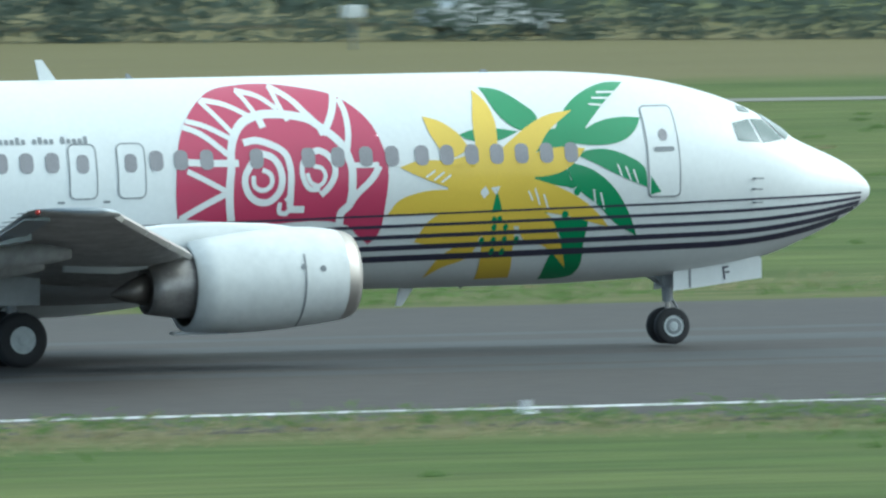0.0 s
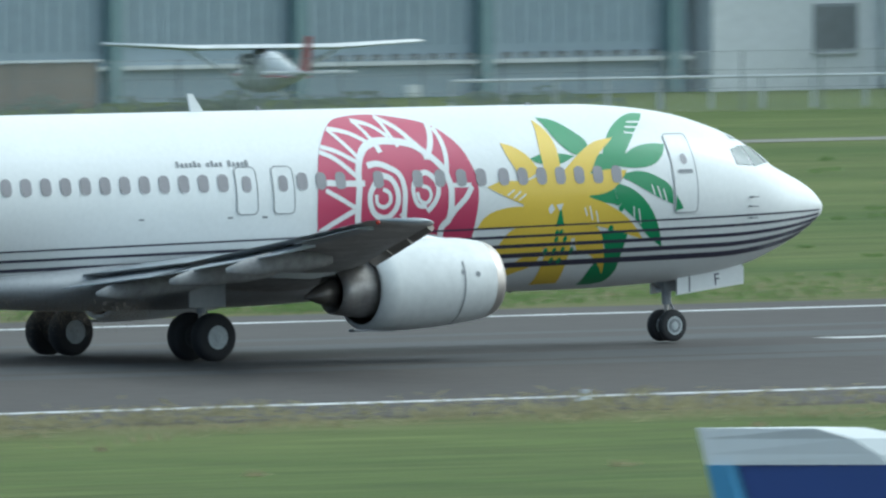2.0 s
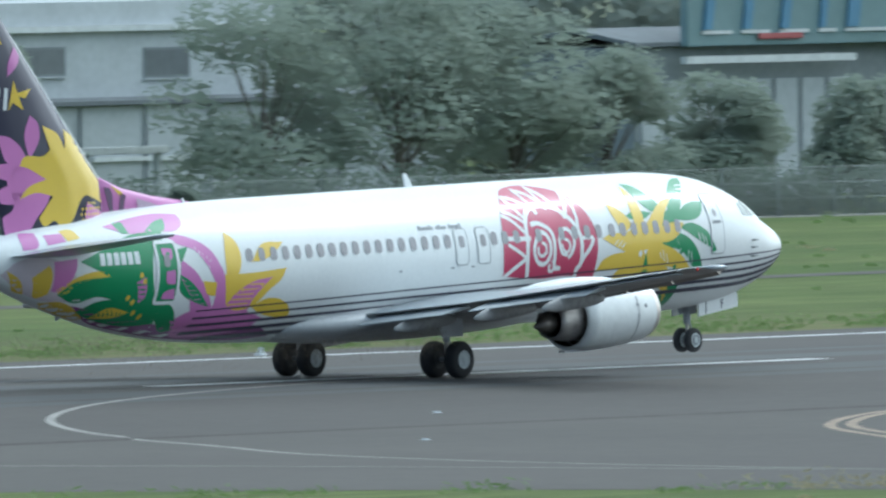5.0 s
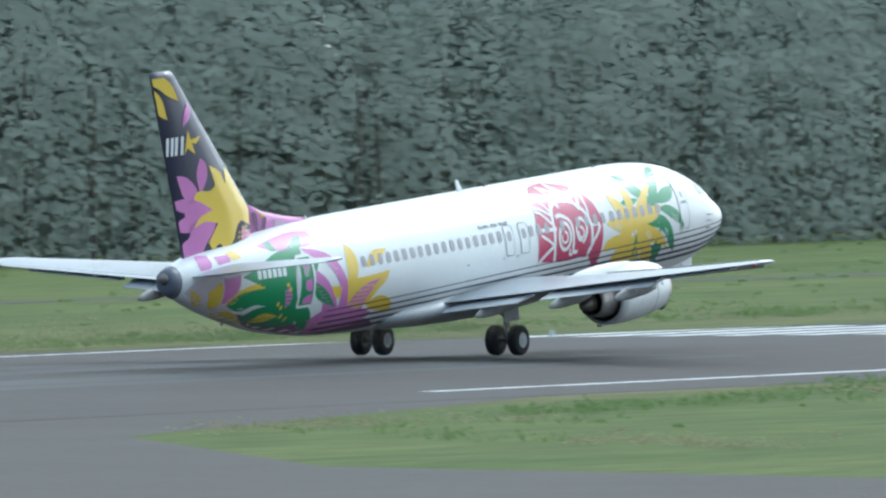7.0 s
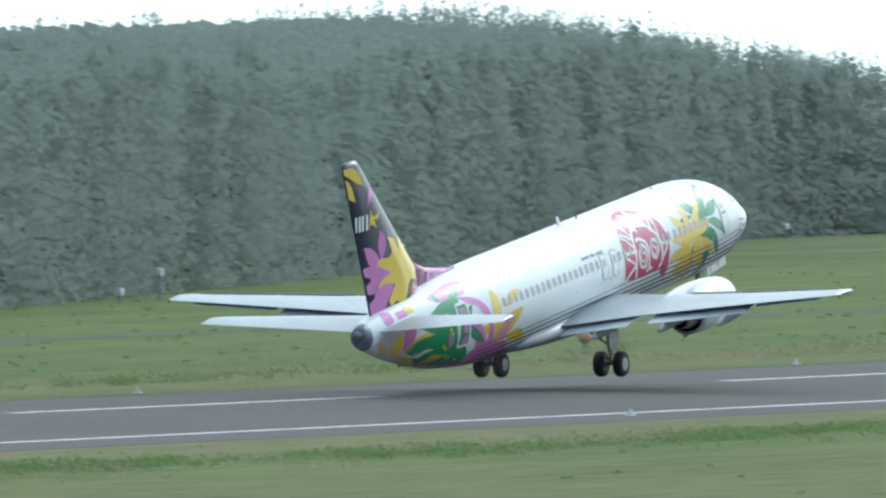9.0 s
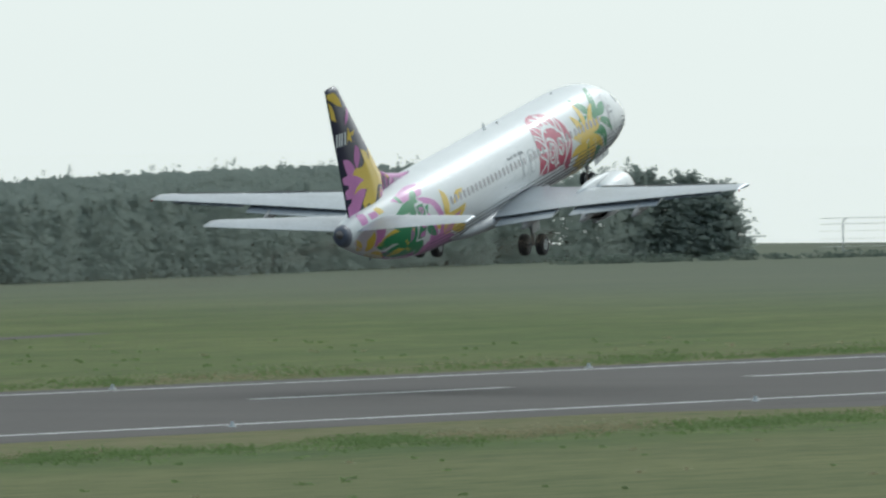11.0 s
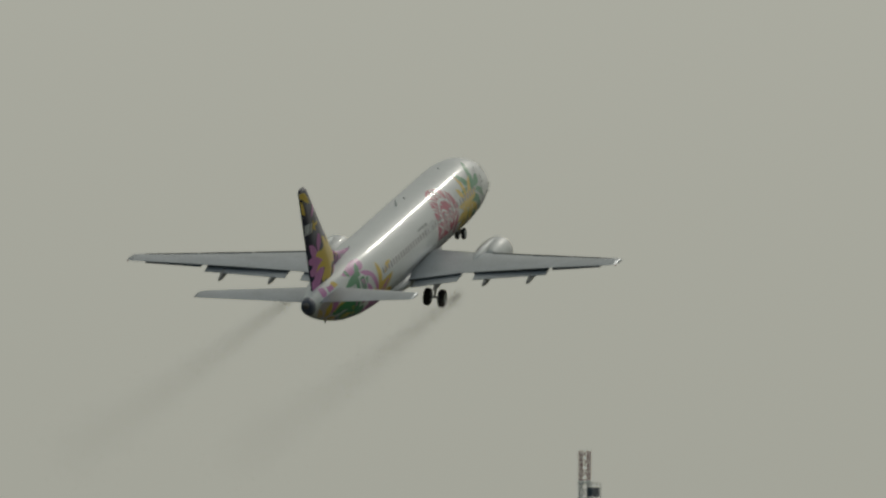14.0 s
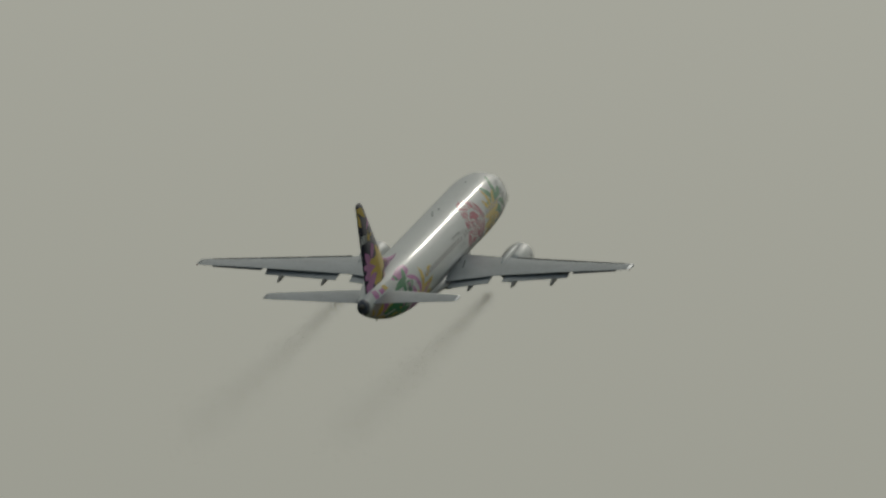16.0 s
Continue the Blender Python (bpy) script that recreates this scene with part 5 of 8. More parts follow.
STRAW = foliage("dry_grass_tuft", (0.15, 0.135, 0.075), rough=0.9, vary=0.25, scale=0.3, fine=2, spec=0.2)
BARK = mat("bark", (0.13, 0.115, 0.095), 0.9, vary=0.3, scale=2)
rng = np.random.default_rng(7)


def quads(centres, length, width, up=0.0, lie=(-0.2, -0.45, 0.85), stray=0.2):
    """Small leaf quads at the centres, lying about one way; up draws them upright."""
    n = len(centres)
    face = rng.normal(size=(n, 3)) * stray + np.array(lie)
    face /= np.linalg.norm(face, axis=1)[:, None]
    u = rng.normal(size=(n, 3))
    u[:, 2] += up
    u -= face * (u * face).sum(1)[:, None]
    u /= np.linalg.norm(u, axis=1)[:, None] + 1e-9
    v = np.cross(face, u)
    L = length * rng.uniform(0.6, 1.35, n)[:, None] / 2
    W = width * rng.uniform(0.6, 1.35, n)[:, None] / 2
    vs = np.stack([centres - u * L, centres + v * W, centres + u * L, centres - v * W], 1).reshape(-1, 3)
    return vs


def leaf_mesh(name, vs, material, parent=None, label="", category="", kind=""):
    n = len(vs) // 4
    me = bpy.data.meshes.new(name)
    me.vertices.add(len(vs))
    me.vertices.foreach_set("co", vs.astype(np.float32).ravel())
    me.loops.add(len(vs))
    me.loops.foreach_set("vertex_index", np.arange(len(vs), dtype=np.int32))
    me.polygons.add(n)
    me.polygons.foreach_set("loop_start", np.arange(0, len(vs), 4, dtype=np.int32))
    me.update(calc_edges=True)
    me.validate()
    me.materials.append(material)
    ob = new(name, me)
    if parent is not None:
        ob.parent = parent
    return tagged(ob, label, category, "", kind)


def ball_points(n, centre, radii, hollow=0.35):
    d = rng.normal(size=(n, 3))
    d /= np.linalg.norm(d, axis=1)[:, None]
    r = rng.uniform(hollow, 1, n)[:, None] ** 0.6
    return np.array(centre) + d * r * np.array(radii)


def on_line(pts, s):
    """The point at the share s of a polyline."""
    p = np.array(pts, float)
    d = np.concatenate([[0], np.cumsum(np.linalg.norm(np.diff(p, axis=0), axis=1))])
    return np.array([np.interp(s * d[-1], d, p[:, k]) for k in range(p.shape[1])])


# the pine wood: front edge (x, y, height)
WOOD = [(752, 526, 14), (790, 512, 16.5), (838, 506, 16.2), (884, 503, 15.2), (922, 508, 14.9), (960, 514, 14.6), (995, 523, 14.6), (1028, 532, 14.4), (1100, 556, 14.7), (1167, 579, 14.6), (1208, 592, 14.9), (1250, 606, 14.9), (1310, 626, 13.4), (1328, 628, 12.6), (1343, 630, 12.0),
        (1349, 627, 11.2), (1353, 624, 8.6), (1357, 621, 6.8), (1375, 612, 6.1), (1450, 618, 6.6), (1555, 629, 7.4), (1606, 632, 7.5), (1616, 632, 5.5)]
trunk_bm = bmesh.new()
cloud, candles, sprays = [], [], []


def shoots(x, y, z, spread, count):
    """Upright young shoots at the top of a pine."""
    for _ in range(count):
        a, b, hh = rng.uniform(-1, 1) * spread, rng.uniform(-1, 1) * spread, rng.uniform(0.5, 1.5)
        m = int(7 + 9 * hh)
        u = rng.uniform(0, 1, m)
        w = 0.15 * (1.15 - u)[:, None] + 0.03
        candles.append(np.stack([x + a + 0 * u, y + b + 0 * u, z - 0.55 - 0.5 * abs(a) / spread + (hh + 0.4) * u], 1) + rng.normal(size=(m, 3)) * w * np.array([1, 1, 0.4]))


for row in range(5):
    shares = [(i + rng.uniform(-0.45, 0.45)) / 289 for i in range(290)] + [0.47 + 0.235 * (i + rng.uniform(-0.5, 0.5)) / 110 for i in range(110)]
    for s in shares:
        x, y, hh = on_line(WOOD, min(max(s, 0), 1))
        x, y = x + rng.uniform(-1, 1) + row * 0.8, y + row * 3.0 + rng.uniform(0, 2)
        hh *= rng.uniform(0.78, 0.93) if row < 3 else rng.uniform(0.84, 0.98)
        rad = max(1.7, hh * rng.uniform(0.12, 0.18))
        if row < 2:
            tube(trunk_bm, (x, y + 2.6, -0.4), (x + rng.uniform(-0.3, 0.3), y + 2.6, hh * 0.55), 0.10, 0.05, 5)
        for k in range(0 if row < 2 else 4, 9):
            u = 0.02 + 0.96 * (k + rng.uniform(-0.3, 0.3)) / 8.5
            r = rad * (1.15 - 0.85 * u ** 1.8) * rng.uniform(0.8, 1.2)
            c = (x + rng.uniform(-0.35, 0.35) * rad, y + rng.uniform(-0.2, 0.2) * rad, hh * u)
            cloud.append(ball_points(21 if row < 2 else 15, c, (r * 1.3, r * 0.8, hh * 0.09), 0.5))
            if row < 2:
                sprays.append(ball_points(26, (c[0] + 0.3, c[1] - 0.1, c[2]), (r * 1.4, r * 0.4, hh * 0.085), 0.1))
        shoots(x, y, hh * 1.0, rad * 0.55, 3 if row > 0 else 2)
# the depth of the wood behind its edge
inner = []
for i in range(700):
    x, y, hh = on_line(WOOD, max(0, (i / 699) ** 1.35 + rng.uniform(-0.0006, 0.0006)) if i < 699 else 1)
    for k in range(10):
        inner.append(ball_points(24, (x + rng.uniform(-1, 1), y + 15 + rng.uniform(0, 4), hh * (0.05 + 0.094 * k) * rng.uniform(0.97, 1.0)), (2.0, 1.6, hh * 0.075)))
wood = tagged(new("pine_wood"), "dense coastal pine wood in haze-pale green with spiky tops", "trees", kind="stuff")
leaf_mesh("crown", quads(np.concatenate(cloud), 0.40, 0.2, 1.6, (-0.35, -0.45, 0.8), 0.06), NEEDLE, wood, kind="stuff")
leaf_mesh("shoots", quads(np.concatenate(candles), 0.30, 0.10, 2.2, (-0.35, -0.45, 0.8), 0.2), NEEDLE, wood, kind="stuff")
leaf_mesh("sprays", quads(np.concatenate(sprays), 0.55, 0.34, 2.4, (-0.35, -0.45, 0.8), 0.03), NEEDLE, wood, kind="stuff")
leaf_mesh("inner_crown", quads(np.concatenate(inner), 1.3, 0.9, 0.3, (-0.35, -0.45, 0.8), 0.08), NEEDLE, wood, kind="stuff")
part("trunk", trunk_bm, BARK, wood)["kind"] = "stuff"
# pines that stand out from the wood: one above the others, a few at its seaward end
for x, y, hh, lab in [(1349.6, 624.6, 12.6, "tall layered pine above the wood's edge"), (1348.8, 626.6, 11.8, "tall layered pine above the wood's edge"), (1607, 634.5, 6.6, "wind-bent pine at the seaward end of the wood"), (1608.4, 631.6, 6.3, "wind-bent pine at the seaward end of the wood"),
                      (1609.4, 629.3, 5.6, "wind-bent pine at the seaward end of the wood")]:
    t = thing("pine_tree", lab, "tree", pose(x, y, GROUND_Z), group="tall pines")
    part("trunk", rod((0, 0, -0.2), (0.3, 0, hh * 0.95), 0.02 * hh, 0.06, 8), BARK, t)
    pts = []
    low, wide = (0.35, 4.4) if hh > 10 else (0.04, 2.9)
    for k in range(14):
        u = low + (0.97 - low) * k / 13
        for j in range(5):
            a = rng.uniform(0, 6.28)
            r = wide * (1.05 - u) ** 0.75 + 0.4
            pts.append(ball_points(60, (r * 0.6 * math.cos(a), r * 0.6 * math.sin(a), hh * u), (r * 0.5, r * 0.5, 0.32)))
            tip = np.linspace(0.5, 1.15, 10)[:, None]
            pts.append(np.array([[r * math.cos(a), r * math.sin(a), 0.55]]) * tip + np.array([[0, 0, hh * u]]) + rng.normal(size=(10, 3)) * 0.09)
    leaf_mesh("crown", quads(np.concatenate(pts), 0.42, 0.2, 0.6, (-0.35, -0.45, 0.8), 0.15), NEEDLE, t)
    broad = [ball_points(34, (wide * (1.05 - u) * 0.45 * math.cos(2.4 * k), wide * (1.05 - u) * 0.45 * math.sin(2.4 * k), hh * u), (wide * (1.1 - u) * 0.6, wide * (1.1 - u) * 0.6, 0.3)) for k, u in enumerate(np.linspace(low, 0.9, 40))]
    leaf_mesh("sprays", quads(np.concatenate(broad), 0.8, 0.5, 0.2, (-0.35, -0.45, 0.8), 0.1), NEEDLE, t)


def tree(x, y, hh, spread, label, leaves=2600, mm=None, blobs=22):
    t = thing("tree", label, "tree", pose(x, y, GROUND_Z), group="roadside trees")
    bm = bmesh.new()
    tube(bm, (0, 0, -0.1), (0.1, 0, hh * 0.45), 0.05 * hh * 0.5, 0.03 * hh * 0.5, 8)
    pts, broad = [], []
    for k in range(blobs):
        a, u = rng.uniform(0, 6.28), rng.uniform(0.15, 1) if k > 3 else 0.2 + 0.1 * k
        r = spread * 0.5 * (1 - 0.75 * max(0, u - 0.35)) * rng.uniform(0.4, 1)
        c = (r * math.cos(a), r * math.sin(a), hh * (0.07 + 0.81 * u))
        tube(bm, (0.1, 0, hh * 0.3 * u + 0.3), c, 0.05, 0.02, 5)
        broad.append(ball_points(40, c, (spread * 0.2, spread * 0.2, hh * 0.11), 0.3))
        pts.append(ball_points(5 * leaves // (2 * blobs), c, (spread * 0.25, spread * 0.25, hh * 0.135), 0.5))
    part("trunk", bm, BARK, t, "brown trunk with limbs")
    leaf_mesh("sprays", quads(np.concatenate(broad), 0.55, 0.4, stray=0.08), mm or LEAF, t)
    leaf_mesh("crown", quads(np.concatenate(pts), 0.25, 0.14, stray=0.14), mm or LEAF, t)
    return t


for x, y, hh, sp, lab in [(489.5, 586, 6.5, 4.8, "dense dark green tree beside a pale building"), (493.5, 588, 5.6, 3.8, "dense dark green tree beside a pale building"), (534, 578, 6.4, 5.6, "broad dark tree beside the warehouse"), (539, 580, 7.5, 5, "broad dark tree beside the warehouse"),
                          (543, 590, 8, 5, "broad dark tree beside the warehouse"), (635, 577, 7.2, 5, "tree behind low sheds"), (641, 578, 7.6, 5.5, "tree behind low sheds"), (647, 579, 7.4, 5, "tree behind low sheds"), (658, 575, 8, 4, "tree behind low sheds"),
                          (676, 562, 7.5, 5, "slim tree beside a white house")]:
    tree(x, y, hh, sp, lab, mm=SHRUB if lab.startswith("dark") else None)
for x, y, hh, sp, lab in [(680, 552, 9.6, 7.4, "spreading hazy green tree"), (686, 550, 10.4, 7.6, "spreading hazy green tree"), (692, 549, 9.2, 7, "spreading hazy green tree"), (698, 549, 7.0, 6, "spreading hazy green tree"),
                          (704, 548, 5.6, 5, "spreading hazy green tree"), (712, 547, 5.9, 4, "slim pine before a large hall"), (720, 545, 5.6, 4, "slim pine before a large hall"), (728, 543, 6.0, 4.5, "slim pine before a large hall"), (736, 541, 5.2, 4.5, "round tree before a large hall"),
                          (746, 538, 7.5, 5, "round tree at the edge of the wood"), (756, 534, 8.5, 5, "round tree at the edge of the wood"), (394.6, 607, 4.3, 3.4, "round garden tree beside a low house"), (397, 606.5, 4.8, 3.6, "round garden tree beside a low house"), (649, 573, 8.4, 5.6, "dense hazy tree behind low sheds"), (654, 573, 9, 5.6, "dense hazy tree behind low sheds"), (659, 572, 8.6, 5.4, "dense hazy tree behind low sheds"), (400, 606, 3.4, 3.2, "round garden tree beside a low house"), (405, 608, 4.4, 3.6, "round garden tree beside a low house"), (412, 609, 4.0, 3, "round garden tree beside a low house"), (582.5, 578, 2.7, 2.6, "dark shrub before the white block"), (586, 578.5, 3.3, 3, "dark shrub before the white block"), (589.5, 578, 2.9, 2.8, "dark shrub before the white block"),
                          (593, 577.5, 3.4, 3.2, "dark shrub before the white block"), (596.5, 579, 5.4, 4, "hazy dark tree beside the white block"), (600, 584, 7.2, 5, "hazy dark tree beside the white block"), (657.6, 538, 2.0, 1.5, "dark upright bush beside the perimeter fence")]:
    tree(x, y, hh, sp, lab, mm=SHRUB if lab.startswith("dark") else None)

PERIM = [(120, 655), (240, 643), (300, 606), (372, 592), (450, 585), (530, 567), (600, 552), (700, 537), (752, 524)]
# wood behind the car park
cloud = []
for i in range(220):
    x, y = on_line([(150, 668), (300, 650), (366, 640)], i / 219)
    hh = rng.uniform(5, 9)
    for k in range(7):
        cloud.append(ball_points(44, (x + rng.uniform(-1.5, 1.5), y + rng.uniform(0, 5), hh * (0.15 + 0.13 * k)), (1.7, 1.7, 0.9), 0.7))
leaf_mesh("tree_belt", quads(np.concatenate(cloud), 0.52, 0.32, stray=0.07), HEDGE, None, "dark green belt of trees behind parked cars", "trees", "stuff")
cloud = []
for i in range(370):
    x, y = on_line([(370, 668), (520, 640), (680, 622), (760, 562), (812, 566)], i / 369)
    hh = rng.uniform(8, 12)
    for k in range(8):
        cloud.append(ball_points(46, (x + rng.uniform(-1.8, 1.8), y + rng.uniform(0, 6), hh * (0.12 + 0.115 * k)), (2.1, 2.1, 1.1), 0.7))
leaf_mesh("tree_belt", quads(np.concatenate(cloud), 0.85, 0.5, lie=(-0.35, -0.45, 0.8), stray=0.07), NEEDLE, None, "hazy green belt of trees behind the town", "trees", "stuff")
# hedge and scrub along the perimeter
cloud = []
for a, b, h0, dens in ((0.0, 0.385, 2.6, 1250), (0.25, 0.40, 2.1, 900), (0.385, 0.50, 0.75, 90), (0.62, 0.74, 1.15, 420), (0.72, 0.82, 0.9, 160), (0.82, 0.93, 2.0, 620), (0.93, 1.0, 1.5, 160)):
    for i in range(dens):
        x, y = on_line(PERIM, a + (b - a) * rng.uniform())
        hh = h0 * rng.uniform(0.55, 1.3)
        cloud.append(ball_points(36, (x, y + rng.uniform(0, 2.4), GROUND_Z + hh * 0.45), (0.9, 0.6, hh * 0.55), 0.6))
leaf_mesh("hedge", quads(np.concatenate(cloud), 0.29, 0.19, stray=0.1), HEDGE, None, "dark overgrown hedge along the perimeter", "hedge", "stuff")

# grass tufts along the pavement edges and over the meadow
green_t, straw_t = [], []
for i in range(17500):
    x = rng.uniform(60, 1150)
    k = rng.uniform()
    near_edge = np.interp(x, [605, 640], [353, Y0 - 47.5]) if x > 604 else 353 if x < 350 else np.interp(x, [350, 378, 407, 430, 520, 550, 605], [353, 348, 322, 280, 280, 344, 352])
    if k < 0.52:
        y, hh = near_edge - abs(rng.normal(0, 4.0)) + (8.0 if x < 350 else 4.5), rng.uniform(0.2, 0.7)
    elif k < 0.78:
        y, hh = Y0 + 28.2 + abs(rng.normal(0, 2.6)), rng.uniform(0.25, 0.85)
    elif k < 0.805:
        y, hh = near_edge - rng.uniform(2, 45), rng.uniform(0.05, 0.10)
    else:
        y, hh = Y0 + 30 + rng.uniform(0, 130), rng.uniform(0.05, 0.13)
    if 350 < x < 605 and Y0 - 70 < y < Y0 - 20 and y > near_edge + 1:
        continue
    clump = noise.noise(Vector((x * 0.06, y * 0.12, 3)))
    if clump < -0.12 and rng.uniform() < 0.75:
        continue
    hh *= 1 + 0.9 * max(0, clump)
    c = np.array([x, y, GROUND_Z + hh * 0.36]) + rng.normal(size=(13, 3)) * np.array([hh * 1.3, hh * 0.8, hh * 0.12])
    bias = 0.5 * (225 < x < 335) + 0.2 * (590 < x < 640) if y < Y0 else -0.1
    (straw_t if noise.noise(Vector((x * 0.03, y * 0.1, 9))) > 0.14 - bias else green_t).append(c)
leaf_mesh("grass_tufts", quads(np.concatenate(green_t), 0.30, 0.07, up=1.6), TUFT, None, "rough green grass tufts along the runway", "grass", "stuff")
leaf_mesh("dry_grass", quads(np.concatenate(straw_t), 0.30, 0.06, up=1.8), STRAW, None, "pale dry grass along the runway edge", "grass", "stuff")


# ---- the town beyond the perimeter ----
PALE = mat("pale_render", (0.44, 0.465, 0.48), 0.85, vary=0.14, scale=0.25, fine=3)
CONCRETE = mat("stained_concrete", (0.285, 0.30, 0.31), 0.88, vary=0.2, scale=0.4, fine=4)
WHITEWALL = mat("white_wall", (0.52, 0.54, 0.55), 0.8, vary=0.12, scale=0.25, fine=3)
GREYWALL = mat("grey_wall", (0.22, 0.24, 0.25), 0.85, vary=0.18, scale=0.2, fine=3)
DARKWALL = mat("dark_wall", (0.20, 0.215, 0.225), 0.85, vary=0.25, scale=0.2, fine=3)
BLUEWALL = mat("blue_grey_metal_cladding", (0.27, 0.33, 0.37), 0.6, vary=0.1, scale=0.15, fine=2)
TEAL = mat("teal_steel_column", (0.17, 0.25, 0.26), 0.6, vary=0.1)
ROOF = mat("grey_roof_sheet", (0.135, 0.15, 0.16), 0.85, vary=0.2, scale=0.3, fine=3)
TILE = mat("dark_roof_tile", (0.085, 0.093, 0.10), 0.8, vary=0.25, scale=0.5, fine=4)
WINDOW = mat("dusty_window_glass", (0.13, 0.145, 0.155), 0.3, vary=0.2, spec=0.8)
# grey for the shade inside bays and slots; also propeller and sign panel
SHADE = mat("shade_grey", (0.15, 0.165, 0.17), 0.9, vary=0.2)
RAILW = mat("white_rail_paint", (0.55, 0.57, 0.57), 0.6, vary=0.2)
BRICKRED = mat("faded_red_paint", (0.36, 0.10, 0.10), 0.7, vary=0.2)
SIGNBLUE = mat("sign_blue", (0.10, 0.22, 0.34), 0.6, vary=0.1)
TIMBER = mat("weathered_timber", (0.24, 0.20, 0.17), 0.9, vary=0.3, scale=0.8)
CARRED = mat("car_red", (0.35, 0.05, 0.05), 0.3, vary=0.05, coat=0.5)
CARDARK = mat("car_dark_grey", (0.09, 0.10, 0.11), 0.35, vary=0.05, coat=0.4)
CARGREY = mat("car_silver", (0.42, 0.44, 0.45), 0.35, metal=0.3, vary=0.05, coat=0.5)
G = GROUND_Z


SIGNINK = mat("sign_ink", (0.07, 0.09, 0.11), 0.6, vary=0.1)


def writing(text, size, depth, x, y, z):
    """Upright raised letters that face -y."""
    cu = bpy.data.curves.new("text", "FONT")
    cu.body, cu.size, cu.extrude, cu.space_character = text, size, depth / 2, 1.32
    ob = new("text", cu)
    bpy.context.view_layer.update()
    me = bpy.data.meshes.new_from_object(ob.evaluated_get(bpy.context.evaluated_depsgraph_get()))
    bm = bmesh.new()
    bm.from_mesh(me)
    bpy.data.objects.remove(ob)
    bpy.data.curves.remove(cu)
    bpy.data.meshes.remove(me)
    bmesh.ops.transform(bm, matrix=pose(x, y, z, 90, 0, 0), verts=bm.verts[:])
    return bm


def pane(parent, x0, x1, y, z0, z1, bars=1):
    """A window set in a wall that faces -y at y: frame, glass, mullions."""
    w = part("window", box(x0 - 0.08, x1 + 0.08, y - 0.06, y + 0.02, z0 - 0.08, z1 + 0.08, 0.01), GREYWALL, parent, "framed window")
    for i in range(bars):
        a, b = x0 + (x1 - x0) * i / bars, x0 + (x1 - x0) * (i + 1) / bars
        part("pane", box(a + 0.03, b - 0.03, y - 0.075, y - 0.05, z0 + 0.03, z1 - 0.03), WINDOW, w)
    part("sill", box(x0 - 0.12, x1 + 0.12, y - 0.16, y - 0.02, z0 - 0.14, z0 - 0.08), PALE, w)


# no real recess: a dark block in the wall gives the bay's shade
def bay_shade(parent, x0, x1, y, z0, z1, name="bay_shade", mm=None):
    part(name, box(x0, x1, y - 0.02, y + 0.6, z0, z1), mm or SHADE, parent, "dark block painting the shade of an open bay")


def hall(name, label, x0, x1, y, depth, z1, wall, roof=None, rise=1.0, over=0.4, category="building", gable_x=False):
    """A building that faces the runway (-y) with walls and a pitched or flat roof."""
    h = thing(name, label, category)
    depth = min(depth, 6)
    part("wall", box(x0, x1, y, y + depth, G - 0.1, z1, 0.03), wall, h)
    bm = bmesh.new()
    if gable_x:
        ends = [(x0 - over, [(y - over, z1), (y + depth / 2, z1 + rise), (y + depth + over, z1)]), (x1 + over, [(y - over, z1), (y + depth / 2, z1 + rise), (y + depth + over, z1)])]
        loft(bm, [[Vector((x, q[0], q[1] + 0.02)) for q in p] + [Vector((x, q[0], q[1] + 0.2)) for q in p[::-1]] for x, p in ends])
    else:
        m = (x0 + x1) / 2
        prof = [(x0 - over, z1), (m, z1 + rise), (x1 + over, z1)]
        loft(bm, [[Vector((q[0], yy, q[1] + 0.02)) for q in prof] + [Vector((q[0], yy, q[1] + 0.2)) for q in prof[::-1]] for yy in (y - over, y + depth + over)])
        for yy in (y + 0.02, y + depth - 0.14):
            gb = bmesh.new()
            loft(gb, [[Vector((x0, q, z1)), Vector((x1, q, z1)), Vector((m, q, z1 + rise))] for q in (yy, yy + 0.12)])
            bmesh.ops.recalc_face_normals(gb, faces=gb.faces[:])
            part("gable", gb, wall, h)
    bmesh.ops.recalc_face_normals(bm, faces=bm.faces[:])
    part("roof", bm, roof or ROOF, h)
    return h


def plinth_ribs(h, x0, x1, y, z0, z1, step, mm, name="cladding_rib", w=0.06):
    x = x0
    while x < x1:
        part(name, box(x, x + w, y - 0.05, y + 0.01, z0, z1), mm, h)
        x += step


# long low house with a carport, white column tower
h = hall("low_house", "long low pale house with carport and flat eaves", 376, 399.5, 622, 9, 2.45, WHITEWALL, TILE, 1.2, 0.5, gable_x=True)
bay_shade(h, 377, 386.6, 622, G, 2.0, "carport_bay")
for x in (376.6, 380, 383.4):
    part("carport_post", box(x, x + 0.35, 621.6, 622.0, G, 2.2), RAILW, h)
pane(h, 388.0, 389.9, 622, 0.25, 1.0, 2), pane(h, 391.1, 392.8, 622, -0.05, 0.75, 2), pane(h, 396.3, 398.6, 622, 0.3, 1.3, 2)
part("fascia", box(375.6, 399.9, 621.45, 621.56, 2.2, 2.47), RAILW, h)
t = thing("white_column", "broad white concrete column above the low house", "tower")
part("shaft", box(395.9, 397.7, 615, 616.6, G, 12, 0.05), WHITEWALL, t)
part("base", box(395.5, 398.1, 614.6, 617, G, 0.4, 0.05), PALE, t)
part("door", box(396.3, 397.1, 614.94, 615.0, G, 1.7), DARKWALL, t)
c = thing("carport", "white framed carport beside the house", "carport")
part("canopy", box(363.8, 367.4, 606, 609, 1.5, 1.66, 0.03), RAILW, c)
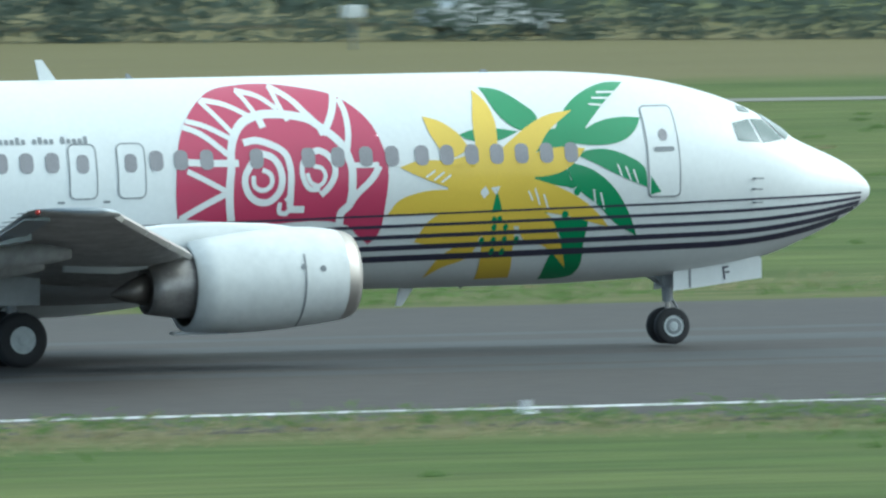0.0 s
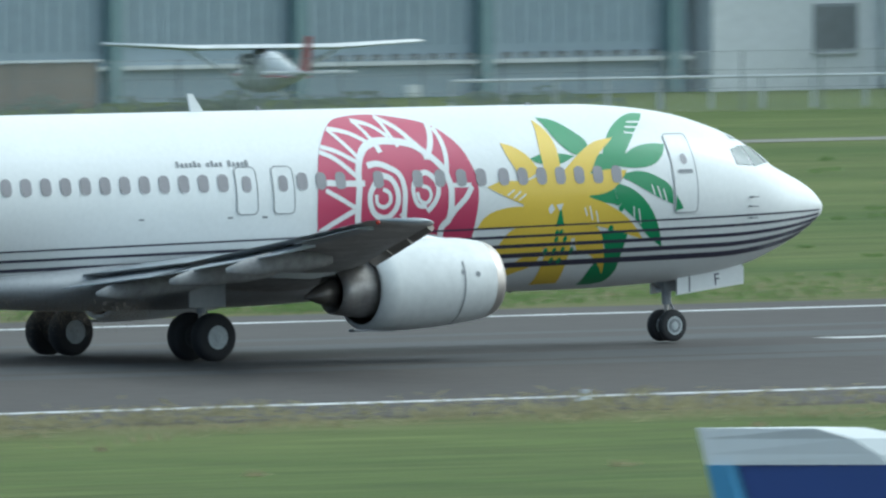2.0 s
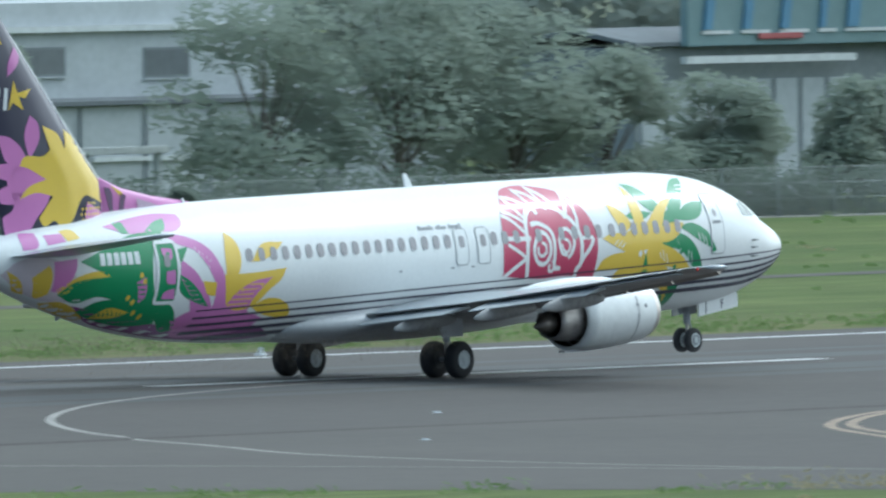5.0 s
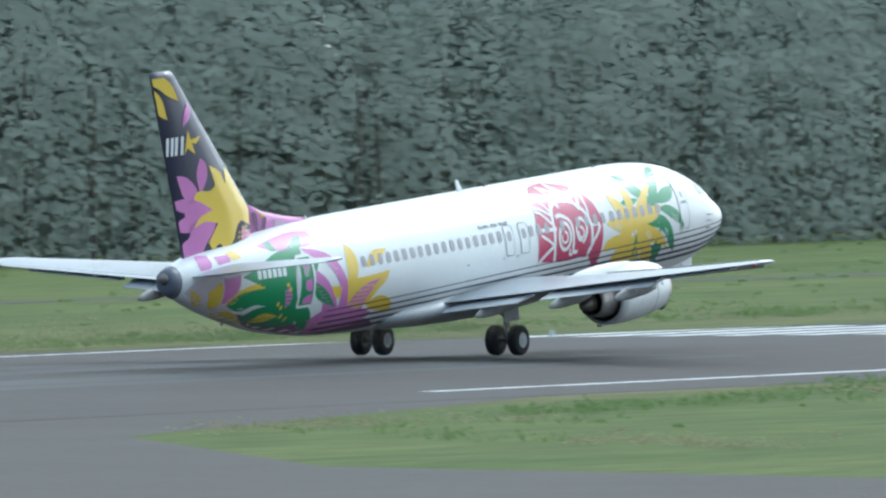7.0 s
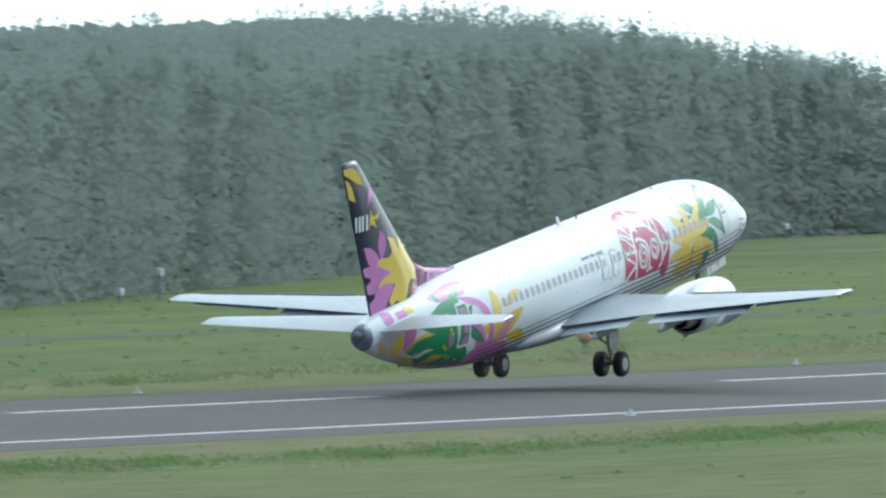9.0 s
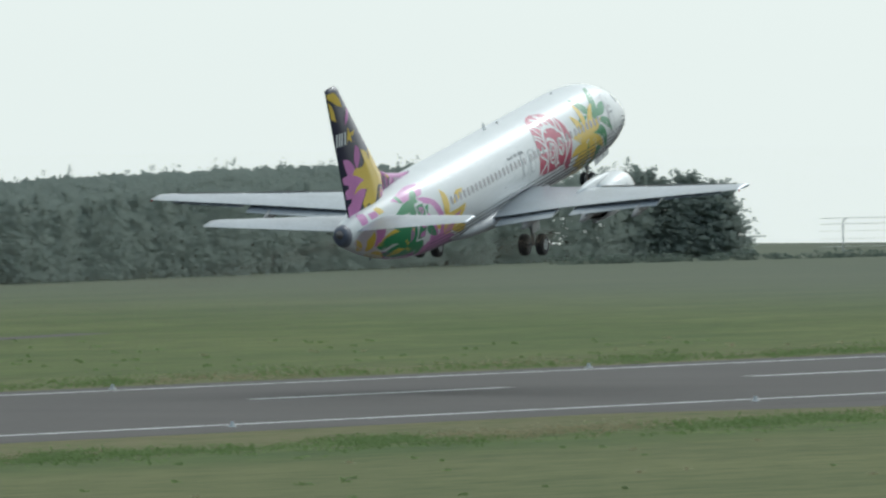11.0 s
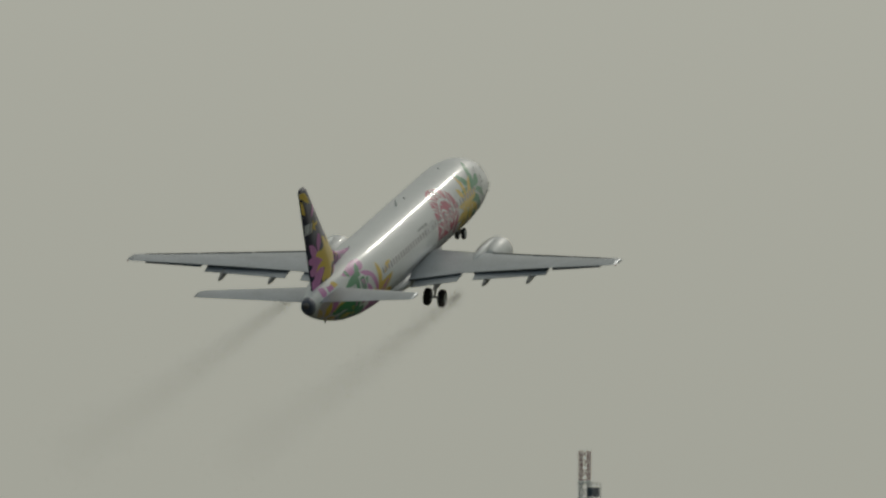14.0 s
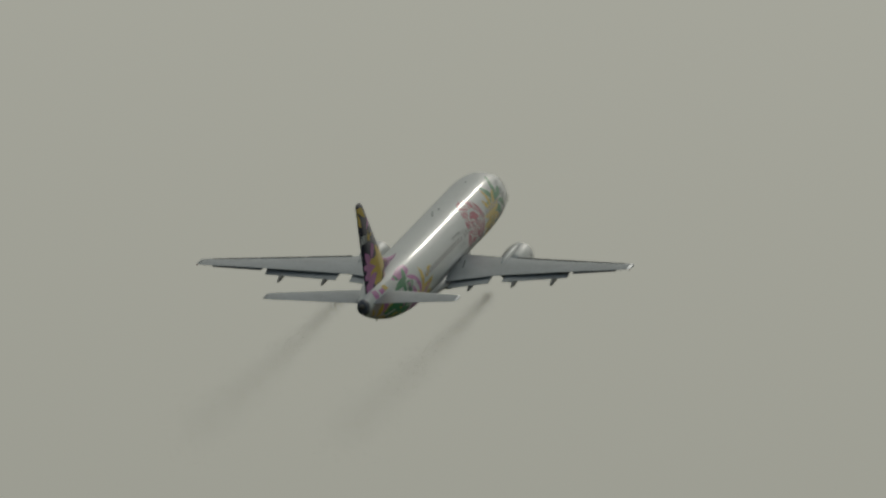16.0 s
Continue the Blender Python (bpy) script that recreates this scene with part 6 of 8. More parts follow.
for x in (364.0, 367.0):
    for y in (606.2, 608.8):
        part("post", box(x, x + 0.14, y, y + 0.14, G, 1.5), RAILW, c)
h = hall("grey_hall", "plain grey hall behind garden trees", 402, 423.5, 640, 14, 7.5, GREYWALL, ROOF, 1.5)
plinth_ribs(h, 402.5, 423, 640, G, 7.4, 1.2, GREYWALL)
# hangar front with columns
h = hall("hangar", "large blue-grey metal hangar with teal columns", 424, 453, 610, 30, 9.5, BLUEWALL, ROOF, 1.8, gable_x=True)
plinth_ribs(h, 424.4, 452.8, 610, 1.5, 9.4, 0.55, BLUEWALL, "cladding_rib", 0.05)
for x in (428.6, 436.2, 443.9, 451.8):
    part("column", box(x, x + 0.5, 609.5, 609.95, G, 9.5, 0.02), TEAL, h)
for i in range(24):
    x = 434.3 + i * 0.77
    if x < 451.6 and abs((x - 436.4) % 7.7) > 0.5:
        part("vent_slot", box(x, x + 0.4, 609.93, 610.0, 1.02, 1.22), SHADE, h)
part("ledge", box(424, 453, 609.7, 610, 0.85, 0.98), RAILW, h)
h = hall("annex", "white hangar annex with one dark window", 453.2, 462, 609, 12, 6.5, WHITEWALL, ROOF, 0.4)
pane(h, 457.6, 459.3, 609, 1.1, 2.6, 1)
part("pillar", box(460.3, 461.9, 608.5, 608.98, G, 6.4, 0.03), RAILW, h)
h = hall("passage", "dark recessed passage between two buildings", 462.2, 465.8, 615, 8, 5.5, DARKWALL, TILE, 0.3)
h = hall("office_block", "blue-grey two-storey office with window bands", 466, 476.4, 600, 12, 6.8, BLUEWALL, ROOF, 0.3, 0.1)
pane(h, 468.6, 475.0, 600, 0.55, 1.75, 4), pane(h, 468.6, 475.0, 600, 3.25, 4.2, 4)
part("string_course", box(466, 476.4, 599.9, 600, 2.3, 2.42), SIGNBLUE, h)
h = hall("stair_tower", "narrow white stair tower beside the office", 476.5, 478.9, 598.5, 6, 8, WHITEWALL, ROOF, 0.2, 0.1)
pane(h, 476.9, 477.3, 598.5, 3.2, 4.4, 1), pane(h, 477.8, 478.2, 598.5, 3.2, 4.4, 1)
part("blue_board", box(478.4, 480.2, 598.0, 598.3, 2.3, 2.55), SIGNBLUE, h)
h = hall("grey_flats", "grey block of flats with small windows", 496, 503.8, 624, 10, 8, GREYWALL, ROOF, 0.3)
for k in range(4):
    pane(h, 496.8 + 1.8 * k, 497.6 + 1.8 * k, 624, 3.0, 4.0, 1)
h = hall("red_lettered_hall", "pale hall with a row of faded red marks", 486.9, 496.3, 598, 12, 7, PALE, ROOF, 0.4)
for k, (a, b) in enumerate(((487.6, 489.2), (490.5, 492.5), (493.3, 494.8), (495.3, 496.1))):
    s = part("sign_mark", box(a, a + 0.3, 597.93, 598.0, 4.2, 5.4), BRICKRED, h, "faded red bar")
    part("sign_mark", box(a + 0.4, b, 597.93, 598.0, 4.9, 5.4), BRICKRED, h)
    part("sign_mark", box(a + 0.4, b, 597.93, 598.0, 4.2, 4.5), BRICKRED, h)
pane(h, 495.2, 496.0, 598, 1.3, 2.1, 1)
for x0, x1, z1, mm in ((499.6, 502.2, 2.8, PALE), (502.6, 506.2, 2.2, WHITEWALL), (506.8, 511.4, 2.9, GREYWALL)):
    h = hall("small_house", "small house with grey roof beyond the hedge", x0, x1, 593, 6, z1, mm, TILE, 1.1)
    pane(h, x0 + 0.6, x0 + 1.5, 593, 0.7, 1.7, 2)
# warehouse whose bays are dark blocks coloured like shade
h = hall("warehouse", "long grey warehouse with dark open bays", 512, 550, 597, 25, 9, GREYWALL, ROOF, 1.6, gable_x=True)
for k in range(8):
    x = 512.9 + 4.85 * k
    bay_shade(h, x, x + 4.0, 597, G, 2.65, "open_bay")
    part("bay_pillar", box(x + 4.1, x + 4.7, 596.6, 596.98, G, 9, 0.02), CONCRETE, h)
    part("bay_post", box(x + 1.9, x + 2.1, 596.9, 597.0, G, 2.65), GREYWALL, h)
part("sign_board", box(522.1, 525.1, 596.8, 596.96, 2.75, 3.5), RAILW, h, "blank white sign board")
part("ledge", box(512, 550, 596.85, 596.99, 2.7, 2.9), CONCRETE, h)
# dark block with balcony, gantry, vehicles
h = hall("shop_block", "dark two-storey block with a long balcony", 557.5, 580, 584, 14, 9, DARKWALL, ROOF, 0.5)
part("balcony", box(557, 580.2, 582.9, 583.98, 2.78, 3.4, 0.03), GREYWALL, h, "long grey balcony slab")
for x0, x1 in ((558.4, 562.4), (567.8, 571.3), (572.8, 577.2)):
    pane(h, x0, x1, 584, 3.7, 5.9, 3)
for x0, x1, zt in ((562.85, 564.97, 4.93), (566.4, 567.4, 8.6), (571.6, 572.45, 4.9), (577.6, 579.4, 8.6)):
    part("shutter_panel", box(x0, x1, 583.86, 583.97, 3.45, zt, 0.02), GREYWALL, h, "pale closed shutter")
for x0, x1 in ((558.0, 563.4), (564.6, 571.4)):
    bay_shade(h, x0, x1, 584, G, 2.42, "shop_bay")
    for k in range(3):
        part("stored_crate", box(x0 + 0.5 + 1.6 * k, x0 + 1.4 + 1.6 * k, 583.5, 583.95, G, 0.5 + 0.35 * (k % 2), 0.03), (TIMBER, GREYWALL, PALE)[k], h)
part("pier", box(563.5, 564.5, 583.6, 583.97, G, 2.75), GREYWALL, h)
part("lower_wall", box(571.9, 579.4, 583.7, 583.97, G, 2.5), PALE, h, "pale ground-floor wall")
for k in range(2):
    part("double_door", box(574.9 + 1.76 * k, 576.62 + 1.76 * k, 583.6, 583.69, G, 1.86, 0.02), TIMBER, h, "brown wooden door")
part("drain_pipe", rod((579.75, 583.6, G), (579.75, 583.6, 8.8), 0.26), CONCRETE, h)
part("wall_lamp", rod((579.65, 583.0, 3.72), (579.65, 583.0, 4.05), 0.22, 0.16), RAILW, h, "round white lamp")
part("notice_panel", box(580.4, 582.2, 583.5, 583.7, 0.2, 3.5, 0.03), DARKWALL, h, "tall dark panel")
h = hall("white_block", "pale upper storey over a dark ground floor", 583.0, 593.9, 586, 12, 9, WHITEWALL, ROOF, 0.3)
bay_shade(h, 583.4, 593.6, 586, G, 2.6, "shop_bay")
pane(h, 584.3, 588.8, 586, 3.95, 5.05, 3)
part("corner_pier", box(593.2, 593.95, 585.7, 585.98, 3.1, 9), RAILW, h, "white corner pier")
part("canopy", box(584.0, 596.4, 584.4, 585.95, 2.62, 3.0, 0.03), GREYWALL, h, "grey canopy above the ground floor")
for x in (586.5, 590.2, 594.6):
    part("canopy_post", box(x, x + 0.14, 584.5, 584.64, G, 2.62), PALE, h)
t = thing("pipe_gantry", "grey steel gantry with bent pipes", "gantry")
part("tank", box(545.3, 548.1, 574, 576, 3.0, 5.2, 0.1), PALE, t)
for x in (545.6, 547.8):
    part("leg", rod((x, 574.4, G), (x, 574.4, 3.1), 0.16), PALE, t)
for x0, x1, zt in ((543.6, 545.0, 3.0), (548.0, 550.6, 2.8)):
    part("pipe", rod((x0, 574, zt), (x1, 574, zt - (0.4 if x0 > 547 else 0)), 0.2), RAILW, t)
    part("pipe_leg", rod((x1, 574, G), (x1, 574, zt - 0.1), 0.18), RAILW, t)
part("mast", rod((547, 574.5, 5), (547, 574.5, 11), 0.22), PALE, t)
h = hall("sloped_shed", "dark shed with a white-edged sloping roof", 549, 557, 592, 6, 3.0, DARKWALL, RAILW, 2.6)


def pole(x, y, zt, r=0.16, arm=0.0, label="grey concrete utility pole"):
    p = thing("utility_pole", label, "pole", group="utility poles")
    part("shaft", rod((x, y, G), (x, y, zt), r, r * 0.7, 10), CONCRETE, p)
    if arm:
        part("arm", box(x - arm, x + arm, y - 0.05, y + 0.05, zt - 0.6, zt - 0.45), CONCRETE, p)
        part("insulator", rod((x + arm * 0.8, y, zt - 0.45), (x + arm * 0.8, y, zt - 0.25), 0.06), RAILW, p)
    return p


for x, y, zt in ((565.6, 570, 11), (520.8, 588, 12), (527.4, 588, 12), (487.6, 592, 11), (469, 592, 11), (598, 590, 12)):
    pole(x, y, zt, 0.17, 0.9)


def wheels_of(car, pts, r):
    for x, y in pts:
        w = part("wheel", rod((x, y - 0.1, r), (x, y + 0.1, r), r, n=16), TYRE, car)
        part("rim", rod((x, y - 0.12, r), (x, y + 0.12, r), r * 0.6, n=12), HUB, w)


def car(x, y, paint, label, long=4.2, hgt=1.45, kind_name="car", turn=0):
    c = thing(kind_name, label, "car", pose(x, y, G, 0, 0, turn), group="parked cars")
    bm = bmesh.new()
    L, w = long / 2, 0.84
    prof = [(-L, 0.35), (-L, 0.85), (-L * 0.72, 0.95), (-L * 0.5, hgt), (L * 0.2, hgt), (L * 0.5, 0.95), (L * 0.95, 0.8), (L, 0.4)]
    loft(bm, [[Vector((px, yy * (0.86 if pz > 1.1 else 1), pz)) for px, pz in prof] for yy in (-w, w)])
    bmesh.ops.recalc_face_normals(bm, faces=bm.faces[:])
    part("body", bm, paint, c)
    for s in (-1, 1):
        part("side_window", box(-L * 0.48, L * 0.22, s * 0.80 - 0.01, s * 0.80 + 0.01, 0.98, hgt - 0.1), WINDOW, c)
    part("windscreen", rod((L * 0.34, -0.6, 1.17), (L * 0.34, 0.6, 1.17), 0.16, n=8), WINDOW, c)
    wheels_of(c, [(-L * 0.62, -0.78), (L * 0.62, -0.78), (-L * 0.62, 0.78), (L * 0.62, 0.78)], 0.31)
    return c


for x, y, p, lab, kn in ((258, 640, RAILW, "white car parked behind the hedge", 0), (276, 638, RAILW, "white car parked behind the hedge", 0), (290, 634, CARGREY, "silver car parked behind the hedge", 0), (296, 634, RAILW, "white car parked behind the hedge", 0),
                         (308, 628, CARRED, "red car parked behind the hedge", 0), (318, 624, CARGREY, "silver car parked behind the hedge", 0), (334.2, 618, CARRED, "red car parked behind the hedge", 0), (339, 618, RAILW, "white car parked behind the hedge", 0),
                         (347.8, 626, RAILW, "white car parked behind the hedge", 0), (354, 622, CARGREY, "silver car parked behind the hedge", 0), (403.6, 602, CARDARK, "dark grey car parked by the trees", 0), (399.2, 603, CARDARK, "dark grey car parked by the trees", 0)):
    ob = car(x, y, p, lab, hgt=1.5)
    if y > 610 and x > 280:
        ob.matrix_basis = pose(x, y, 0.25 + G, 0, 0, 0)
# raised car park on which the cars behind the hedge stand
tagged(mesh_ob("car_park", box(284, 360, 614, 646, G - 0.2, 0.25 + G), TAXI), "raised asphalt car park behind the hedge", "car park", kind="structure")


def truck(x, y, label):
    c = thing("truck", label, "truck", pose(x, y, G), group="parked vehicles")
    bm = bmesh.new()
    loft(bm, [[Vector(q) for q in ((-2.1, yy, 0.4), (-2.1, yy, 0.95), (-1.8, yy, 1.5), (-0.7, yy, 1.54), (-0.7, yy, 0.4))] for yy in (-0.8, 0.8)])
    bmesh.ops.recalc_face_normals(bm, faces=bm.faces[:])
    part("cab", bm, RAILW, c, "white cab")
    part("cab_window", box(-1.75, -0.95, -0.83, -0.80, 1.0, 1.4), WINDOW, c)
    part("load_bed", box(-0.6, 2.2, -0.85, 0.85, 0.65, 0.8), CARGREY, c)
    for s in (-1, 1):
        part("side_board", box(-0.6, 2.2, s * 0.85 - 0.03, s * 0.85 + 0.03, 0.8, 1.15), RAILW, c)
    for x in (-0.55, 1.5):
        part("rack_post", box(x, x + 0.1, -0.85, -0.75, 0.8, 2.0), RAILW, c)
    part("rack_rail", box(-0.55, 1.6, -0.87, -0.77, 1.92, 2.04), RAILW, c, "white rack rail")
    part("rack_panel", box(-0.4, 1.45, -0.80, -0.76, 1.2, 1.85), GREYWALL, c)
    wheels_of(c, [(-1.4, -0.75), (1.5, -0.75), (-1.4, 0.75), (1.5, 0.75)], 0.36)
    return c


truck(551.8, 571, "white flatbed truck beside the balcony block")
car(544.5, 571, CARGREY, "grey car below the pipe gantry", 4.0, 1.3)


def van(x, y):
    c = thing("van", "white delivery van parked by the hedge", "van", pose(x, y, G), group="parked vehicles")
    bm = bmesh.new()
    prof = [(-2.0, 0.35), (-2.0, 0.85), (-1.3, 1.1), (-0.8, 1.58), (1.9, 1.63), (2.0, 1.5), (2.0, 0.35)]
    loft(bm, [[Vector((px, yy, pz)) for px, pz in prof] for yy in (-0.82, 0.82)])
    bmesh.ops.recalc_face_normals(bm, faces=bm.faces[:])
    part("body", bm, RAILW, c)
    for a, b in ((-1.0, -0.2), (0.0, 0.9), (1.0, 1.9)):
        part("side_window", box(a, b, -0.85, -0.81, 1.05, 1.46), WINDOW, c)
    wheels_of(c, [(-1.3, -0.78), (1.3, -0.78), (-1.3, 0.78), (1.3, 0.78)], 0.33)


van(570.6, 569)
# restaurant
h = hall("restaurant", "low grey restaurant with long sign board and eaves", 588.2, 617.5, 567, 3.6, 3.45, PALE, TILE, 1.7, 0.8, gable_x=True)
part("fascia", box(587.5, 618.2, 566.1, 566.25, 3.35, 3.75), RAILW, h)
bay_shade(h, 592.1, 602.7, 567, 1.55, 3.0, "dark_shopfront")
pane(h, 611.6, 615.6, 567, 1.6, 3.1, 2)
sg = part("sign_board", box(592.4, 605.0, 565.3, 565.55, 2.95, 4.85, 0.03), RAILW, h, "white sign board with dark lettering and a red motif")
part("lettering", writing("私の台所", 1.62, 0.05, 595.55, 565.28, 3.3), SIGNINK, sg, "dark slate lettering")
for dx, dz in ((0.5, 3.9), (1.2, 3.5), (1.7, 4.1), (2.2, 3.7)):
    part("sign_motif", rod((592.7 + dx, 565.31, dz), (592.7 + dx, 565.25, dz), 0.32, n=10), BRICKRED, sg)
part("menu_box", box(616.4, 616.9, 566.8, 567, 2.6, 2.9), RAILW, h)
h = hall("gabled_house", "grey gabled house behind the restaurant", 607, 632, 589, 12, 4.6, GREYWALL, TILE, 2.2, 0.8)
h = hall("long_hall", "long grey hall behind the sheds", 640, 682, 603, 20, 6.5, GREYWALL, ROOF, 1.8, gable_x=True)
for x0, x1, y, z1, mm, rf, edge, lab in ((617, 622.2, 559, 1.9, TIMBER, ROOF, 0, "small timber shed with grey sheet roof"), (622.6, 628.4, 559, 2.0, PALE, ROOF, 1, "small shed with white roof edge"), (629.0, 633.9, 556, 2.1, TIMBER, ROOF, 1, "small timber shed with white roof edge"),
                                         (634.6, 640.0, 556.5, 1.5, PALE, ROOF, 0, "low grey shed with flat sheet roof"), (638.4, 651.0, 558.4, 2.2, DARKWALL, TILE, 0, "long dark store with two white roof lights"), (648.0, 652.2, 556, 1.95, DARKWALL, TILE, 1, "dark shed with a white roof edge"), (652.9, 657.5, 556, 2.2, DARKWALL, TILE, 0, "white-panelled shed with dark roof")):
    h = hall("shed", lab, x0, x1, y, 4.5, z1, mm, rf, 0.9 if mm is DARKWALL else 0.4, 0.3, "shed", gable_x=True)
    if edge:
        part("fascia", box(x0 - 0.3, x1 + 0.3, y - 0.42, y - 0.32, z1 + 0.02, z1 + 0.26), RAILW, h, "white roof edge")
    if x0 > 652:
        for k in range(3):
            part("wall_panel", box(x0 + 0.1 + 1.52 * k, x0 + 1.5 + 1.52 * k, y - 0.07, y - 0.005, G, z1 - 0.12, 0.01), (WHITEWALL, WHITEWALL, PALE)[k], h, "white wall panel")
    elif x0 == 638.4:
        for x in (639.4, 644.9):
            part("roof_light", box(x, x + 1.2, y + 0.5, y + 0.8, 2.6, 3.25, 0.02), RAILW, h, "white roof light")
    else:
        bay_shade(h, x0 + 0.6, (x0 + x1) / 2, y, G, z1 - 0.5, "shed_door", DARKWALL)
t = thing("lean_to", "open lean-to with a sloping pale sheet roof", "shed")
bm = bmesh.new()
loft(bm, [[Vector((640.3, yy, 1.5)), Vector((645.4, yy, 2.66)), Vector((645.4, yy, 2.78)), Vector((640.3, yy, 1.62))] for yy in (555.6, 558.2)])
bmesh.ops.recalc_face_normals(bm, faces=bm.faces[:])
part("roof", bm, PALE, t, "pale sloping sheet roof")
for x, zt in ((640.5, 1.55), (643, 2.1), (645.2, 2.6)):
    for y in (555.8, 558.0):
        part("post", box(x - 0.06, x + 0.06, y - 0.06, y + 0.06, G, zt), TIMBER, t)
part("back_boarding", box(640.5, 645.2, 557.9, 557.98, G, 1.5), TIMBER, t)
h = hall("white_house", "two-storey pale house behind sheds", 664, 671.5, 572, 8, 5.45, PALE, TILE, 1.6, gable_x=True)
pane(h, 666.6, 667.7, 572, 3.85, 4.9, 2)
part("gutter", rod((663.5, 571.45, 5.48), (672, 571.45, 5.48), 0.09, n=8), BRICKRED, h, "faded red gutter")
h = hall("white_edged_store", "small store with two white roof edges", 673.5, 676.8, 571.5, 6, 4.45, PALE, ROOF, 0.3, gable_x=True)
part("fascia", box(673.4, 676.9, 570.9, 571.0, 4.46, 4.74), RAILW, h, "white roof edge")
part("awning", box(673.4, 676.9, 570.6, 571.48, 3.68, 3.92), RAILW, h, "white awning")
pane(h, 674.0, 676.3, 571.5, 2.2, 3.3, 2)
# large sheds, glasshouse-like walls
h = hall("big_shed", "large pale grey shed with stepped roof", 688, 727, 580, 12, 3.95, PALE, ROOF, 0.45, 0.4, gable_x=True)
part("upper_wall", box(690, 716, 580.6, 592, 4.0, 8.2), PALE, h, "pale upper wall")
part("eaves_board", box(689.6, 716.4, 580.2, 580.58, 6.98, 7.22), RAILW, h, "white eaves board")
for x0, x1, z0, z1 in ((692.2, 693.8, 5.3, 6.3), (698.7, 702.4, 5.25, 6.3), (707.6, 710.4, 5.1, 6.2)):
    pane(h, x0, x1, 580.6, z0, z1, 2)
part("wall_rail", box(703.3, 709.2, 579.8, 579.98, 1.66, 1.86), RAILW, h, "white horizontal rail")
for k in range(9):
    part("downpipe", rod((690 + 4.2 * k, 579.9, G), (690 + 4.2 * k, 579.9, 3.9), 0.07, n=6), GREYWALL, h)
part("beam", box(674.6, 684.0, 560, 560.4, 2.4, 2.7, 0.03), RAILW, h, "long white beam")
for x in (675, 679, 683.4):
    part("beam_post", box(x, x + 0.25, 560.1, 560.35, G, 2.4), PALE, h)
h = hall("sign_hall", "large grey hall with a big blue roof sign", 724, 757, 568, 25, 6.0, GREYWALL, ROOF, 0.6, gable_x=True)
fr = part("sign_frame", box(726.6, 744.4, 567.2, 567.6, 6.0, 9.4, 0.05), TEAL, h, "hazy teal roof sign")
x = 727.2
for k, wd in enumerate((2.4, 2.3, 2.4, 1.6, 3.4, 3.2)):
    bm = bmesh.new()
    loft(bm, [[Vector((x + 0.35 + dx * wd * 0.86 + dz * 0.18, yy, 6.7 + dz)) for dx, dz in ((0, 0), (0.26, 0), (0.26, 1.5), (0.92, 1.5), (0.92, 2.1), (0, 2.1))] for yy in (567.05, 567.18)])
    bmesh.ops.recalc_face_normals(bm, faces=bm.faces[:])
    part("sign_shape", bm, SIGNBLUE, fr, "blue slanted bar")
    part("sign_edge", box(x + 0.3, x + wd * 0.95, 567.10, 567.19, 6.5, 6.64), RAILW, fr)
    x += wd + 0.25
part("sign_swoosh", box(731.2, 734.2, 567.02, 567.12, 6.25, 6.5, 0.04), BRICKRED, fr, "red swoosh bar")
part("eaves_beam", box(726, 737.5, 566.8, 567.1, 5.3, 5.6), RAILW, h)
for k in range(6):
    pane(h, 741.6 + 2.3 * k, 743.2 + 2.3 * k, 568, 4.2, 5.2, 2)
bay_shade(h, 739, 747, 568, G, 3.9, "hall_door", DARKWALL)
for k in range(8):
    part("wall_panel", box(724.4 + 1.8 * k, 725.9 + 1.8 * k, 567.9, 568.0, G, 4.6), PALE, h)


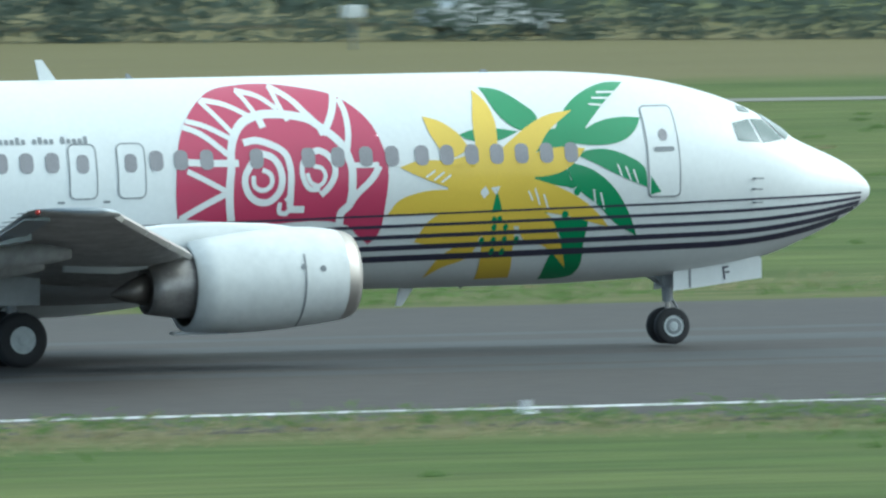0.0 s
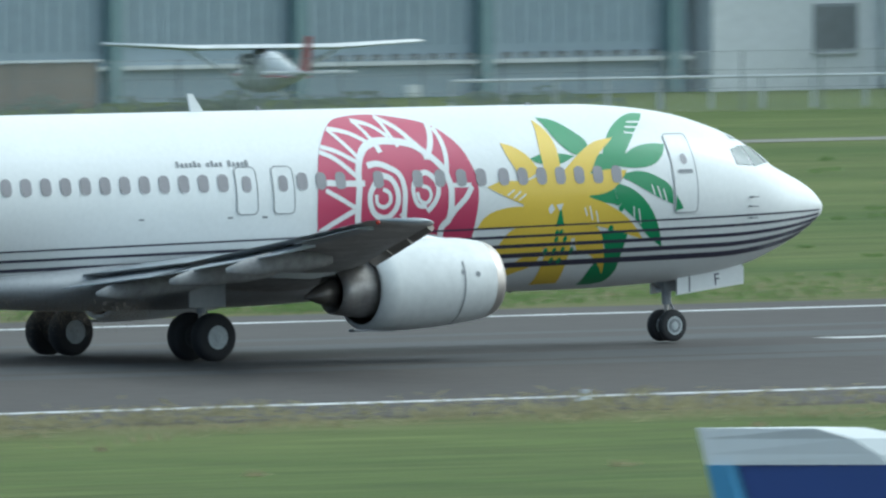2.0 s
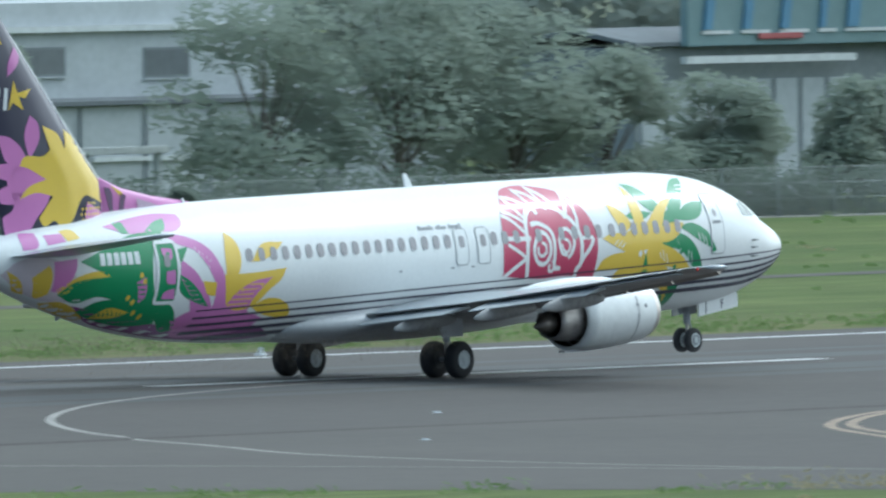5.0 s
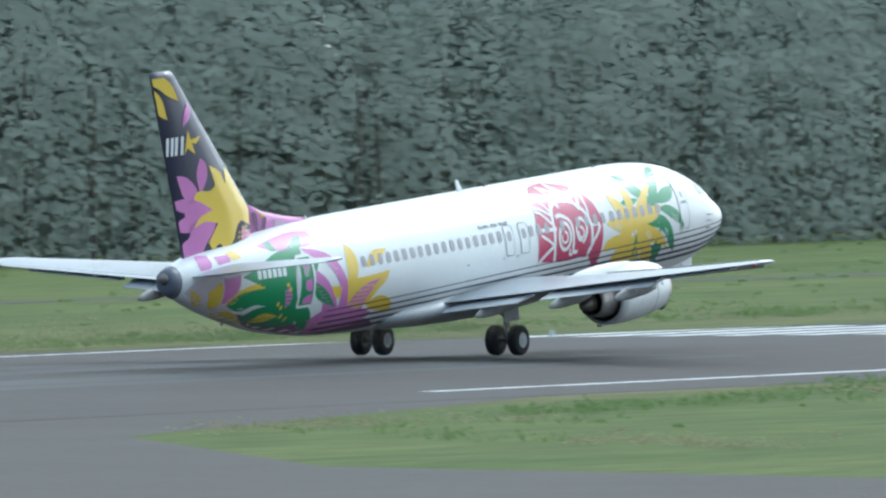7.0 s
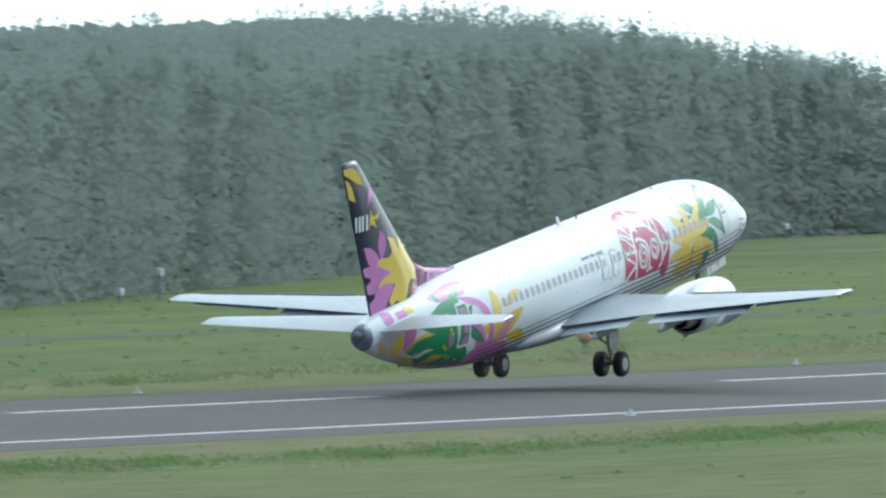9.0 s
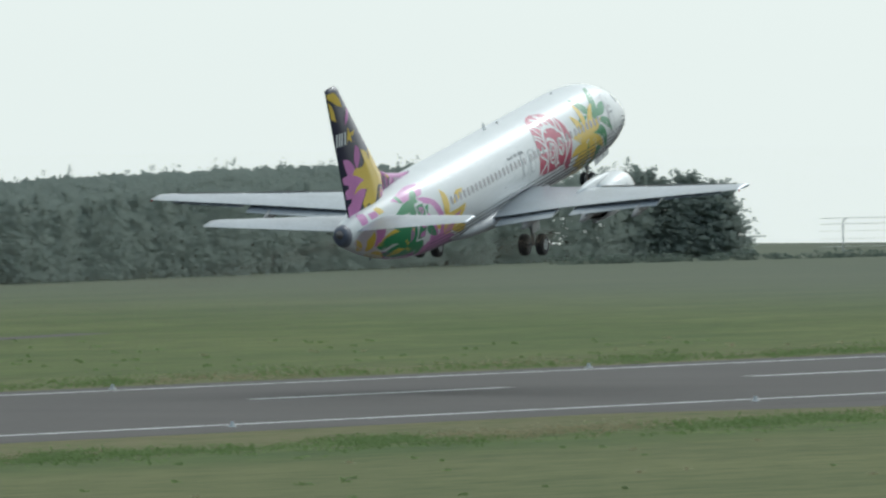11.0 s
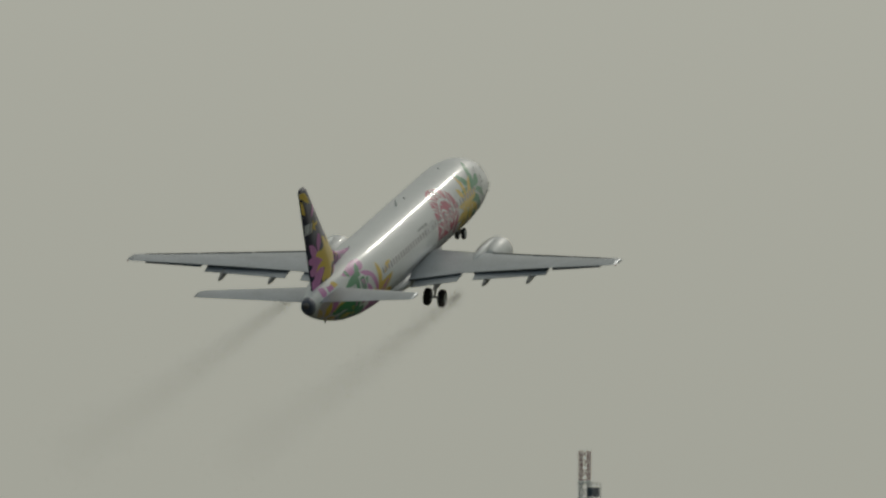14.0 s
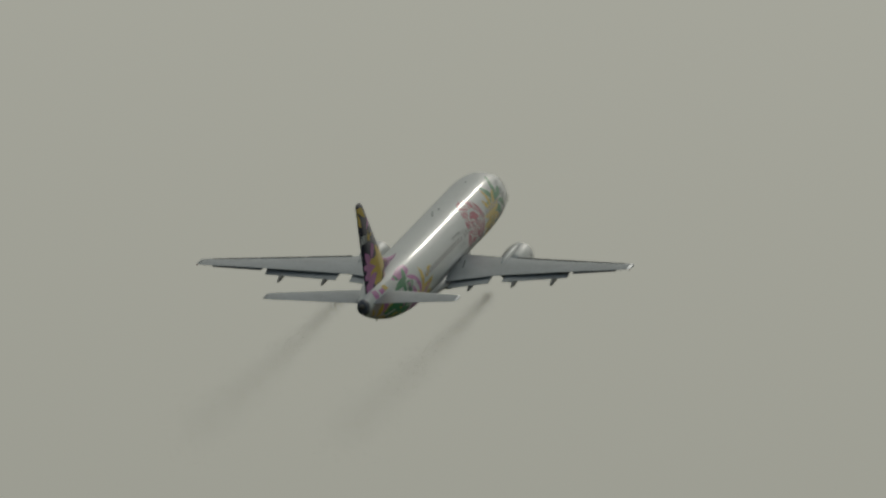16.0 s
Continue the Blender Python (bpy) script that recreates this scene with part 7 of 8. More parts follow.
# light aircraft behind the fence
def light_aircraft(x, y, turn):
    a = thing("light_aircraft", "white high-wing light aircraft with red trim", "aircraft", pose(x, y, G, 0, 0, turn))
    bm = bmesh.new()
    rings = []
    for px, w, z0, z1 in ((-4.6, 0.06, 1.2, 1.35), (-3.0, 0.25, 0.95, 1.45), (-0.8, 0.5, 0.6, 1.95), (0.6, 0.55, 0.55, 2.0), (1.3, 0.5, 0.6, 1.45), (2.4, 0.38, 0.7, 1.3), (2.7, 0.15, 0.9, 1.1)):
        rings.append([Vector((px, w * math.cos(q), (z0 + z1) / 2 + (z1 - z0) / 2 * math.sin(q))) for q in [2 * math.pi * i / 14 for i in range(14)]])
    loft(bm, rings)
    part("body", bm, RAILW, a, "", True)
    bm = bmesh.new()
    wing_skin(bm, [(-5.4, 0.85, 2.22, 1.1, 0.1, 0), (-2.4, 1.0, 2.06, 1.55, 0.12, 0), (2.4, 1.0, 2.06, 1.55, 0.12, 0), (5.4, 0.85, 2.22, 1.1, 0.1, 0)])
    part("wing", bm, RAILW, a, "white strutted wing", True)
    for s in (-1, 1):
        part("strut", rod((0.3, s * 0.45, 0.8), (0.3, s * 2.6, 2.0), 0.04), RAILW, a)
        w = part("wheel", rod((0, s * 1.1 - 0.08, 0.2), (0, s * 1.1 + 0.08, 0.2), 0.2), TYRE, a)
        part("gear_leg", rod((0, s * 0.4, 0.65), (0, s * 1.1, 0.2), 0.04), RAILW, a)
    part("wheel", rod((1.9, -0.07, 0.18), (1.9, 0.07, 0.18), 0.18), TYRE, a)
    part("nose_leg", rod((1.9, 0, 0.2), (1.9, 0, 0.75), 0.04), RAILW, a)
    bm = bmesh.new()
    loft(bm, [[Vector(q) for q in ((-3.7, yy, 1.3), (-4.7, yy, 1.3), (-4.95, yy, 2.5), (-4.45, yy, 2.5))] for yy in (-0.04, 0.04)])
    part("fin", bm, CARRED, a, "red fin")
    part("tailplane", box(-4.7, -3.9, -1.6, 1.6, 1.28, 1.36, 0.02), RAILW, a)
    part("cabin_window", box(-0.7, 0.9, -0.53, 0.53, 1.5, 1.85), WINDOW, a)
    part("trim", box(-3.5, 2.2, -0.46, 0.46, 1.12, 1.18), CARRED, a)
    part("propeller", box(2.72, 2.76, -0.06, 0.06, 0.25, 1.75, 0.01), SHADE, a)


light_aircraft(426, 597, 72)
# leaning white panels and a timber wall
t = thing("display_stand", "white panelled structure above a timber wall", "structure")
for k in range(3):
    part("panel", box(415.6 + 1.75 * k, 417.2 + 1.75 * k, 606.5, 607, 1.7 + 0.15 * k, 4.6, 0.03), WHITEWALL, t)
part("base", box(415.4, 421, 606.4, 608, 1.2, 1.7, 0.03), RAILW, t)
for x in (415.8, 418.2, 420.4):
    part("support", box(x, x + 0.3, 606.8, 607.2, G, 1.3), PALE, t)
w = thing("timber_wall", "brown timber boarded wall", "wall")
for k in range(22):
    part("board", box(415.4 + 0.4 * k, 415.76 + 0.4 * k, 604, 604.1, G, 1.25 + 0.02 * (k % 3)), TIMBER, w)
part("cap_rail", box(415.3, 424.3, 603.9, 604.2, 1.28, 1.36), RAILW, w)

# guard rail on the service road
r = thing("guard_rail", "white steel guard rail beside the service road", "guard rail")
pts = [on_line([(427, 588), (450, 585.5), (485, 579)], i / 60) for i in range(61)]
for p in pts[::2]:
    part("post", box(p[0] - 0.05, p[0] + 0.05, p[1] - 0.05, p[1] + 0.05, G, 0.85), PALE, r)
for a, b in zip(pts, pts[1:]):
    part("rail", rod((a[0], a[1] - 0.1, 0.8), (b[0], b[1] - 0.1, 0.8), 0.06, n=6), PALE, r)
# wire fence posts along the perimeter
FENCE = mat("galvanised_steel", (0.20, 0.22, 0.225), 0.5, metal=0.5, vary=0.15)
GALV = mat("galvanised_mesh", (0.42, 0.44, 0.44), 0.6, metal=0.1, vary=0.1)
f = thing("perimeter_fence", "thin galvanised perimeter fence", "fence")
for i in range(150):
    x, y = on_line([(300, 600), (372, 590.5), (450, 583.5), (530, 565.5), (600, 550.5), (700, 535.5), (745, 524)], i / 149)
    part("post", rod((x, y - 1, G), (x, y - 1, 1.75), 0.03, n=5), FENCE, f)
for zz in (0.5, 1.1, 1.7):
    for i in range(30):
        a = on_line([(300, 600), (372, 590.5), (450, 583.5), (530, 565.5), (600, 550.5), (700, 535.5), (745, 524)], i / 30)
        b = on_line([(300, 600), (372, 590.5), (450, 583.5), (530, 565.5), (600, 550.5), (700, 535.5), (745, 524)], (i + 1) / 30)
        part("wire", rod((a[0], a[1] - 1, zz), (b[0], b[1] - 1, zz), 0.009, n=4), FENCE, f)

mesh_bm = bmesh.new()
for i in range(3400):
    x, y = on_line([(300, 600), (372, 590.5), (450, 583.5), (530, 565.5), (600, 550.5), (700, 535.5), (745, 524)], i / 3399)
    q = [mesh_bm.verts.new((x + dx, y - 1.01, z)) for dx, z in ((-0.011, G), (0.011, G), (0.011, 1.72), (-0.011, 1.72))]
    mesh_bm.faces.new(q)
part("mesh_wire", mesh_bm, GALV, f, "pale galvanised mesh")["kind"] = "stuff"
# white marker boxes on short posts
for x, y, z in ((247.9, 626, 0.9), (391.2, 592, 0.75), (397, 590, 0.6), (424, 586, 0.55), (524, 566, 0.6), (573.2, 560, 0.86), (607.4, 549, 0.95), (627, 547, 0.9), (651.9, 541, 1.05), (672, 538, 0.95), (700, 530, 1.2), (877.3, 498.9, 0.54), (908, 502.3, 0.54), (934, 506.3, 0.42),
                (1036, 531.1, 0.4), (1048.8, 535.3, 1.25), (1137.6, 565.2, 1.44), (1304, 605.7, 0.2), (1305.2, 620.7, 0.64)):
    b = thing("marker_box", "small white box on a short post", "marker", group="perimeter marker boxes")
    w = 0.32 if x < 600 else 0.21
    part("post", rod((x, y, G - 0.1), (x, y, z - 0.15), 0.05, n=6), FENCE, b)
    part("housing", box(x - w, x + w, y - 0.18, y + 0.18, z - 0.2, z + 0.2, 0.04), RAILW, b)
# runway edge lights
for k in range(-3, 24):
    for yy, s in ((Y0 - 24.2, 1), (Y0 + 24.4, 1)):
        x = 27 + 60 * k if k < 11 else (689 if yy < Y0 else 669) + 61 * (k - 11)
        if 360 < x < 596 and yy < Y0:
            continue
        if yy > Y0 and 660 < x < 900:
            yy = Y0 + 17.4
        l = thing("runway_light", "small white elevated runway edge light", "light", pose(x, yy, runway_z(yy)), group="runway edge lights")
        part("base", rod((0, 0, -0.02), (0, 0, 0.06), 0.2, 0.16, 10), RAILW, l)
        part("lens", rod((0, 0, 0.06), (0, 0, 0.24), 0.09, 0.06, 10), RAILW, l)
for x, y in ((458, 366), (472, 347), (478, 341), (440, 352)):
    l = thing("inset_light", "small white inset taxiway light", "light", pose(x, y, lz(y)), group="taxiway lights")
    part("cap", rod((0, 0, -0.01), (0, 0, 0.03), 0.13, 0.09, 10), PALE, l)


# taxiway sign with its writing
def letters(text, size, m, parent, material):
    cu = bpy.data.curves.new("letters", "FONT")
    cu.body, cu.size, cu.extrude, cu.align_x = text, size, 0.004, "CENTER"
    ob = new("letters", cu)
    bpy.context.view_layer.update()
    me = bpy.data.meshes.new_from_object(ob.evaluated_get(bpy.context.evaluated_depsgraph_get()))
    bpy.data.objects.remove(ob)
    me.materials.clear()
    me.materials.append(material)
    o = new("letters", me)
    o.parent, o.matrix_basis = parent, m
    return o


s = thing("taxiway_sign", "red and black runway holding sign reading S4 09-27", "sign", pose(376.2, 304.5, G, 0, 0, -51))
part("red_panel", box(-0.42, 1.05, -0.09, 0.09, 0.14, 0.82, 0.02), CARRED, s)
part("black_panel", box(-1.02, -0.425, -0.092, 0.092, 0.14, 0.82, 0.02), SHADE, s)
part("frame", box(-1.05, 1.08, -0.07, 0.07, 0.10, 0.14), RAILW, s)
for x in (-0.8, 0.0, 0.8):
    part("leg", rod((x, 0, -0.05), (x, 0, 0.12), 0.03), FENCE, s)
letters("09-27", 0.46, pose(0.32, -0.094, 0.32, 90, 0, 0), s, WHITE)
letters("S4", 0.42, pose(-0.72, -0.096, 0.32, 90, 0, 0), s, YELLOW)
# red board, red vehicle on the far track
b = thing("red_board", "large faded red marker board in the grass", "board", pose(804.3, 431.3, G, 0, 0, -40))
part("panel", box(-1.15, 1.15, -0.05, 0.05, 0.1, 1.0, 0.02), BRICKRED, b)
for x in (-0.9, 0.9):
    part("leg", rod((x, 0.08, -0.1), (x, 0.08, 0.9), 0.04), FENCE, b)
c = car(955.5, 505.7, CARRED, "red service car with white roof and lamp on the far track", 4.2, 1.3, "service_car", 20)
part("roof_panel", box(-1.0, 0.4, -0.66, 0.66, 1.30, 1.36, 0.02), RAILW, c, "white roof panel")
part("roof_lamp", box(-0.5, -0.2, -0.5, 0.5, 1.36, 1.50, 0.03), RAILW, c)
o = thing("orange_marker", "round orange marker on a short leg in the grass", "marker", pose(902.5, 439.2, G))
bm = bmesh.new()
bmesh.ops.create_uvsphere(bm, u_segments=16, v_segments=10, radius=0.34, matrix=Matrix.Translation((0, 0, 0.50)))
part("ball", bm, mat("faded_orange", (0.52, 0.30, 0.22), 0.6, vary=0.15), o, "", True)
part("leg", rod((0, 0, -0.05), (0, 0, 0.2), 0.05), FENCE, o)
# red marker posts near the taxiway
for x, y, zt, rr in ((652.5, 285.5, 0.75, 0.32), (651, 281.8, 1.6, 0.3), (654, 287, 0.95, 0.28)):
    p = thing("red_post", "stout red marker post with white cap", "post", pose(x, y, G), group="red marker posts")
    part("shaft", rod((0, 0, -0.05), (0, 0, zt), rr, n=16), BRICKRED, p)
    part("cap", rod((0, 0, zt), (0, 0, zt + 0.12), rr * 0.6, rr * 0.4, 12), RAILW, p)
p = thing("wind_post", "thin grey instrument post in the grass", "post", pose(646, 284.5, G))
part("shaft", rod((0, 0, -0.05), (0, 0, 1.7), 0.06), FENCE, p)
part("sensor", rod((0, 0, 1.0), (0, 0, 1.25), 0.14), PALE, p)

# ---- seaward end: fence, bank, mast ----
bm_fence = thing("sea_fence", "pale concrete-post fence with leaning tops before the sea", "fence")
FENCEPALE = mat("weathered_concrete_post", (0.55, 0.56, 0.55), 0.85, vary=0.2)
line = [(1612, 622), (1630, 617), (1645, 615), (1706, 611), (1726.5, 590.5)]
legs = [(line[0], line[1], 5.5, 2.4), (line[1], line[3], 2.1, 2.5), (line[3], line[4], 0.83, 2.0)]
for p, q, gap, hgt in legs:
    n = int(math.hypot(q[0] - p[0], q[1] - p[1]) / gap)
    for i in range(n):
        u = (i + 0.5) / n
        x, y = p[0] + (q[0] - p[0]) * u, p[1] + (q[1] - p[1]) * u
        hh = hgt * rng.uniform(0.97, 1.03)
        bm = bmesh.new()
        tube(bm, (x, y, G), (x, y, hh), 0.055, 0.05, 5)
        tube(bm, (x, y, hh), (x - 0.1, y - 0.32, hh + 0.38), 0.06, 0.04, 4)
        part("post", bm, FENCEPALE, bm_fence)
    for z in (0.5, 1.1, 1.7, hgt - 0.15, hgt + 0.3):
        part("wire", rod((p[0], p[1] - 0.1, z), (q[0], q[1] - 0.1, z), 0.014 if z < hgt - 0.3 else 0.025, n=4), FENCEPALE, bm_fence)
# bank at the coast: a grass slope, a track along it, a weathered wall face and a crest
TURF = mat("weathered_sea_wall", (0.34, 0.35, 0.335), 0.95, vary=0.25, scale=0.15, fine=1.5, bump=0.3)
bank = tagged(new("sea_bank"), "grey coastal bank with a weathered sea wall", "bank", kind="structure")
BANK = [(1727, 591, -0.1, 2.1), (1722, 581, 0.0, 2.7), (1719, 573, 0.2, 3.3), (1722, 565, 1.0, 4.2), (1724, 559, 1.8, 5.0), (1726, 552, 2.6, 5.2), (1728, 520, 2.8, 5.2), (1728, 430, 2.8, 5.2), (1725, 330, 2.8, 5.2), (1720, 100, 2.8, 5.2)]
dense = [on_line(BANK, u / 59) for u in range(60)]
for name, prof, mm in (("grass_slope", ((-60, 0, -0.05), (-5, 1, 0.0)), GRASS), ("bank_track", ((-5, 1, 0.0), (-1.5, 1, 0.03)), EARTH), ("turf_face", ((-1.5, 1, 0.03), (-0.6, 1, 0.25), (0.8, 2, -0.5), (2, 2, 0.0), (4, 2, 0.0), (20, 0, -6)), TURF)):
    bm = bmesh.new()
    rows = []
    for x, y, zb, zt in dense:
        rows.append([bm.verts.new((x + dx, y, (G, zb, zt)[w] + dz + (rng.uniform(-0.12, 0.12) if w == 2 else 0))) for dx, w, dz in prof])
    for a, b in zip(rows, rows[1:]):
        for i in range(len(prof) - 1):
            bm.faces.new((a[i], b[i], b[i + 1], a[i + 1]))
    bmesh.ops.recalc_face_normals(bm, faces=bm.faces[:])
    part(name, bm, mm, bank)
crest = thing("crest_fence", "low pale mesh fence along the crest of the bank", "fence")
top = [(x + 2.5, y, zt) for x, y, zb, zt in BANK[:5]]
for i in range(70):
    x, y, z = on_line(top, i / 69)
    part("post", rod((x, y, z - 0.3), (x, y, z + 0.42), 0.035, n=5), FENCEPALE, crest)
for a, b in zip(top, top[1:]):
    for k in range(7):
        part("wire", rod((a[0], a[1], a[2] + 0.06 * k), (b[0], b[1], b[2] + 0.06 * k), 0.012, n=4), FENCEPALE, crest)
for az, wd in ((72.43, 3.2), (72.51, 1.7)):
    x, y = 1690 * math.sin(radians(az)), 1690 * math.cos(radians(az))
    hut = thing("low_hut", "low dark reddish hut before the coastal bank", "hut", pose(x, y, 0, 0, 0, -18), group="huts before the bank")
    part("wall", box(-wd / 2, wd / 2, -1.2, 1.2, -0.4, 3.9, 0.03), mat("hut_wall", (0.13, 0.10, 0.095), 0.9, vary=0.2), hut)
    part("roof", box(-wd / 2 - 0.12, wd / 2 + 0.12, -1.35, 1.35, 3.9, 4.06, 0.03), DARKWALL, hut)
cloud = []
for i in range(260):
    x, y = on_line([(1560, 624), (1628, 615), (1645, 613), (1704, 609), (1724, 588)], rng.uniform())
    hh = rng.uniform(0.3, 0.9)
    cloud.append(ball_points(24, (x - 1.5, y - 1, G + hh * 0.4), (1.8, 1.0, hh * 0.6)))
leaf_mesh("coastal_scrub", quads(np.concatenate(cloud), 0.4, 0.22), HEDGE, None, "low dark scrub along the sea fence", "scrub", "stuff")
# red and white lattice mast
m = thing("lattice_mast", "red and white lattice mast with dark panels", "mast", pose(1626.5, 498.8, G))
RW = (mat("faded_mast_red", (0.42, 0.22, 0.20), 0.6, vary=0.15), WHITEWALL)
for k in range(8):
    z0, z1 = 2.24 * k, 2.24 * (k + 1)
    mm = RW[(k + 1) % 2]
    bm = bmesh.new()
    w = 0.33
    cs = [(-w, -w), (w, -w), (w, w), (-w, w)]
    for a, b in zip(cs, cs[1:] + cs[:1]):
        tube(bm, (*a, z0), (*a, z1), 0.05, n=5)
        for j in range(3):
            za, zb = z0 + (z1 - z0) * j / 3, z0 + (z1 - z0) * (j + 1) / 3
            tube(bm, (*a, za), (*b, zb), 0.03, n=4)
            tube(bm, (*a, za), (*b, za), 0.03, n=4)
    part("lattice_section", bm, mm, m)
for z in (4.6, 10.1, 14.4):
    part("panel", box(-0.45, 1.45, -0.75, -0.35, z, z + 0.7, 0.03), SIGNINK, m, "dark lamp panel")
    for dz in (-0.14, 1.02):
        part("bracket", box(-0.5, 1.62, -0.8, 0.4, z + dz, z + dz + 0.06), RAILW, m)
    for dx in (-0.48, 0.5, 1.56):
        part("rail", rod((dx, -0.78, z - 0.1), (dx, -0.78, z + 1.05), 0.025, n=5), RAILW, m)

# ---- parked airliner on the apron, near the camera ----
pk = thing("parked_airliner", "parked airliner with white and blue tail tip", "aircraft", pose(89.86, 91.93, 0.03, 0, 0, -37))
body = new("fuselage", fuselage.data)
body.parent = pk
TAILBLUE = mat("tail_blue", (0.03, 0.06, 0.22), 0.3, vary=0.06, coat=0.3)
TAILCYAN = mat("tail_light_blue", (0.10, 0.30, 0.50), 0.3, vary=0.06, coat=0.3)


def fin_slab(zs, mm, name, t0=0.2, cut=(0.0, 1.0)):
    bm = bmesh.new()
    rings = []
    for z in zs:
        le = np.interp(z, [4.4, 5.9, 8.3, 10.4, 10.62, 10.70], [-11.6, -11.75, -13.9, -15.62, -15.95, -16.35])
        te = np.interp(z, [4.4, 5.9, 8.3, 10.70], [-15.85, -16.15, -16.75, -17.3])
        a, b = le + (te - le) * cut[0], le + (te - le) * cut[1]
        t = t0 * (1 - 0.06 * (z - 4.4))
        rings.append([Vector((a, 0, z)), Vector((a + (b - a) * 0.3, t, z)), Vector((b, 0.03, z)), Vector((b, -0.03, z)), Vector((a + (b - a) * 0.3, -t, z))])
    loft(bm, rings)
    bmesh.ops.recalc_face_normals(bm, faces=bm.faces[:])
    return part(name, bm, mm, pk)


fin_slab((4.4, 5.9, 8.3, 10.49), TAILBLUE, "fin", cut=(0.0, 0.88))
fin_slab((4.4, 5.9, 8.3, 10.49), TAILCYAN, "rudder", 0.13, cut=(0.881, 1.0))
fin_slab((10.49, 10.55, 10.64, 10.70), WHITE, "fin_cap")
for (x, y, r) in ((0, -2.6, 0.5), (0, 2.6, 0.5), (14.2, 0, 0.35)):
    part("gear_leg", rod((x, y, r), (x, y, 1.6), 0.1), STEEL, pk)
    part("wheel", rod((x, y - 0.25, r), (x, y + 0.25, r), r, n=20), TYRE, pk)
for s in (-1, 1):
    bm = bmesh.new()
    wing_skin(bm, [(s * 1.2, 5.65, 1.75, 7.0, 0.13, 1.5), (s * 4.9, 3.66, 2.12, 4.55, 0.12, 0.8), (s * 14.4, -1.5, 3.2, 1.5, 0.1, -0.5)])
    bmesh.ops.recalc_face_normals(bm, faces=bm.faces[:])
    part("wing", bm, WING_GREY, pk, "", True)
sheet("apron", [(-200, 60), (260, 60), (260, 180), (-200, 180)], -0.2, TAXI, "grey apron where an airliner is parked", "apron")


# ---- thin smoke from a garden fire behind the sheds: fine ash specks ----
ASH = foliage("pale_smoke_ash", (0.34, 0.35, 0.36), rough=1.0, vary=0.1, spec=0.0)
u = rng.uniform(0, 1, 26000) ** 0.7
puff = np.stack([647.4 - 1.6 * np.sin(u * 3.0) + 9.0 * u ** 3, 555.0 + 3 * u, 1.0 + 5.6 * u], 1) + rng.normal(size=(26000, 3)) * (0.25 + 1.1 * u)[:, None] * np.array([1, 0.6, 0.5])
leaf_mesh("smoke", quads(puff, 0.026, 0.02, 0, (-0.5, -0.6, 0.5), 0.6), ASH, None, "thin pale smoke drifting above the sheds", "smoke", "stuff")
# ---- thin exhaust trails behind the engines: fine soot specks ----
SOOT = foliage("exhaust_soot", (0.10, 0.085, 0.07), rough=1.0, vary=0.1, spec=0.0)
trails = []
for side in (-1, 1):
    u = rng.uniform(0, 1, 20000) ** 1.3
    w = (0.28 + 1.25 * u)[:, None]
    pts = np.stack([-62 * u, 0 * u, 0.9 * u * u], 1) + rng.normal(size=(20000, 3)) * np.concatenate([0.3 * w, 0.62 * w, 0.62 * w], 1)
    pts[:, 0] = np.minimum(pts[:, 0], 0)
    trails.append((leaf_mesh("exhaust_trail", quads(pts, 0.022, 0.018, 0, (-0.5, -0.6, 0.5), 0.6), SOOT, None, "faint brown exhaust trail behind an engine", "smoke", "stuff"), side))


# ---- what moves ----
# seconds, along the runway, height of the main wheels, pitch, heading
FLIGHT = [
    (0, 145.520, 0.000, 0.000, 0.029), (0.5, 176.504, 0.000, 0.000, 0.021), (1, 208.027, 0.000, 0.000, -0.001),
    (1.5, 240.119, 0.000, 0.000, -0.027), (2, 272.814, 0.000, 0.000, -0.033), (2.5, 306.131, 0.000, 0.000, -0.014),
    (3, 340.075, 0.000, 0.000, -0.019), (3.5, 374.638, 0.000, 0.000, -0.016), (4, 409.805, 0.000, 0.000, 0.020),
    (4.5, 445.560, 0.000, 0.275, 0.027), (5, 481.886, 0.000, 0.941, 0.021), (5.5, 518.804, 0.029, 1.519, 0.019),
    (6, 556.315, 0.030, 2.011, 0.020), (6.5, 594.403, 0.024, 2.571, 0.022), (7, 633.051, 0.016, 3.354, 0.023),
    (7.5, 672.241, 0.008, 4.516, 0.018), (8, 711.974, 0.000, 6.057, 0.007), (8.5, 752.223, 0.001, 7.324, 0.013),
    (9, 792.967, 0.924, 8.369, 0.361), (9.5, 834.194, 2.055, 9.122, 0.162), (10, 875.911, 3.384, 9.760, 0.013),
    (10.5, 918.116, 4.910, 10.284, -0.085), (11, 960.790, 6.673, 10.760, -0.132), (11.5, 1003.912, 8.712, 11.254, -0.125),
    (12, 1047.463, 11.067, 11.833, -0.065), (12.5, 1091.441, 14.092, 12.498, 0.049), (13, 1135.854, 17.433, 13.275, 0.152),
    (13.5, 1180.698, 20.992, 14.178, 0.211), (14, 1225.973, 25.608, 15.022, 0.226), (14.5, 1271.683, 29.907, 15.677, -0.013),
    (15, 1317.829, 34.299, 16.000, -0.331), (15.5, 1364.417, 38.844, 16.069, -0.327), (16, 1411.448, 43.547, 16.162, -0.284),
]


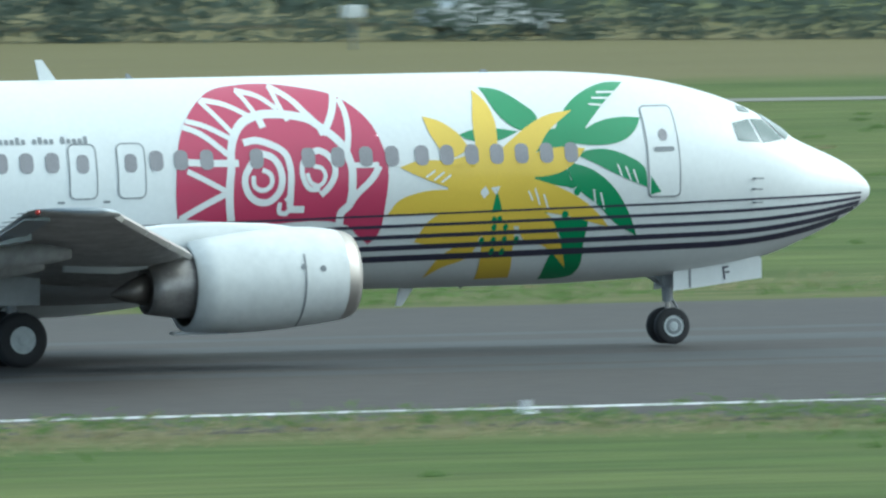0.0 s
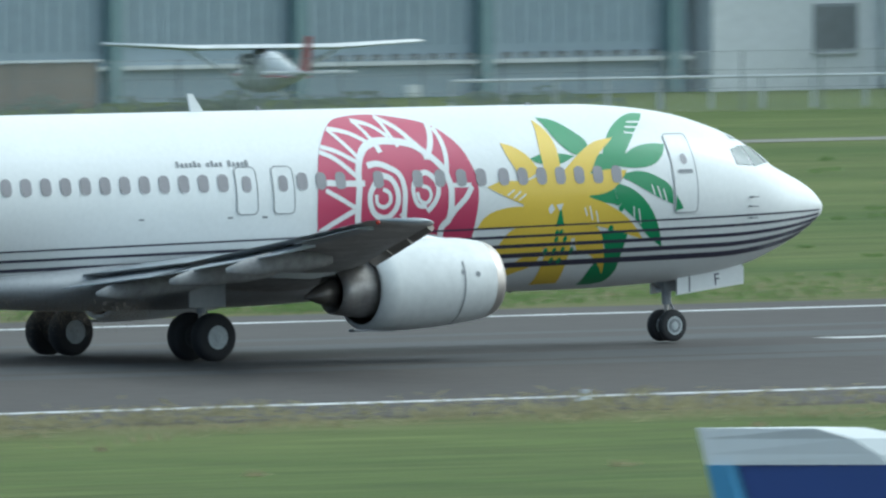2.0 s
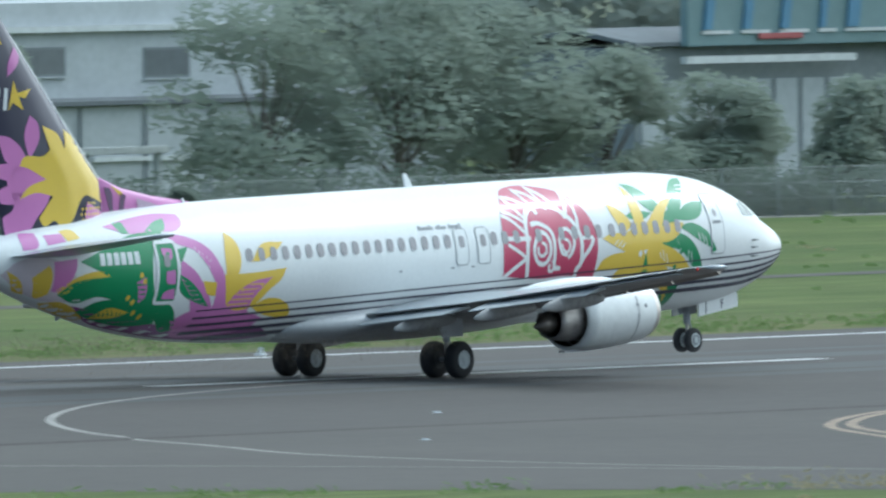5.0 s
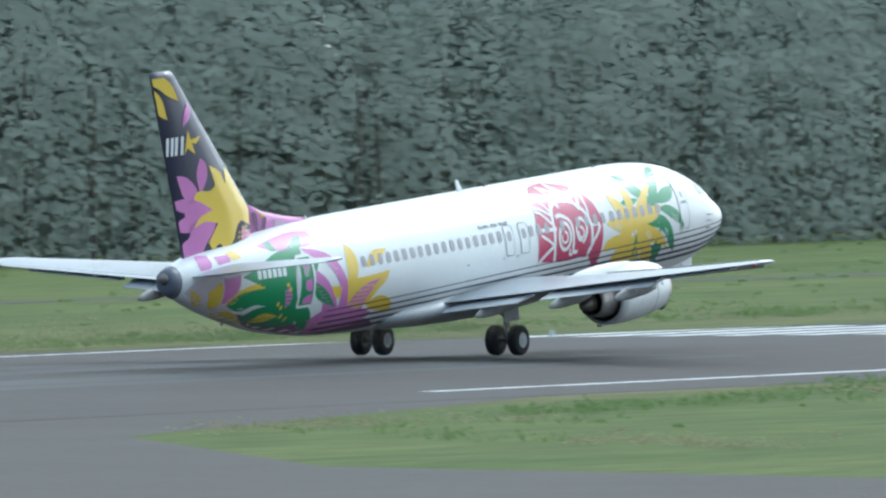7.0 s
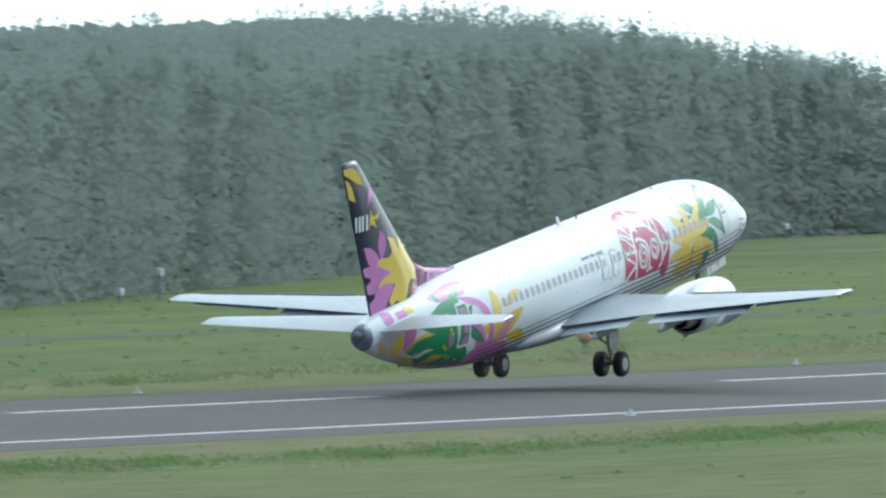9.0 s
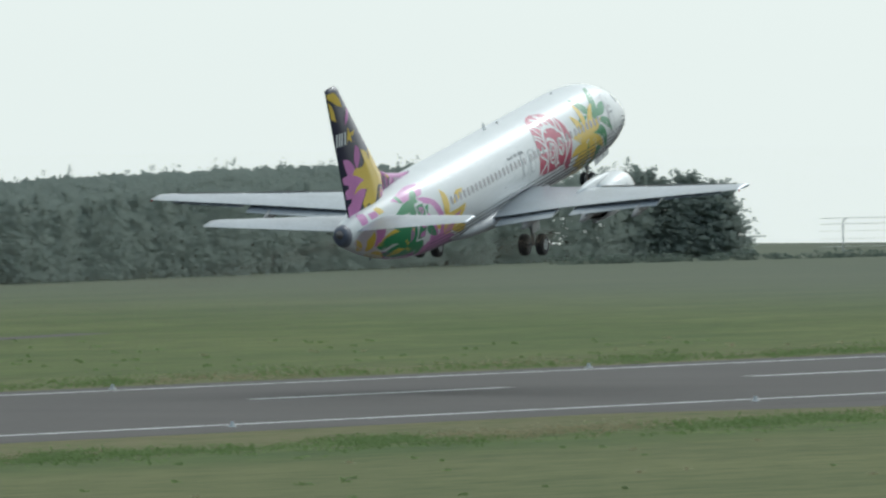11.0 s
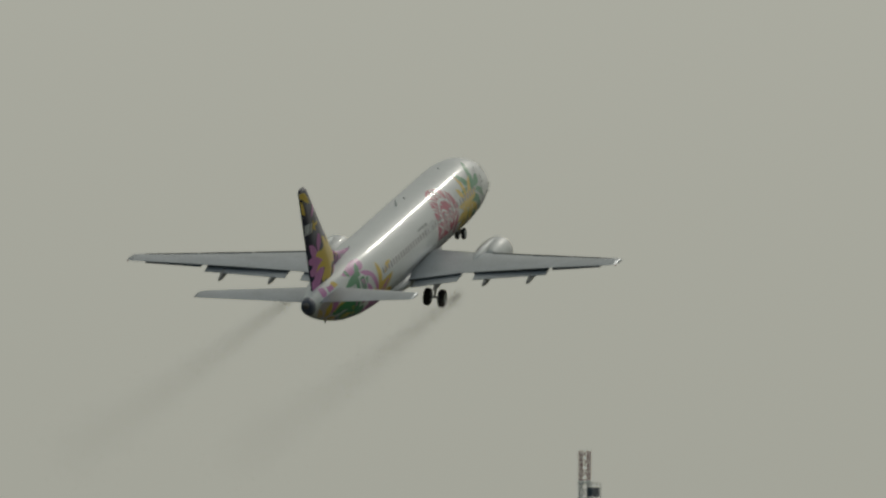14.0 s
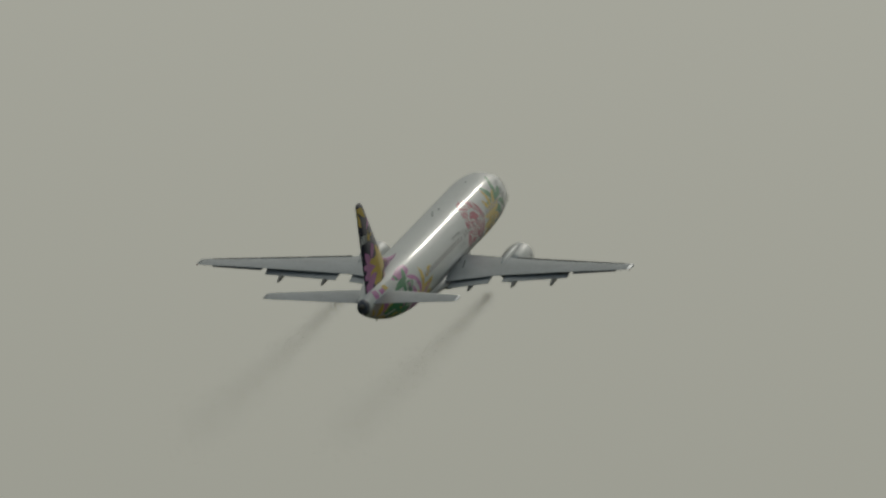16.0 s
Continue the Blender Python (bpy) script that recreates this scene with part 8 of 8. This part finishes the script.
def motions():
    # corrections: body rises on its struts, nose a little higher, small drift angle in the air
    late = lambda t, *ab: float(np.interp(t, [r[0] for r in ab], [r[1] for r in ab]))
    dz = lambda t: late(t, (0, 0), (5, 0), (7.5, 0.24), (8, 0.45), (8.5, 0.60), (9, 0.10), (9.5, -0.30), (10.5, -0.2), (12, 0.0))
    dp = lambda t: late(t, (0, 0), (4.2, 0), (5, 0.3), (7.5, 1.1), (8.0, 1.1), (8.5, 1.0), (9, 0.5), (9.5, 0.4), (12, -0.1))
    dy = lambda t: late(t, (0, 0), (5, 0), (7.5, 0.4), (8.5, 0.45), (9.5, 0.4), (12, 0.9), (16, 0.9))
    dx = lambda t: late(t, (0, 0), (8.3, 0), (9.5, -0.25), (12, -0.65), (16, -0.75))
    bank = lambda t: late(t, (0, 0), (7.5, 0), (8, 0.4), (8.5, 0.55), (9, -0.2), (9.5, -0.65), (12, -0.5), (13.5, 0.2), (16, 0.6))
    flown = [(t, pose(x + dx(t), RUNWAY_Y, z + dz(t), bank(t), -p - dp(t), y + dy(t))) for t, x, z, p, y in FLIGHT]
    walk(airliner, flown)
    # the trails leave the nozzles along the path flown
    climb = [math.degrees(math.atan2(b[2] - a[2], b[1] - a[1])) for a, b in zip(FLIGHT, FLIGHT[1:])]
    climb.append(climb[-1])
    for trail, side in trails:
        walk(trail, [(t, Matrix.Translation(m @ Vector((-3.0, side * 4.83, 1.15))) @ pose(0, 0, 0, 0, -1.8 * c, 1.1 * c)) for (t, m), c in zip(flown, climb)])
    # wings bend up as they take the load
    for w, s in ((wing_r, -1), (wing_l, 1)):
        at = w.matrix_basis.translation.copy()
        walk(w, [(t, pose(*at, s * b, 0, 0)) for t, b in ((0, 0), (4.5, 0), (8.0, 0.15), (9.5, 0.2), (16, 0.1))])
    # gear: main legs swing inboard, nose leg swings forward
    for (g, hinge), s in ((gear_r, -1), (gear_l, 1)):
        walk(g, [(t, pose(hinge.x, hinge.y, hinge.z - d, s * a, 0, 0)) for t, a, d in
                 ((0, 0, 0), (5, 0, 0), (7.5, 0, 0.24), (8, 0, 0.44), (8.5, 0, 0.57), (9, 0, 0.57), (9.5, 0, 0.46), (13.3, 0, 0.38), (14.0, -6, 0.3), (14.5, -18, 0.28), (15.0, -36, 0.2), (15.5, -56, 0.1), (16, -76, 0))])
    walk(nose_gear, [(t, pose(*nose_hinge, 0, a, 0)) for t, a in ((0, 0), (13.6, 0), (14.2, -8), (14.8, -30), (15.3, -60), (15.8, -88), (16, -92))])


motions()
